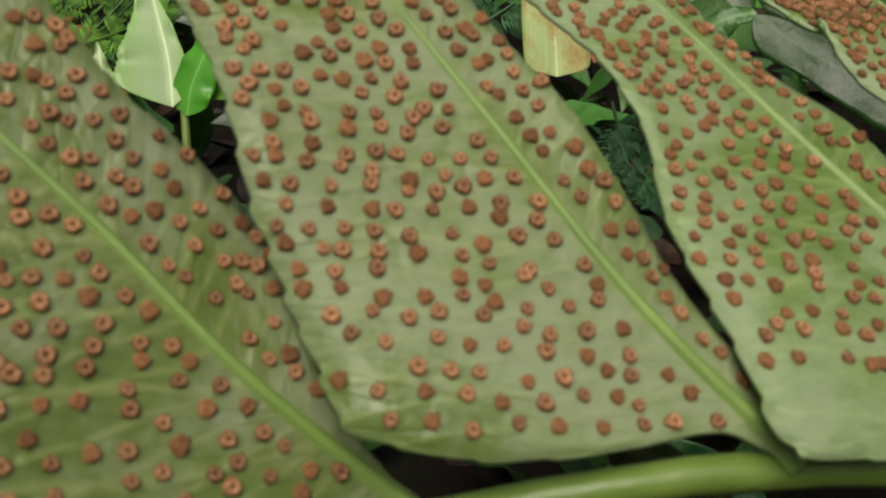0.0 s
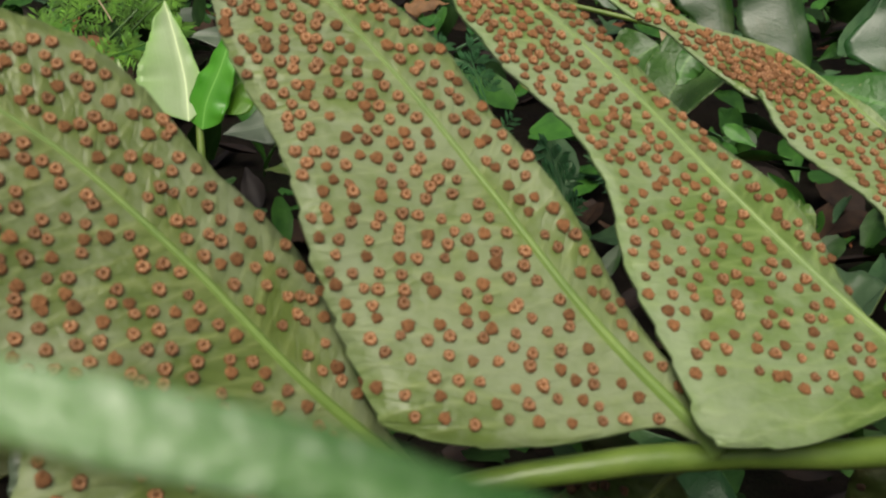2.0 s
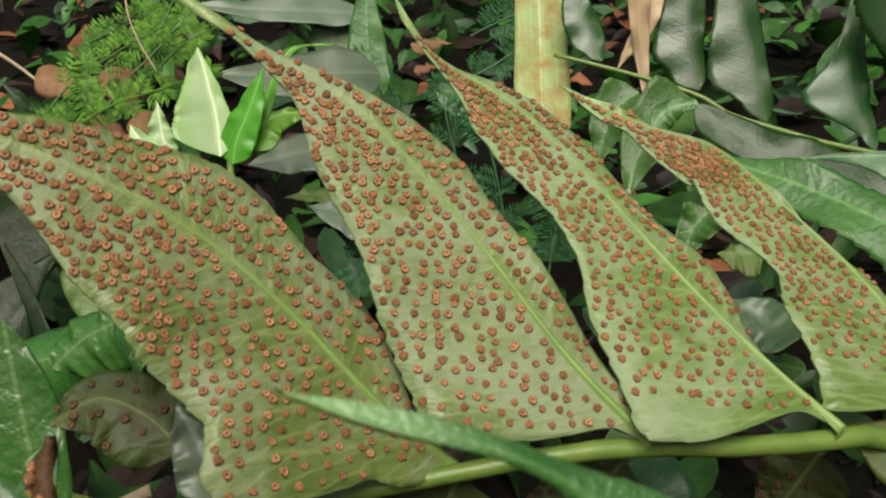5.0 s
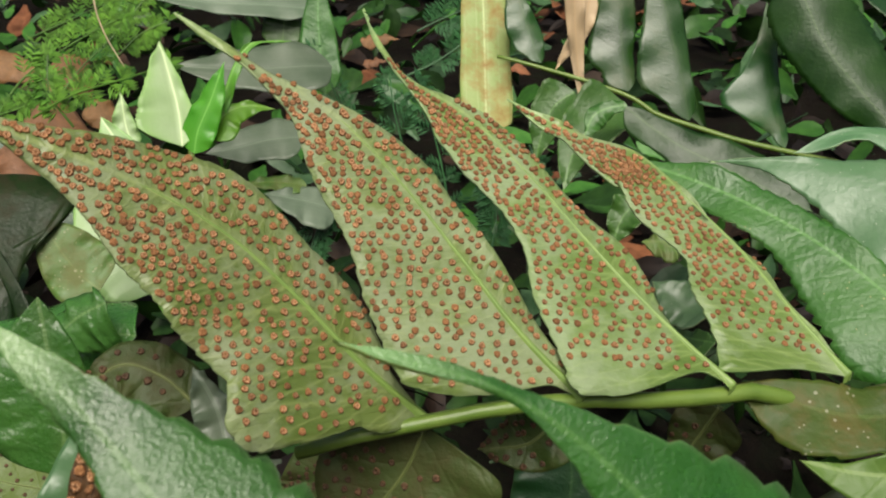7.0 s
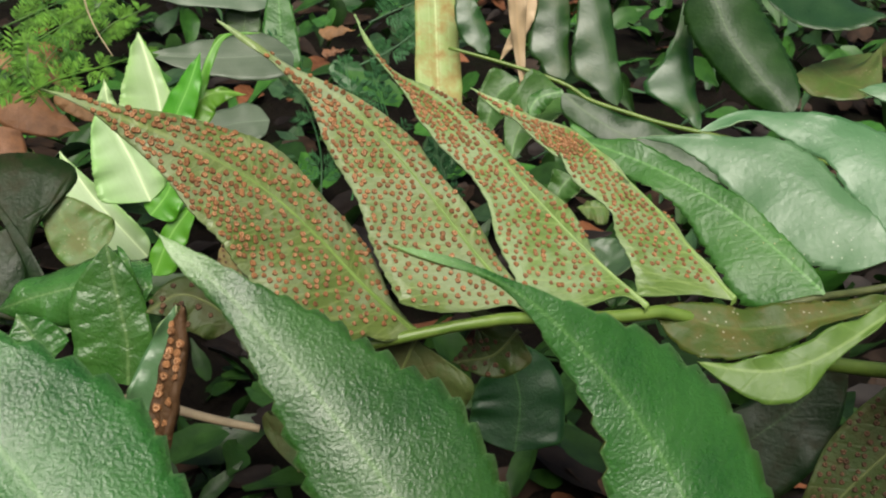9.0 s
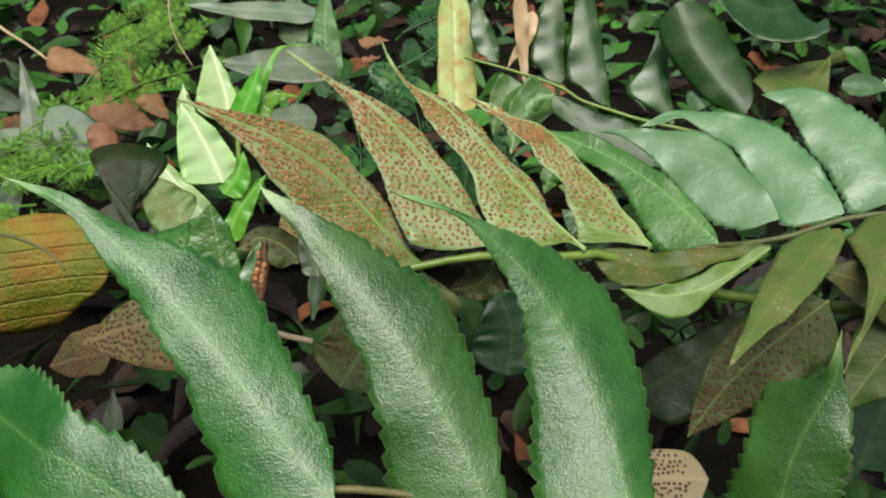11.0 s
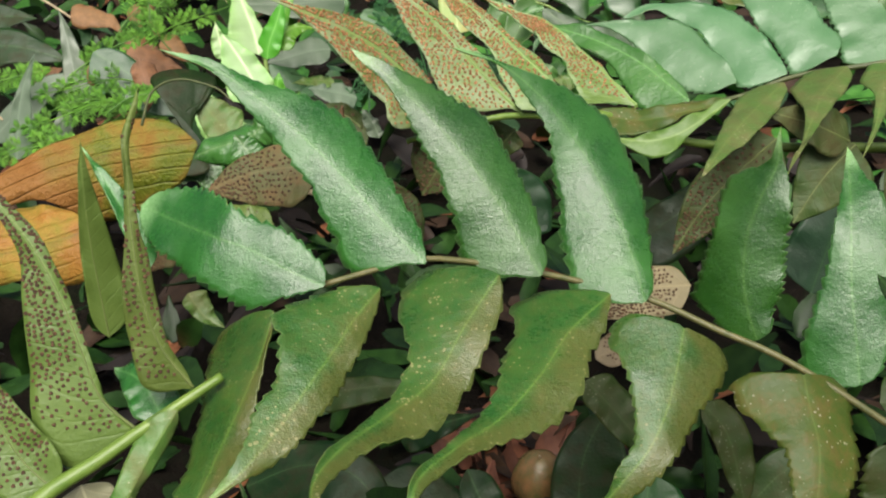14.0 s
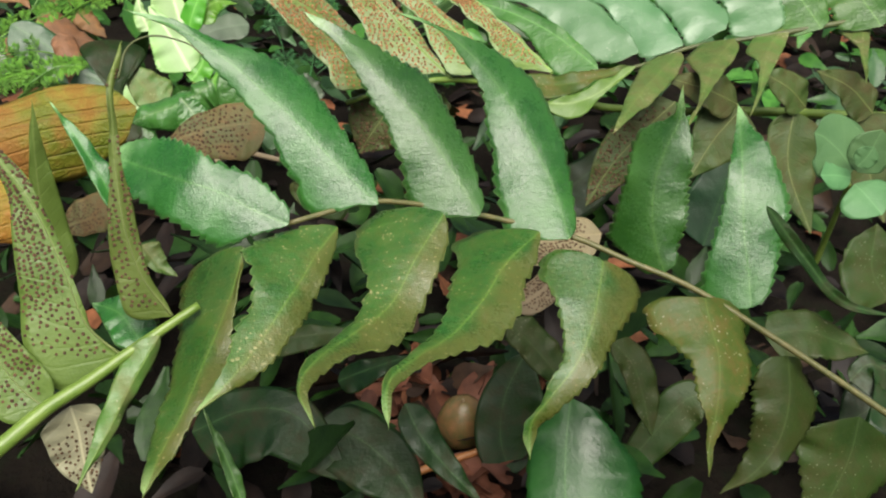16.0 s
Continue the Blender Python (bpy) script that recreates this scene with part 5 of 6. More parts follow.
leaflet(grove, 'olive', [(0.2076, 0.3084, 0.2198), (0.2141, 0.2949, 0.2177), (0.2267, 0.2823, 0.2180)], (0.11, -0.53, 0.84), 0.0415, 0.0161, p=3)
leaflet(grove, 'gloss', [(0.0869, 0.2410, 0.2320), (0.0945, 0.2355, 0.2276), (0.1028, 0.2305, 0.2237), (0.1118, 0.2262, 0.2207), (0.1207, 0.2219, 0.2177), (0.1297, 0.2175, 0.2146), (0.1386, 0.2132, 0.2115)], (-0.101, -0.704, 0.704), (3.10, 3.10, 3.10, 4.14, 5.33, 6.05, 6.63, 7.20, 7.72, 8.21, 8.75, 9.01, 9.09, 9.06, 8.89, 8.56, 7.65, 6.16, 3.26, 0.00), (5.89, 5.89, 5.89, 5.89, 5.89, 5.89, 6.43, 7.03, 7.55, 7.97, 8.53, 8.84, 8.97, 8.85, 8.37, 7.37, 5.36, 3.55, 1.70, 0.00), teeth=14, amp=0.05, fold=0.1)
leaflet(grove, 'mid', [(0.0875, 0.2412, 0.2323), (0.0846, 0.2413, 0.2319), (0.0817, 0.2410, 0.2313), (0.0790, 0.2404, 0.2303), (0.0769, 0.2392, 0.2287), (0.0757, 0.2373, 0.2267), (0.0747, 0.2354, 0.2247)], (-0.101, -0.704, 0.704), (2.21, 2.21, 2.21, 2.21, 2.21, 2.65, 3.07, 3.51, 3.86, 4.10, 4.27, 4.31, 4.31, 4.24, 4.07, 3.77, 3.25, 2.81, 2.31, 0.00), (2.11, 2.11, 2.11, 2.11, 2.11, 2.11, 2.23, 2.40, 2.59, 2.77, 2.78, 2.63, 2.38, 2.10, 1.79, 1.45, 1.01, 0.68, 0.34, 0.00), cup=0.3)
leaflet(grove, 'mid', [(0.0907, 0.2589, 0.2261), (0.0812, 0.2532, 0.2225), (0.0736, 0.2453, 0.2153), (0.0698, 0.2362, 0.2060)], (-0.21, -0.64, 0.74), 0.0119, 0.0100, teeth=16, amp=0.05, ear=0.15, cup=-0.5)
leaflet(grove, 'mid', [(0.0806, 0.2986, 0.2145), (0.0736, 0.2962, 0.2100), (0.0696, 0.2922, 0.2029), (0.0667, 0.2861, 0.1923)], (-0.21, -0.64, 0.74), 0.0096, 0.0079, teeth=16, amp=0.05, ear=0.15, cup=-0.5)
leaflet(grove, 'mid', [(0.0924, 0.2343, 0.2034), (0.0881, 0.2317, 0.1988), (0.0848, 0.2274, 0.1912)], (-0.21, -0.64, 0.74), 0.0072, 0.0055, teeth=16, amp=0.05, ear=0.15, cup=-0.5)
leaflet(grove, 'pale', [(0.0918, 0.1503, 0.2180), (0.0887, 0.1552, 0.2163), (0.0814, 0.1628, 0.2192)], (0.00, -0.51, 0.86), 0.0063, 0.0082, p=3)
leaflet(grove, 'mid', [(0.0962, 0.1553, 0.2068), (0.0909, 0.1601, 0.2049), (0.0838, 0.1657, 0.2043)], (0.00, -0.51, 0.86), 0.0072, 0.0026, p=3)
leaflet(grove, 'olive', [(0.0932, 0.1847, 0.2176), (0.0889, 0.1847, 0.2175), (0.0831, 0.1848, 0.2174)], (0.00, -0.51, 0.86), 0.0064, 0.0028, p=3)
leaflet(grove, 'shade', [(0.1092, 0.1298, 0.1601), (0.1203, 0.1296, 0.1660), (0.1407, 0.1342, 0.1796), (0.1561, 0.1412, 0.1970)], (-0.31, -0.62, 0.72), 0.0100, 0.0180, p=3)

strap = thing('strap_leaf_plant', (-0.05, 0.42, 0.05), 'plant with broad grey-green strap leaves', 'plant')
leaflet(strap, 'grey', [(-0.0154, 0.3905, 0.1902), (-0.0274, 0.3843, 0.1923), (-0.0512, 0.3775, 0.1930), (-0.0829, 0.3720, 0.1958)], (0.00, -0.51, 0.86), 0.0149, 0.0145, p=3)
leaflet(strap, 'grey', [(-0.0302, 0.4627, 0.1948), (-0.0524, 0.4575, 0.1983), (-0.0795, 0.4518, 0.2007), (-0.1129, 0.4473, 0.2051)], (0.00, -0.51, 0.86), 0.0088, 0.0088, p=3)
leaflet(strap, 'grey', [(-0.0254, 0.3562, 0.1705), (-0.0394, 0.3527, 0.1705), (-0.0532, 0.3480, 0.1685), (-0.0656, 0.3439, 0.1676)], (0.00, -0.41, 0.91), 0.0126, 0.0118, p=3)
leaflet(strap, 'grey', [(-0.0104, 0.3403, 0.1433), (-0.0220, 0.3378, 0.1485), (-0.0405, 0.3353, 0.1536)], (0.00, -0.41, 0.91), 0.0134, 0.0083, p=3)
leaflet(strap, 'olive', [(-0.0239, 0.3459, 0.1525), (-0.0390, 0.3421, 0.1555), (-0.0501, 0.3372, 0.1565)], (0.00, -0.41, 0.91), 0.0061, 0.0041, p=3)
leaflet(strap, 'mid', [(-0.0199, 0.4031, 0.1718), (-0.0228, 0.4125, 0.1880), (-0.0243, 0.4231, 0.2064), (-0.0232, 0.4338, 0.2249)], (0.00, -0.95, 0.32), 0.0102, 0.0093, p=2.5)
leaflet(strap, 'mid', [(-0.0474, 0.4528, 0.1769), (-0.0461, 0.4600, 0.1895), (-0.0478, 0.4716, 0.2095)], (0.00, -0.95, 0.32), 0.0114, 0.0093, p=3)
leaflet(strap, 'blade', [(0.0499, 0.3011, 0.1977), (0.0493, 0.3132, 0.2119), (0.0489, 0.3259, 0.2273), (0.0477, 0.3442, 0.2523)], (0.10, -0.97, 0.20), 0.0092, 0.0098, p=8, base=0.01)

# the withered leaf
dead = thing('withered_leaf', (-0.14, 0.19, 0.14), 'large withered ribbed leaf, yellow turning brown', 'dead leaf')
leaflet(dead, 'dead', [(-0.0761, 0.1416, 0.2147), (-0.0950, 0.1390, 0.2145), (-0.1136, 0.1355, 0.2132), (-0.1319, 0.1310, 0.2104), (-0.1493, 0.1251, 0.2057), (-0.1660, 0.1182, 0.1998), (-0.1823, 0.1109, 0.1932)], (0.100, -0.779, 0.619), (18.17, 18.17, 18.17, 21.36, 24.35, 24.90, 24.84, 24.27, 23.11, 21.16, 15.46, 9.90, 6.72, 5.66, 5.69, 6.04, 7.23, 8.40, 9.50, 0.00), (8.40, 10.33, 12.29, 13.86, 14.75, 14.34, 13.65, 12.95, 12.29, 11.63, 10.66, 9.66, 8.54, 7.56, 6.95, 6.74, 6.77, 6.64, 5.50, 0.00), cup=0.55, wave=0.0012, thick=0.0007, nv=10)
leaflet(dead, 'dead_brown', [(-0.1126, 0.1013, 0.1999), (-0.1216, 0.0982, 0.1982), (-0.1307, 0.0956, 0.1968), (-0.1401, 0.0935, 0.1960), (-0.1494, 0.0914, 0.1953), (-0.1584, 0.0883, 0.1935), (-0.1673, 0.0852, 0.1916)], (0.101, -0.704, 0.704), (17.86, 17.86, 17.86, 17.86, 17.86, 16.94, 16.01, 14.84, 13.32, 11.85, 11.43, 11.40, 11.35, 11.26, 11.39, 11.89, 12.51, 12.36, 9.53, 0.00), (8.68, 8.68, 10.91, 12.89, 14.85, 16.05, 16.96, 17.53, 17.77, 17.77, 17.30, 16.54, 15.85, 15.47, 14.85, 13.59, 10.39, 7.08, 3.47, 0.00), cup=0.3, wave=0.0014, thick=0.0007)

crest = thing('crinkled_leaf_plant', (-0.06, 0.19, 0.10), 'plant with crinkled dark green blistered leaves', 'plant')
leaflet(crest, 'crest', [(-0.0283, 0.0811, 0.2332), (-0.0284, 0.0850, 0.2413), (-0.0303, 0.0894, 0.2496), (-0.0321, 0.0938, 0.2581)], (0.10, -0.80, 0.60), 0.0103, 0.0052, p=4.5, wave=0.0003)
leaflet(crest, 'crest', [(-0.0471, 0.0926, 0.2303), (-0.0504, 0.0957, 0.2349), (-0.0537, 0.0981, 0.2386)], (0.10, -0.80, 0.60), 0.0077, 0.0061, p=2.6, wave=0.0003)
leaflet(crest, 'crest', [(-0.0765, 0.1919, 0.1666), (-0.0871, 0.1961, 0.1735), (-0.1058, 0.1941, 0.1703)], (0.10, -0.60, 0.80), 0.0083, 0.0075, p=2.6, wave=0.0003)
leaflet(crest, 'crest', [(-0.0384, 0.1504, 0.2109), (-0.0534, 0.1532, 0.2102), (-0.0687, 0.1540, 0.2063), (-0.0816, 0.1536, 0.2015)], (0.10, -0.60, 0.80), 0.0100, 0.0107, p=5, wave=0.0012, cup=0.8)
leaflet(crest, 'crest', [(-0.0424, 0.1467, 0.2223), (-0.0488, 0.1458, 0.2189), (-0.0553, 0.1436, 0.2134)], (0.10, -0.60, 0.80), 0.0090, 0.0056, p=5, wave=0.0012, cup=0.8)
leaflet(crest, 'shade', [(-0.0821, 0.1961, 0.1833), (-0.0899, 0.1947, 0.1797), (-0.1003, 0.1965, 0.1812), (-0.1124, 0.2018, 0.1882)], (0.11, -0.53, 0.84), 0.0093, 0.0544, p=4)
leaflet(crest, 'olive', [(-0.0703, 0.2160, 0.1808), (-0.0788, 0.2201, 0.1869), (-0.0897, 0.2281, 0.1992)], (0.10, -0.60, 0.80), 0.0098, 0.0126, p=3)
leaflet(crest, 'underold', [(-0.0476, 0.1320, 0.1785), (-0.0577, 0.1334, 0.1794), (-0.0678, 0.1348, 0.1803), (-0.0822, 0.1373, 0.1823)], (-0.11, 0.53, -0.84), 0.0085, 0.0072, sori=0, gap=.003, p=4)
leaflet(crest, 'underdark', [(-0.0066, 0.0822, 0.2466), (-0.0117, 0.0844, 0.2501), (-0.0176, 0.0853, 0.2515), (-0.0235, 0.0837, 0.2485)], (-0.10, 0.60, -0.80), 0.0045, 0.0066, sori=0, gap=.0028, p=4)
leaflet(crest, 'grey', [(-0.0003, 0.0731, 0.2470), (-0.0023, 0.0771, 0.2508), (-0.0059, 0.0811, 0.2547)], (0.31, -0.62, 0.72), 0.0040, 0.0022, p=3)
leaflet(crest, 'caps', [(-0.0153, 0.0495, 0.2410), (-0.0149, 0.0534, 0.2467), (-0.0135, 0.0573, 0.2524), (-0.0125, 0.0612, 0.2582), (-0.0119, 0.0647, 0.2632)], (0.51, 0.81, -0.30), 0.0022, 0.0030, sori=0, gap=.0019, p=6, cup=0.6, wave=0.0004, thick=0.0015)
leaflet(crest, 'pale', [(-0.0201, 0.0542, 0.2364), (-0.0190, 0.0593, 0.2438), (-0.0173, 0.0643, 0.2512), (-0.0149, 0.0700, 0.2600)], (0.10, -0.80, 0.60), 0.0049, 0.0031, p=3, wave=0.0008)

# leaves low under the near frond
low = thing('fern_frond', (0.15, 0.05, 0.09), 'shaded fern frond low over the leaf litter', 'fern frond', 'fern fronds')
leaflet(low, 'rust', [(-0.0211, 0.0496, 0.2491), (-0.0337, 0.0501, 0.2487), (-0.0453, 0.0494, 0.2469), (-0.0569, 0.0475, 0.2433)], (-0.00, 0.60, -0.80), 0.0084, 0.0132, sori=0, gap=.0017, p=4)
leaflet(low, 'rust', [(-0.0171, 0.1626, 0.1948), (-0.0195, 0.1678, 0.2031), (-0.0218, 0.1742, 0.2135)], (-0.21, 0.83, -0.52), 0.0027, 0.0045, sori=0, gap=.002, p=4)
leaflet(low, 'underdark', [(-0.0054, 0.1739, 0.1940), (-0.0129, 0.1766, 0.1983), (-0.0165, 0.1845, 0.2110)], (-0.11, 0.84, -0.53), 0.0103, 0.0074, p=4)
leaflet(low, 'buff', [(0.1115, 0.0532, 0.1903), (0.0979, 0.0553, 0.1886), (0.0818, 0.0566, 0.1848), (0.0632, 0.0565, 0.1780)], (-0.00, 0.51, -0.86), 0.0087, 0.0116, sori=0, gap=.0013, p=4)
leaflet(low, 'buff', [(0.0903, 0.0947, 0.1229), (0.1066, 0.0996, 0.1306), (0.1253, 0.1100, 0.1471)], (-0.00, 0.51, -0.86), 0.0083, 0.0074, sori=0, gap=.0013, p=4)
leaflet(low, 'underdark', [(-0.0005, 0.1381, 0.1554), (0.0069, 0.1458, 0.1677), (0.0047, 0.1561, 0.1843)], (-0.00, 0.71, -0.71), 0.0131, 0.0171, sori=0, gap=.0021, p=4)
leaflet(low, 'dark', [(0.0628, 0.1406, 0.1588), (0.0642, 0.1496, 0.1733), (0.0583, 0.1586, 0.1878)], (0.00, -0.71, 0.71), 0.0152, 0.0142, p=4)
leaflet(low, 'rust', [(-0.1010, 0.1866, 0.1349), (-0.1126, 0.1872, 0.1320), (-0.1287, 0.1871, 0.1264)], (-0.00, 0.60, -0.80), 0.0135, 0.0094, sori=0, gap=.0017, p=4)
leaflet(low, 'top', [(-0.0685, 0.0065, 0.2422), (-0.0737, 0.0143, 0.2521), (-0.0806, 0.0224, 0.2619), (-0.0875, 0.0296, 0.2703)], (0.50, -0.70, 0.50), 0.0034, 0.0047, p=2)
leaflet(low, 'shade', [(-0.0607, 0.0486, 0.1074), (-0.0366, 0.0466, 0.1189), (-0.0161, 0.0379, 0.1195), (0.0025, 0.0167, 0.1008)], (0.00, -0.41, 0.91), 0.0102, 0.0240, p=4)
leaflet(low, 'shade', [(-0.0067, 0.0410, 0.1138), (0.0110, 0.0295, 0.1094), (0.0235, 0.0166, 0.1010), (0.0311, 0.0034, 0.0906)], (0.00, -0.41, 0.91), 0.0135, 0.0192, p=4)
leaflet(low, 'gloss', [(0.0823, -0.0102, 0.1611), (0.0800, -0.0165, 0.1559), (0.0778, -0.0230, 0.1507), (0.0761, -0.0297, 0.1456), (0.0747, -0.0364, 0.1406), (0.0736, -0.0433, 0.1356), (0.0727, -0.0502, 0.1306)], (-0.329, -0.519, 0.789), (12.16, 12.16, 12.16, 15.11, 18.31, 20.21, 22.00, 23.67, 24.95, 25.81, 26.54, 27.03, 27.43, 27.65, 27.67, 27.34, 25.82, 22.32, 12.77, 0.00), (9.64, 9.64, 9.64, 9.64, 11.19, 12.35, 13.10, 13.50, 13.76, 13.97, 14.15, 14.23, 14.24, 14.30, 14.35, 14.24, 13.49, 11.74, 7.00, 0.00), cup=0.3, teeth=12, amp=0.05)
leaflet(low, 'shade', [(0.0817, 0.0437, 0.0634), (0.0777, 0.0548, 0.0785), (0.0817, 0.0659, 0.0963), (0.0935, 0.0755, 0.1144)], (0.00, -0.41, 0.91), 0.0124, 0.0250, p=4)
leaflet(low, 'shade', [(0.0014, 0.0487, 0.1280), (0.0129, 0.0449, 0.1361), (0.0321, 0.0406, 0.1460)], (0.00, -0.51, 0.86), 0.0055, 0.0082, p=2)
leaflet(low, 'dull', [(0.0716, 0.0404, 0.1588), (0.0811, 0.0328, 0.1506), (0.0936, 0.0213, 0.1377)], (0.00, -0.51, 0.86), 0.0092, 0.0071, p=6)
leaflet(low, 'dull', [(0.1168, 0.0360, 0.1471), (0.1253, 0.0277, 0.1376), (0.1304, 0.0107, 0.1142)], (0.00, -0.51, 0.86), 0.0085, 0.0064, p=4)
leaflet(low, 'dull', [(0.1651, 0.0323, 0.1159), (0.1524, 0.0319, 0.1111), (0.1338, 0.0242, 0.0936), (0.1205, 0.0183, 0.0804)], (0.00, -0.51, 0.86), 0.0117, 0.0087, p=4)
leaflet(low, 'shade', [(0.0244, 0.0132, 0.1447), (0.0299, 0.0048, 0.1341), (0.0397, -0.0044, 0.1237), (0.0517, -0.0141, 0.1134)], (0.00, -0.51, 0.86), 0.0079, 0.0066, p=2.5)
leaflet(low, 'dull', [(-0.0327, 0.0633, 0.1383), (-0.0137, 0.0623, 0.1431), (0.0145, 0.0582, 0.1464)], (0.00, -0.51, 0.86), 0.0055, 0.0078, p=3)
leaflet(low, 'mid', [(-0.0374, -0.0432, 0.1607), (-0.0410, -0.0355, 0.1710), (-0.0477, -0.0241, 0.1856)], (0.31, -0.62, 0.72), 0.0026, 0.0026, p=2)
leaflet(low, 'dark', [(0.1873, 0.1038, 0.1455), (0.2002, 0.1184, 0.1714), (0.2126, 0.1285, 0.1905)], (0.00, -0.60, 0.80), 0.0179, 0.0188, p=3)
leaflet(low, 'dull', [(0.1799, 0.0252, 0.1520), (0.1964, 0.0234, 0.1547), (0.2101, 0.0181, 0.1514), (0.2226, 0.0130, 0.1481)], (0.00, -0.41, 0.91), 0.0112, 0.0148, p=3, teeth=9, amp=0.1)
leaflet(low, 'dull', [(0.2253, 0.0155, 0.1726), (0.2195, 0.0244, 0.1839), (0.2230, 0.0341, 0.1994)], (0.00, -0.60, 0.80), 0.0176, 0.0199, p=3, teeth=9, amp=0.1)
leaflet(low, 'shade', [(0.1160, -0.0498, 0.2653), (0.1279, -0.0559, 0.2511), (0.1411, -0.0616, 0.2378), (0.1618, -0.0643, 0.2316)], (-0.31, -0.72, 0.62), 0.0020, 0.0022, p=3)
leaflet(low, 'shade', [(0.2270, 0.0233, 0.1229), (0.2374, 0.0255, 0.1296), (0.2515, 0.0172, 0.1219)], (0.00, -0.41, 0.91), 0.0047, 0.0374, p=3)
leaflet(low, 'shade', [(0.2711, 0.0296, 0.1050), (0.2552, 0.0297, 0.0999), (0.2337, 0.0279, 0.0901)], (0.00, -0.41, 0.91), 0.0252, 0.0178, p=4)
leaflet(low, 'olive', [(-0.0690, 0.0470, 0.2040), (-0.0635, 0.0420, 0.1975), (-0.0569, 0.0391, 0.1943)], (0.31, -0.62, 0.72), 0.0060, 0.0039, p=2)

left = thing('strap_leaf_plant', (-0.22, 0.48, 0.06), 'clump of upright grey-green strap leaves', 'plant')
leaflet(left, 'grey', [(-0.1894, 0.3617, 0.1374), (-0.1909, 0.3731, 0.1558), (-0.1943, 0.3846, 0.1741), (-0.1985, 0.3945, 0.1900)], (0.10, -0.97, 0.20), 0.0082, 0.0103, p=1.8, base=0.02)
leaflet(left, 'grey', [(-0.2087, 0.2900, 0.1359), (-0.2055, 0.2990, 0.1566), (-0.2001, 0.3061, 0.1744), (-0.1916, 0.3129, 0.1914)], (0.10, -0.97, 0.20), 0.0054, 0.0091, p=1.8, base=0.02)
leaflet(left, 'grey', [(-0.2004, 0.3270, 0.1196), (-0.1950, 0.3343, 0.1313), (-0.1896, 0.3481, 0.1534)], (0.10, -0.97, 0.20), 0.0072, 0.0084, p=1.8)
leaflet(left, 'shade', [(-0.3076, 0.4166, 0.1507), (-0.2731, 0.4185, 0.1536), (-0.2424, 0.4205, 0.1565), (-0.2043, 0.4144, 0.1464)], (0.00, -0.60, 0.80), 0.0182, 0.0200, p=3)
leaflet(left, 'shade', [(-0.3270, 0.4670, 0.1561), (-0.2945, 0.4691, 0.1592), (-0.2620, 0.4701, 0.1606), (-0.2377, 0.4690, 0.1586)], (0.00, -0.60, 0.80), 0.0164, 0.0203, p=3)
leaflet(left, 'mid', [(-0.2811, 0.3581, 0.1323), (-0.2593, 0.3694, 0.1504), (-0.2520, 0.3789, 0.1655), (-0.2555, 0.3847, 0.1747)], (0.21, -0.83, 0.52), 0.0105, 0.0160, p=3)
leaflet(left, 'grey', [(-0.2453, 0.3504, 0.1197), (-0.2271, 0.3599, 0.1348), (-0.2054, 0.3694, 0.1498), (-0.1802, 0.3712, 0.1526)], (0.00, -0.60, 0.80), 0.0089, 0.0122, p=3)
leaflet(left, 'dark', [(-0.1673, 0.3413, 0.1801), (-0.1473, 0.3341, 0.1685), (-0.1273, 0.3252, 0.1540), (-0.1072, 0.3198, 0.1452)], (0.00, -0.60, 0.80), 0.0100, 0.0185, p=3)
leaflet(left, 'underold', [(-0.1079, 0.0741, 0.1669), (-0.1093, 0.0814, 0.1976), (-0.1084, 0.0848, 0.2219), (-0.1058, 0.0875, 0.2451)], (-0.30, 0.86, -0.41), 0.0112, 0.0057, p=1.6)

weed = thing('small_weed', (0.20, 0.02, 0.10), 'small weed with pale rounded leaves', 'plant')
stalk(weed, 'stem', 'stem', [(0.1753, 0.0014, 0.2061), (0.1738, -0.0031, 0.2263), (0.1718, -0.0081, 0.2454)], 0.0012, 0.0009)
leaflet(weed, 'weed', [(0.1700, -0.0101, 0.2509), (0.1666, -0.0078, 0.2563), (0.1605, -0.0050, 0.2615), (0.1560, -0.0046, 0.2636)], (0.00, -0.78, 0.62), 0.0118, 0.0128, p=6, base=0.12, wave=0.0001, cup=0.1)
leaflet(weed, 'weed', [(0.1698, -0.0111, 0.2494), (0.1638, -0.0117, 0.2511), (0.1569, -0.0126, 0.2521)], (0.00, -0.78, 0.62), 0.0052, 0.0059, p=6, base=0.12, wave=0.0001, cup=0.1)
leaflet(weed, 'weed', [(0.1706, -0.0123, 0.2478), (0.1726, -0.0170, 0.2461), (0.1761, -0.0235, 0.2421)], (0.00, -0.78, 0.62), 0.0095, 0.0105, p=6, base=0.12, wave=0.0001, cup=0.1)
leaflet(weed, 'weed', [(0.1718, -0.0105, 0.2510), (0.1754, -0.0092, 0.2587), (0.1779, -0.0083, 0.2654)], (0.00, -0.78, 0.62), 0.0075, 0.0089, p=6, base=0.12, wave=0.0001, cup=0.1)
leaflet(weed, 'weed', [(0.1677, -0.0149, 0.2558), (0.1697, -0.0151, 0.2590), (0.1717, -0.0148, 0.2628)], (0.00, -0.78, 0.62), 0.0042, 0.0040, p=6, base=0.12, wave=0.0001, cup=0.1)

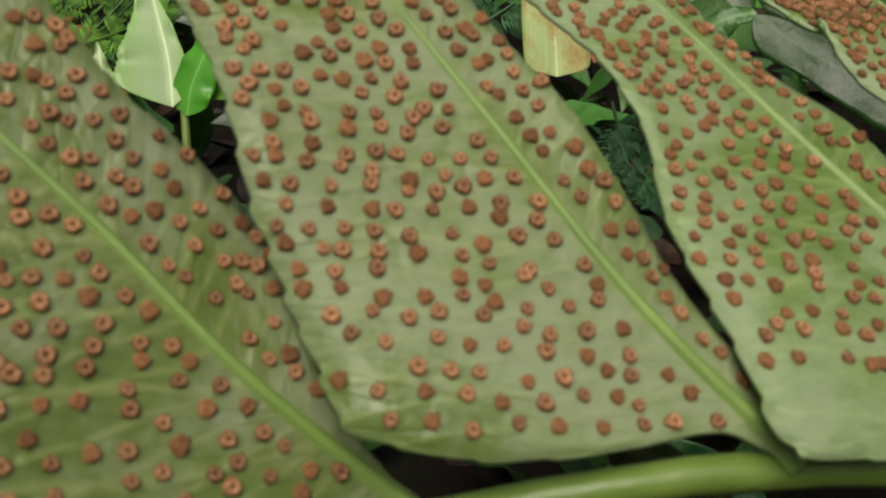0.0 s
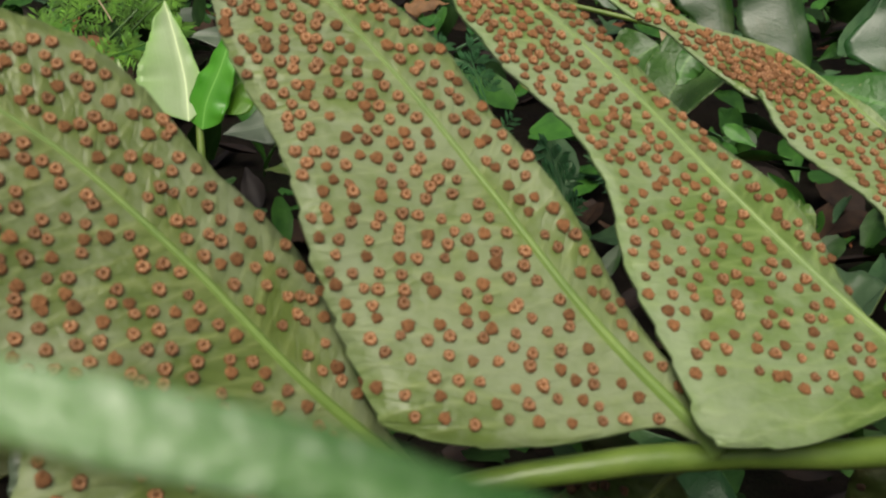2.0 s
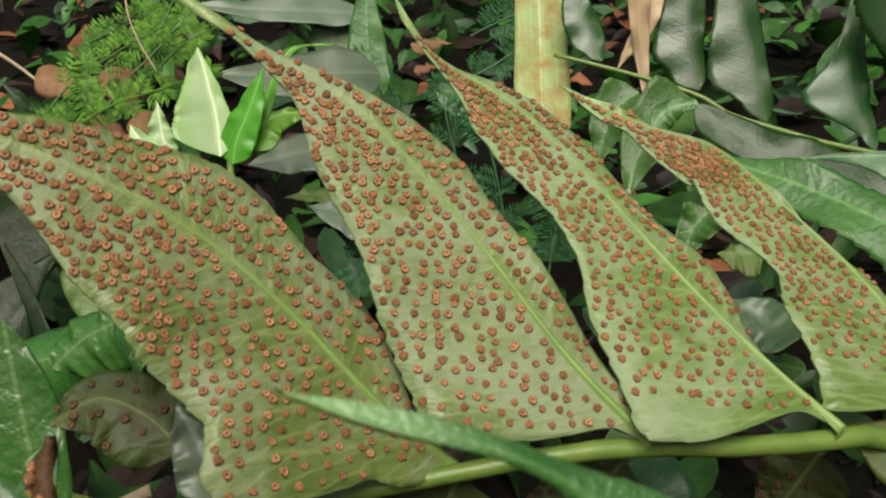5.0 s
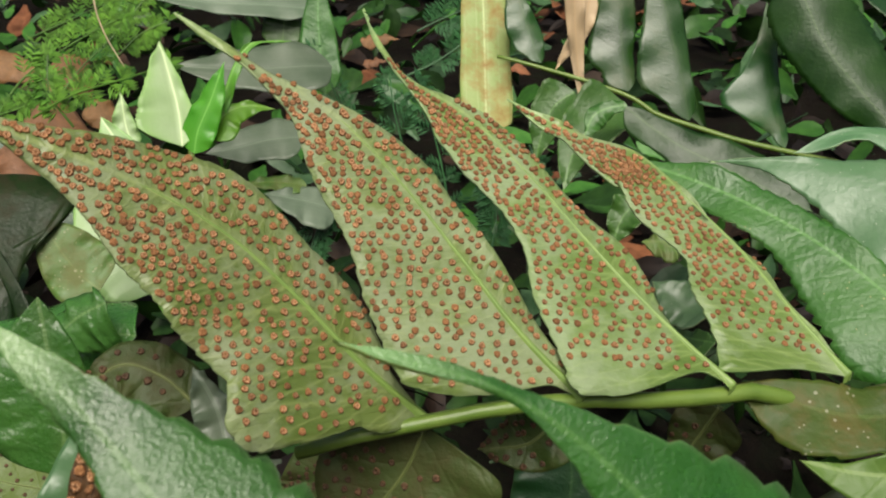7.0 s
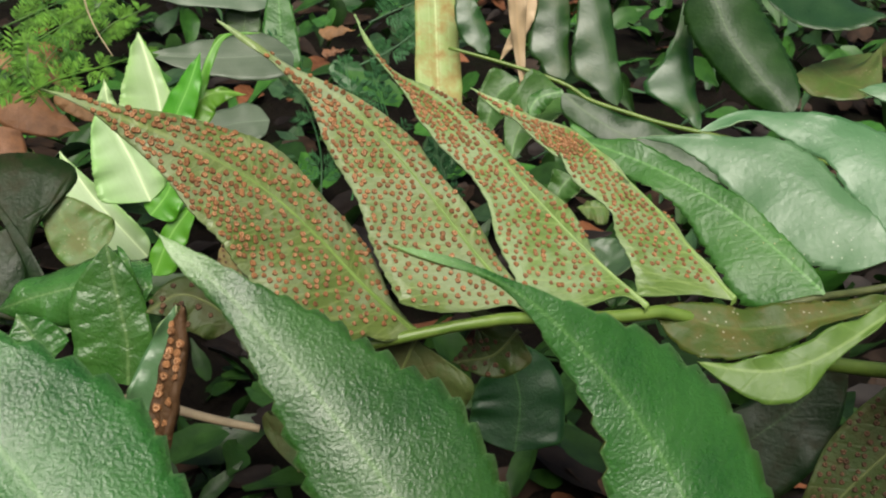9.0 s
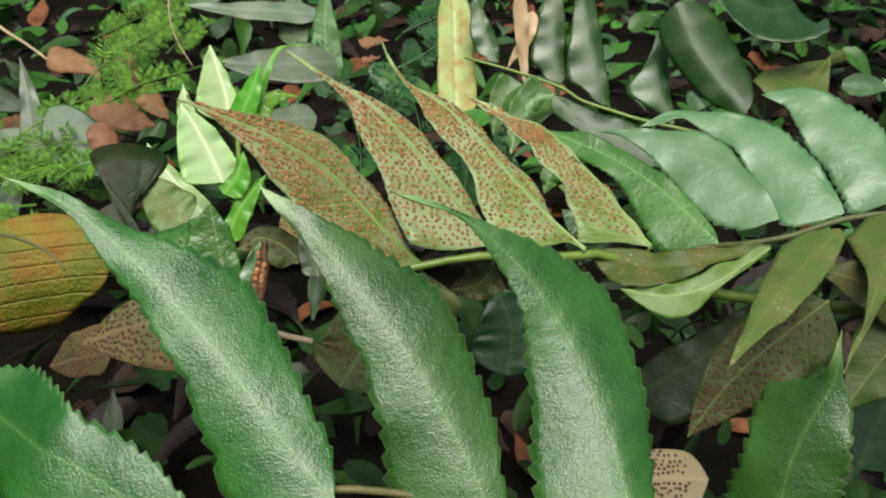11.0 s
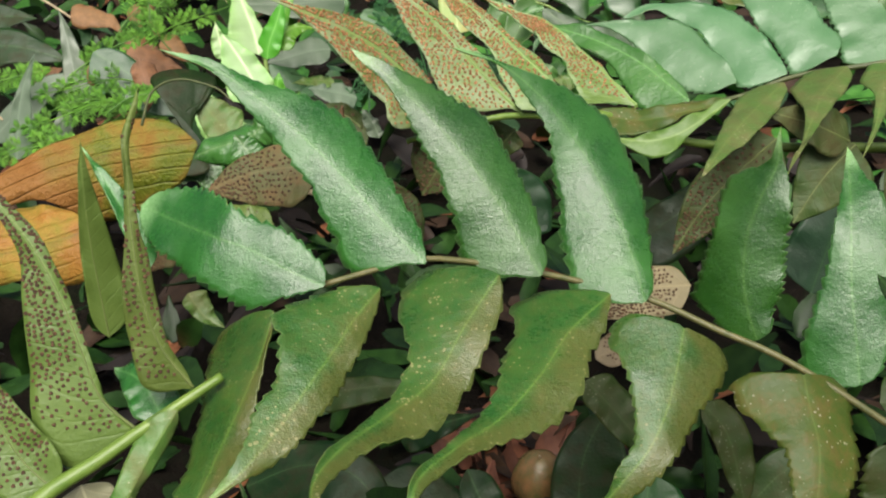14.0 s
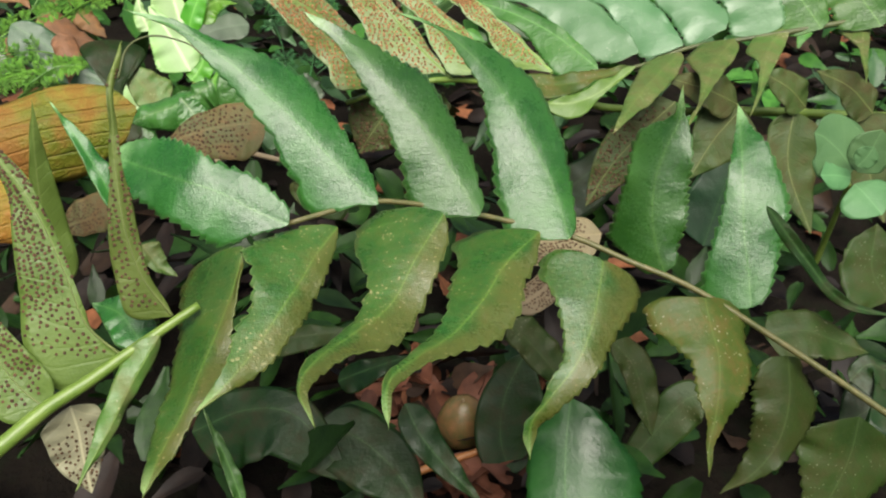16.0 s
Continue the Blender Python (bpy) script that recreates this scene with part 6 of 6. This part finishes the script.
straw = thing('dry_straw', (0.08, 0.33, 0.24), 'torn dry straw-coloured blade hanging among the fern leaves', 'dry leaf')
leaflet(straw, 'straw', [(0.0777, 0.3069, 0.2570), (0.0785, 0.3051, 0.2479), (0.0794, 0.3032, 0.2387), (0.0804, 0.3013, 0.2296), (0.0817, 0.2995, 0.2206), (0.0836, 0.2977, 0.2116), (0.0854, 0.2958, 0.2026)], (0.000, -0.980, 0.200), (4.38, 4.38, 4.38, 4.43, 4.47, 4.45, 4.34, 4.15, 3.90, 3.61, 3.19, 2.87, 2.53, 2.16, 1.78, 1.39, 0.94, 0.62, 0.31, 0.00), (3.96, 3.96, 3.96, 3.89, 3.77, 3.66, 3.51, 3.33, 3.14, 2.93, 2.63, 2.39, 2.13, 1.86, 1.58, 1.31, 0.93, 0.62, 0.31, 0.00), fold=0.5, wave=0.0008)
leaflet(straw, 'straw', [(0.0855, 0.3114, 0.2468), (0.0829, 0.3070, 0.2358), (0.0782, 0.3047, 0.2282), (0.0734, 0.3025, 0.2209)], (0.00, -0.85, 0.53), 0.0037, 0.0039, p=2.5)

fall0 = thing('fallen_leaf', (-0.166, 0.421, 0.157), 'curled orange-brown fallen leaf on the litter', 'fallen leaf', 'fallen leaves')
leaflet(fall0, 'litter', [(-0.1659, 0.4214, 0.1573), (-0.1545, 0.4163, 0.1491), (-0.1431, 0.4126, 0.1431), (-0.1297, 0.4106, 0.1397)], (0.10, -0.40, 0.91), 0.0146, 0.0157, p=2.5, wave=0.0007, cup=0.4)

fall1 = thing('fallen_leaf', (-0.224, 0.512, 0.152), 'curled orange-brown fallen leaf on the litter', 'fallen leaf', 'fallen leaves')
leaflet(fall1, 'litter', [(-0.2243, 0.5119, 0.1517), (-0.2136, 0.5096, 0.1480), (-0.1965, 0.5062, 0.1423), (-0.1880, 0.5005, 0.1331)], (0.10, -0.40, 0.91), 0.0090, 0.0134, p=2.5, wave=0.0007, cup=0.4)

fall2 = thing('fallen_leaf', (-0.169, 0.473, 0.165), 'curled orange-brown fallen leaf on the litter', 'fallen leaf', 'fallen leaves')
leaflet(fall2, 'litter', [(-0.1686, 0.4732, 0.1648), (-0.1606, 0.4667, 0.1544), (-0.1518, 0.4602, 0.1440)], (0.10, -0.40, 0.91), 0.0136, 0.0094, p=2.5, wave=0.0007, cup=0.4)

fall3 = thing('fallen_leaf', (-0.246, 0.445, 0.121), 'curled orange-brown fallen leaf on the litter', 'fallen leaf', 'fallen leaves')
leaflet(fall3, 'litter', [(-0.2462, 0.4454, 0.1208), (-0.2361, 0.4464, 0.1225), (-0.2218, 0.4496, 0.1275)], (0.10, -0.40, 0.91), 0.0134, 0.0100, p=2.5, wave=0.0007, cup=0.4)

fall4 = thing('fallen_leaf', (-0.004, 0.416, 0.194), 'curled orange-brown fallen leaf on the litter', 'fallen leaf', 'fallen leaves')
leaflet(fall4, 'litter', [(-0.0042, 0.4156, 0.1941), (0.0065, 0.4162, 0.1954), (0.0145, 0.4158, 0.1951)], (0.10, -0.40, 0.91), 0.0033, 0.0052, p=2.5, wave=0.0007, cup=0.4)

fall5 = thing('fallen_leaf', (-0.003, 0.410, 0.184), 'curled orange-brown fallen leaf on the litter', 'fallen leaf', 'fallen leaves')
leaflet(fall5, 'litter', [(-0.0027, 0.4099, 0.1842), (0.0026, 0.4106, 0.1856), (0.0093, 0.4108, 0.1862)], (0.10, -0.40, 0.91), 0.0027, 0.0032, p=2.5, wave=0.0007, cup=0.4)

fall6 = thing('fallen_leaf', (-0.138, 0.324, 0.180), 'curled orange-brown fallen leaf on the litter', 'fallen leaf', 'fallen leaves')
leaflet(fall6, 'litter', [(-0.1376, 0.3236, 0.1803), (-0.1335, 0.3152, 0.1694), (-0.1330, 0.3057, 0.1554)], (0.10, -0.40, 0.91), 0.0097, 0.0068, p=2.5, wave=0.0007, cup=0.4)

fall7 = thing('fallen_leaf', (-0.174, 0.348, 0.168), 'curled orange-brown fallen leaf on the litter', 'fallen leaf', 'fallen leaves')
leaflet(fall7, 'litter', [(-0.1741, 0.3481, 0.1683), (-0.1573, 0.3429, 0.1662), (-0.1423, 0.3371, 0.1625)], (0.10, -0.40, 0.91), 0.0102, 0.0121, p=2.5, wave=0.0007, cup=0.4)

fall8 = thing('fallen_leaf', (-0.143, 0.437, 0.154), 'curled orange-brown fallen leaf on the litter', 'fallen leaf', 'fallen leaves')
leaflet(fall8, 'litter', [(-0.1434, 0.4370, 0.1535), (-0.1344, 0.4311, 0.1445), (-0.1254, 0.4261, 0.1370)], (0.10, -0.40, 0.91), 0.0098, 0.0086, p=2.5, wave=0.0007, cup=0.4)

fall9 = thing('fallen_leaf', (-0.261, 0.340, 0.141), 'curled orange-brown fallen leaf on the litter', 'fallen leaf', 'fallen leaves')
leaflet(fall9, 'litter', [(-0.2611, 0.3400, 0.1409), (-0.2523, 0.3455, 0.1496), (-0.2435, 0.3491, 0.1555)], (0.10, -0.40, 0.91), 0.0060, 0.0088, p=2.5, wave=0.0007, cup=0.4)


# ---- undergrowth ----
def scatter(name, mats, count, box, size, slope, seed, label, category, long=2.2, over=0.0, hole=None):
    """Many small bent leaves, joined into one mesh. box: x0, x1, y0, y1, z0, z1 above the ground."""
    r = random.Random(seed)
    verts, faces, slots = [], [], []
    for _ in range(count):
        x, y = r.uniform(box[0], box[1]), r.uniform(box[2], box[3])
        if hole and hole(x, y):
            continue
        z = ground_height(x, y) + r.uniform(box[4], box[5])
        L, yaw = r.uniform(*size), r.uniform(0, 6.28)
        W = L / long * r.uniform(0.8, 1.2)
        m = Matrix.Translation((x, y, z)) @ Matrix.Rotation(yaw, 4, "Z") @ Matrix.Rotation(r.gauss(0, slope) + over, 4, "X") @ Matrix.Rotation(r.gauss(0, slope), 4, "Y")
        bend, fold = r.uniform(-0.5, 0.25), r.uniform(0.05, 0.5)
        st = len(verts)
        for i in range(6):
            u = i / 5
            w = W / 2 * (math.sin(math.pi * min(0.97, 0.06 + u) ** 0.8) + 0.04)
            for a in (-1, -0.5, 0, 0.5, 1):
                verts.append(m @ Vector((a * w, u * L, bend * L * u * u + abs(a) * w * fold + 0.04 * W * math.sin(7 * u + 5 * a + yaw))))
        mi = r.randrange(len(mats))
        for i in range(5):
            for j in range(4):
                q = st + i * 5 + j
                faces.append((q, q + 1, q + 6, q + 5))
                slots.append(mi)
    ob = mesh_part(name, verts, faces, mats, None, slots=slots)
    return tagged(ob, label, category, kind="stuff")


def small_leaf(name, a, b, rough=0.4):
    m = plain_material(name, a, b, 120.0, rough, island=0.45, bump=0.0003, shine=0.25)
    return m


G1 = small_leaf("undergrowth_green", (0.022, 0.085, 0.012), (0.05, 0.15, 0.022))
# shaded copy of the green: the gloom between plants is in its colour
G2 = small_leaf("undergrowth_shaded", (0.008, 0.027, 0.004), (0.020, 0.054, 0.009), 0.42)
G3 = small_leaf("undergrowth_grey", (0.03, 0.075, 0.03), (0.06, 0.12, 0.05))
# brown and darkest litter are lowered to stand for shade in the gaps
B1 = small_leaf("litter_brown", (0.02, 0.012, 0.007), (0.05, 0.028, 0.015), 0.6)
B2 = small_leaf("litter_orange", (0.11, 0.04, 0.016), (0.22, 0.09, 0.04), 0.6)
B3 = small_leaf("litter_shaded", (0.006, 0.004, 0.003), (0.016, 0.010, 0.007), 0.6)
scatter("leaf_litter", [B1, B2, B3, B3, B1, B3], 4200, (-1.5, 1.5, -0.9, 2.3, 0.0, 0.015), (0.02, 0.06), 0.25, 5, "brown and orange leaf litter on damp soil", "leaf litter", hole=lambda x, y: math.hypot(x / 1.5, (y - 0.6) / 1.5) > 0.8 + 0.5 * noise.noise(Vector((x * 3, y * 3, 8.0))))
B4 = small_leaf("litter_red", (0.07, 0.028, 0.016), (0.16, 0.065, 0.038), 0.45)
scatter("red_leaf_litter", [B4, B1, B4, B3], 130, (0.011, 0.089, 0.038, 0.138, 0.0, 0.02), (0.012, 0.035), 0.45, 9, "damp reddish brown leaf litter round the pod", "leaf litter", long=2.0)
scatter("undergrowth", [G1, G2, G1, G3], 4800, (-1.2, 1.2, 0.40, 1.9, 0.01, 0.10), (0.018, 0.05), 0.5, 6, "dense low green undergrowth behind the ferns", "undergrowth", hole=lambda x, y: noise.noise(Vector((x * 5, y * 5, 2.0))) > 0.42 or math.hypot(x / 1.2, (y - 0.9) / 0.9) > 0.85 + 0.5 * noise.noise(Vector((x * 3, y * 3, 5.0))))
# extra layer that fills the gaps with shade-dark leaves
scatter("shaded_undergrowth", [G2, G2, B3, G2], 620, (-0.35, 0.42, 0.02, 0.45, 0.0, 0.06), (0.018, 0.05), 0.5, 7, "small leaves under the ferns, shade put into their dark colour", "undergrowth", long=2.6, hole=lambda x, y: math.hypot(x - 0.06, y - 0.06) < 0.05)


# ---- asparagus fern ----
FEATHER = plain_material("feathery_green", (0.04, 0.125, 0.010), (0.115, 0.255, 0.026), 90.0, 0.5, island=0.4)
# darker copy of the feathery green, with the shade mixed into it
FEATHER_SHADED = plain_material("feathery_shaded_green", (0.02, 0.08, 0.025), (0.035, 0.12, 0.035), 90.0, 0.5, island=0.25)


def spray(parent, points, normal, width, mat, seed, pairs=6):
    """A flat feathery spray: an axis, side twigs in one plane, and many fine needles."""
    r = random.Random(seed)
    c, length = spline(points, pairs * 2)
    t = unit(np.gradient(c, axis=0))
    n0 = np.array(normal, float)
    verts, faces = tube(points, 0.0006, 0.0003, 5, 20)
    verts, faces = [tuple(v) for v in verts], list(faces)

    def spike(a, b, w):
        a, b = np.array(a), np.array(b)
        d = unit(b - a)
        x = unit(np.cross(d, n0 + 0.01))
        y = np.cross(d, x)
        st = len(verts)
        mid = a * 0.55 + b * 0.45
        for ang in (0, 2.1, 4.2):
            verts.append(tuple(mid + w * (math.cos(ang) * x + math.sin(ang) * y)))
        verts.append(tuple(a))
        verts.append(tuple(b))
        for k in range(3):
            faces.append((st + k, st + (k + 1) % 3, st + 4))
            faces.append((st + (k + 1) % 3, st + k, st + 3))

    for i in range(2, pairs * 2 + 1):
        u = i / (pairs * 2)
        sd = unit(np.cross(t[i], n0))
        for sg in (-1, 1):
            if r.random() < 0.3:
                continue
            reach = 0.66 * width * (0.35 + 0.65 * math.sin(math.pi * min(1, 0.15 + u * 0.85))) * r.uniform(0.7, 1.1)
            end = c[i] + (sg * sd * 0.8 + t[i] * 0.6) * reach + n0 * r.uniform(-0.15, 0.15) * reach
            spike(c[i], end, 0.00025)
            for k in range(4):
                f = (k + 1) / 5
                p0 = c[i] * (1 - f) + end * f
                dr = unit(end - c[i])
                for s2 in (-1, 1):
                    q = unit(np.cross(dr, n0)) * s2
                    ln = 0.0075 * (1 - 0.5 * f) * r.uniform(0.7, 1.2)
                    spike(p0, p0 + (q * 0.75 + dr * 0.65) * ln + n0 * r.uniform(-0.2, 0.2) * ln, 0.00095)
    return mesh_part("spray", verts, faces, mat, parent, smooth=False)




# ---- fruit on the litter ----
def fruit(place, radius):
    """A small round pod with a ribbed skin and a dry tip."""
    ob = thing("seed_pod", place, "small brownish-green ribbed seed pod on the litter", "seed pod")
    verts, faces = [], []
    for i in range(13):
        a = math.pi * i / 12
        for j in range(24):
            e = 2 * math.pi * j / 24
            q = radius * math.sin(a) * (1 + 0.035 * math.cos(6 * e))
            verts.append((place[0] + q * math.cos(e), place[1] + q * math.sin(e) * 0.95, place[2] + radius * 1.2 * math.cos(a)))
    faces = [(i * 24 + j, (i + 1) * 24 + j, (i + 1) * 24 + (j + 1) % 24, i * 24 + (j + 1) % 24) for i in range(12) for j in range(24)]
    mesh_part("skin", verts, faces, plain_material("pod_skin", (0.11, 0.105, 0.035), (0.24, 0.125, 0.05), 200.0, 0.2, bump=0.0005), ob)
    v, f = tube([(place[0], place[1], place[2] + radius * 0.85), (place[0] - 0.001, place[1] - 0.002, place[2] + radius * 1.35)], 0.0008, 0.0004, 6, 6)
    mesh_part("dry_tip", v, f, STRAW_STEM, ob, "dry brown tip")


fruit((0.065, 0.079, 0.067), 0.0128)
feather = thing('asparagus_fern', (-0.20, 0.42, 0.06), 'bright green feathery asparagus fern sprays', 'plant')
spray(feather, [(-0.1693, 0.3788, 0.1647), (-0.1547, 0.3902, 0.1828), (-0.1329, 0.3987, 0.1964), (-0.1113, 0.4053, 0.2068)], (0.1, -0.75, 0.65), 0.0198, FEATHER, 1)
spray(feather, [(-0.1423, 0.3618, 0.1751), (-0.1233, 0.3610, 0.1862), (-0.1012, 0.3582, 0.1942), (-0.0796, 0.3554, 0.2020)], (0.1, -0.75, 0.65), 0.0139, FEATHER, 2)
spray(feather, [(-0.1878, 0.3527, 0.1608), (-0.1667, 0.3600, 0.1724), (-0.1458, 0.3646, 0.1795)], (0.1, -0.75, 0.65), 0.0157, FEATHER, 3)
spray(feather, [(-0.1373, 0.3306, 0.1627), (-0.1554, 0.3262, 0.1684), (-0.1765, 0.3175, 0.1672), (-0.1937, 0.3097, 0.1674)], (0.1, -0.75, 0.65), 0.0151, FEATHER, 4)
spray(feather, [(-0.1320, 0.3070, 0.1627), (-0.1559, 0.3010, 0.1658), (-0.1761, 0.2907, 0.1621), (-0.1989, 0.2806, 0.1587)], (0.1, -0.75, 0.65), 0.0146, FEATHER, 5)
spray(feather, [(-0.1582, 0.2789, 0.1556), (-0.1808, 0.2714, 0.1563), (-0.1998, 0.2622, 0.1544), (-0.2182, 0.2524, 0.1513)], (0.1, -0.75, 0.65), 0.0141, FEATHER, 6)
spray(feather, [(-0.1694, 0.4386, 0.1850), (-0.1540, 0.4426, 0.1913), (-0.1309, 0.4486, 0.2008)], (0.1, -0.75, 0.65), 0.0172, FEATHER, 7)
spray(feather, [(-0.1659, 0.4380, 0.1471), (-0.1540, 0.4544, 0.1626), (-0.1387, 0.4696, 0.1761), (-0.1230, 0.4865, 0.1925)], (0.1, -0.75, 0.65), 0.0174, FEATHER, 8)
spray(feather, [(-0.1559, 0.4732, 0.1684), (-0.1410, 0.4806, 0.1818), (-0.1321, 0.4896, 0.1976)], (0.1, -0.75, 0.65), 0.0151, FEATHER, 9)
spray(feather, [(-0.1322, 0.3650, 0.1417), (-0.1449, 0.3632, 0.1382), (-0.1576, 0.3601, 0.1324), (-0.1703, 0.3571, 0.1266)], (0.1, -0.75, 0.65), 0.0128, FEATHER, 10)
spray(feather, [(-0.1260, 0.3484, 0.1333), (-0.1409, 0.3473, 0.1309), (-0.1558, 0.3462, 0.1284)], (0.1, -0.75, 0.65), 0.0112, FEATHER, 11)
spray(feather, [(-0.2365, 0.3510, 0.1583), (-0.2225, 0.3528, 0.1611), (-0.2051, 0.3546, 0.1639)], (0.1, -0.75, 0.65), 0.0122, FEATHER, 12)
spray(feather, [(-0.1193, 0.4151, 0.1848), (-0.1080, 0.4210, 0.1941), (-0.0931, 0.4249, 0.2003)], (0.1, -0.75, 0.65), 0.0130, FEATHER, 13)
spray(feather, [(-0.1250, 0.3600, 0.1719), (-0.1353, 0.3673, 0.1839), (-0.1369, 0.3766, 0.1986)], (0.1, -0.75, 0.65), 0.0122, FEATHER, 14)
spray(feather, [(-0.1943, 0.3127, 0.1534), (-0.1777, 0.3162, 0.1588), (-0.1579, 0.3144, 0.1558)], (0.1, -0.75, 0.65), 0.0116, FEATHER, 15)
spray(feather, [(-0.1889, 0.2635, 0.1501), (-0.1735, 0.2668, 0.1551), (-0.1551, 0.2651, 0.1523)], (0.1, -0.75, 0.65), 0.0108, FEATHER, 16)
spray(feather, [(-0.1518, 0.2946, 0.1617), (-0.1389, 0.2988, 0.1684), (-0.1230, 0.2996, 0.1696)], (0.1, -0.75, 0.65), 0.0096, FEATHER, 17)
dusky = thing('asparagus_fern', (0.03, 0.40, 0.05), 'feathery fern sprays with shade put into their dark green', 'plant')
spray(dusky, [(-0.0032, 0.3696, 0.1144), (-0.0035, 0.3856, 0.1421), (-0.0145, 0.4017, 0.1696), (-0.0255, 0.4138, 0.1902)], (0.1, -0.75, 0.65), 0.0187, FEATHER_SHADED, 19)
spray(dusky, [(0.0128, 0.3721, 0.1193), (0.0178, 0.3854, 0.1425), (0.0122, 0.3988, 0.1655), (0.0093, 0.4095, 0.1839)], (0.1, -0.75, 0.65), 0.0187, FEATHER_SHADED, 20)
spray(dusky, [(0.0389, 0.3517, 0.1249), (0.0362, 0.3632, 0.1448), (0.0308, 0.3748, 0.1646), (0.0229, 0.3863, 0.1843)], (0.1, -0.75, 0.65), 0.0179, FEATHER_SHADED, 21)
spray(dusky, [(0.0556, 0.3292, 0.1266), (0.0578, 0.3389, 0.1435), (0.0527, 0.3487, 0.1603)], (0.1, -0.75, 0.65), 0.0146, FEATHER_SHADED, 22)
spray(dusky, [(0.0221, 0.4564, 0.1857), (0.0336, 0.4592, 0.1909), (0.0538, 0.4633, 0.1988)], (0.1, -0.75, 0.65), 0.0174, FEATHER_SHADED, 23)
spray(dusky, [(-0.0105, 0.3457, 0.1528), (-0.0200, 0.3349, 0.1336), (-0.0247, 0.3252, 0.1167)], (0.1, -0.75, 0.65), 0.0122, FEATHER_SHADED, 24)
spray(dusky, [(0.0169, 0.4258, 0.1725), (0.0336, 0.4298, 0.1800), (0.0529, 0.4365, 0.1924)], (0.1, -0.75, 0.65), 0.0139, FEATHER_SHADED, 25)
spray(dusky, [(0.0699, 0.3350, 0.1772), (0.0747, 0.3269, 0.1632), (0.0842, 0.3187, 0.1493)], (0.1, -0.75, 0.65), 0.0116, FEATHER_SHADED, 26)
tw = thing('dry_twig', (-0.277, 0.535, 0.171), 'grey dry twig lying in the undergrowth', 'twig')
stalk(tw, 'stem', 'straw', [(-0.2773, 0.5354, 0.1710), (-0.2600, 0.5285, 0.1598), (-0.2427, 0.5227, 0.1504), (-0.2276, 0.5169, 0.1410)], 0.0014, 0.0008)
tw = thing('dry_twig', (-0.254, 0.353, 0.161), 'grey dry twig among the strap leaves', 'twig')
stalk(tw, 'stem', 'straw', [(-0.2539, 0.3528, 0.1615), (-0.2435, 0.3473, 0.1525), (-0.2298, 0.3390, 0.1391)], 0.0010, 0.0006)
tw = thing('tendril', (-0.088, 0.308, 0.254), 'thin pale tendril looping between the shoots', 'twig')
stalk(tw, 'stem', 'straw', [(-0.0882, 0.3081, 0.2541), (-0.0871, 0.3011, 0.2427), (-0.0831, 0.2954, 0.2337), (-0.0765, 0.2897, 0.2247)], 0.0004, 0.0002)
tw = thing('tendril', (-0.062, 0.000, 0.290), 'thin dark tendril arching over the withered leaf', 'twig')
stalk(tw, 'stem', 'brown', [(-0.0619, 0.0002, 0.2896), (-0.0587, 0.0044, 0.2969), (-0.0516, 0.0048, 0.2999), (-0.0425, 0.0019, 0.2986), (-0.0381, -0.0009, 0.2959)], 0.0004, 0.0002)
tw = thing('dry_twig', (0.0243, 0.0472, 0.0640), 'thin orange-brown twig lying across the litter by the pod', 'twig')
stalk(tw, 'stem', 'rust', [(0.0243, 0.0472, 0.0640), (0.0380, 0.0500, 0.0670), (0.0546, 0.0519, 0.0700), (0.0717, 0.0545, 0.0730), (0.0833, 0.0565, 0.0760), (0.0940, 0.0595, 0.0790)], 0.0022, 0.0013)
tw = thing('dry_twig', (-0.0429, 0.1019, 0.2076), 'short pale dry stalks under the near fern leaflets', 'twig')
stalk(tw, 'stem', 'straw', [(-0.0429, 0.1019, 0.2076), (-0.0334, 0.1049, 0.2115), (-0.0238, 0.1078, 0.2153)], 0.0014, 0.0011)
stalk(tw, 'stem', 'straw', [(-0.0312, 0.1040, 0.2103), (-0.0175, 0.1015, 0.2071), (-0.0059, 0.1000, 0.2050)], 0.0012, 0.0009)
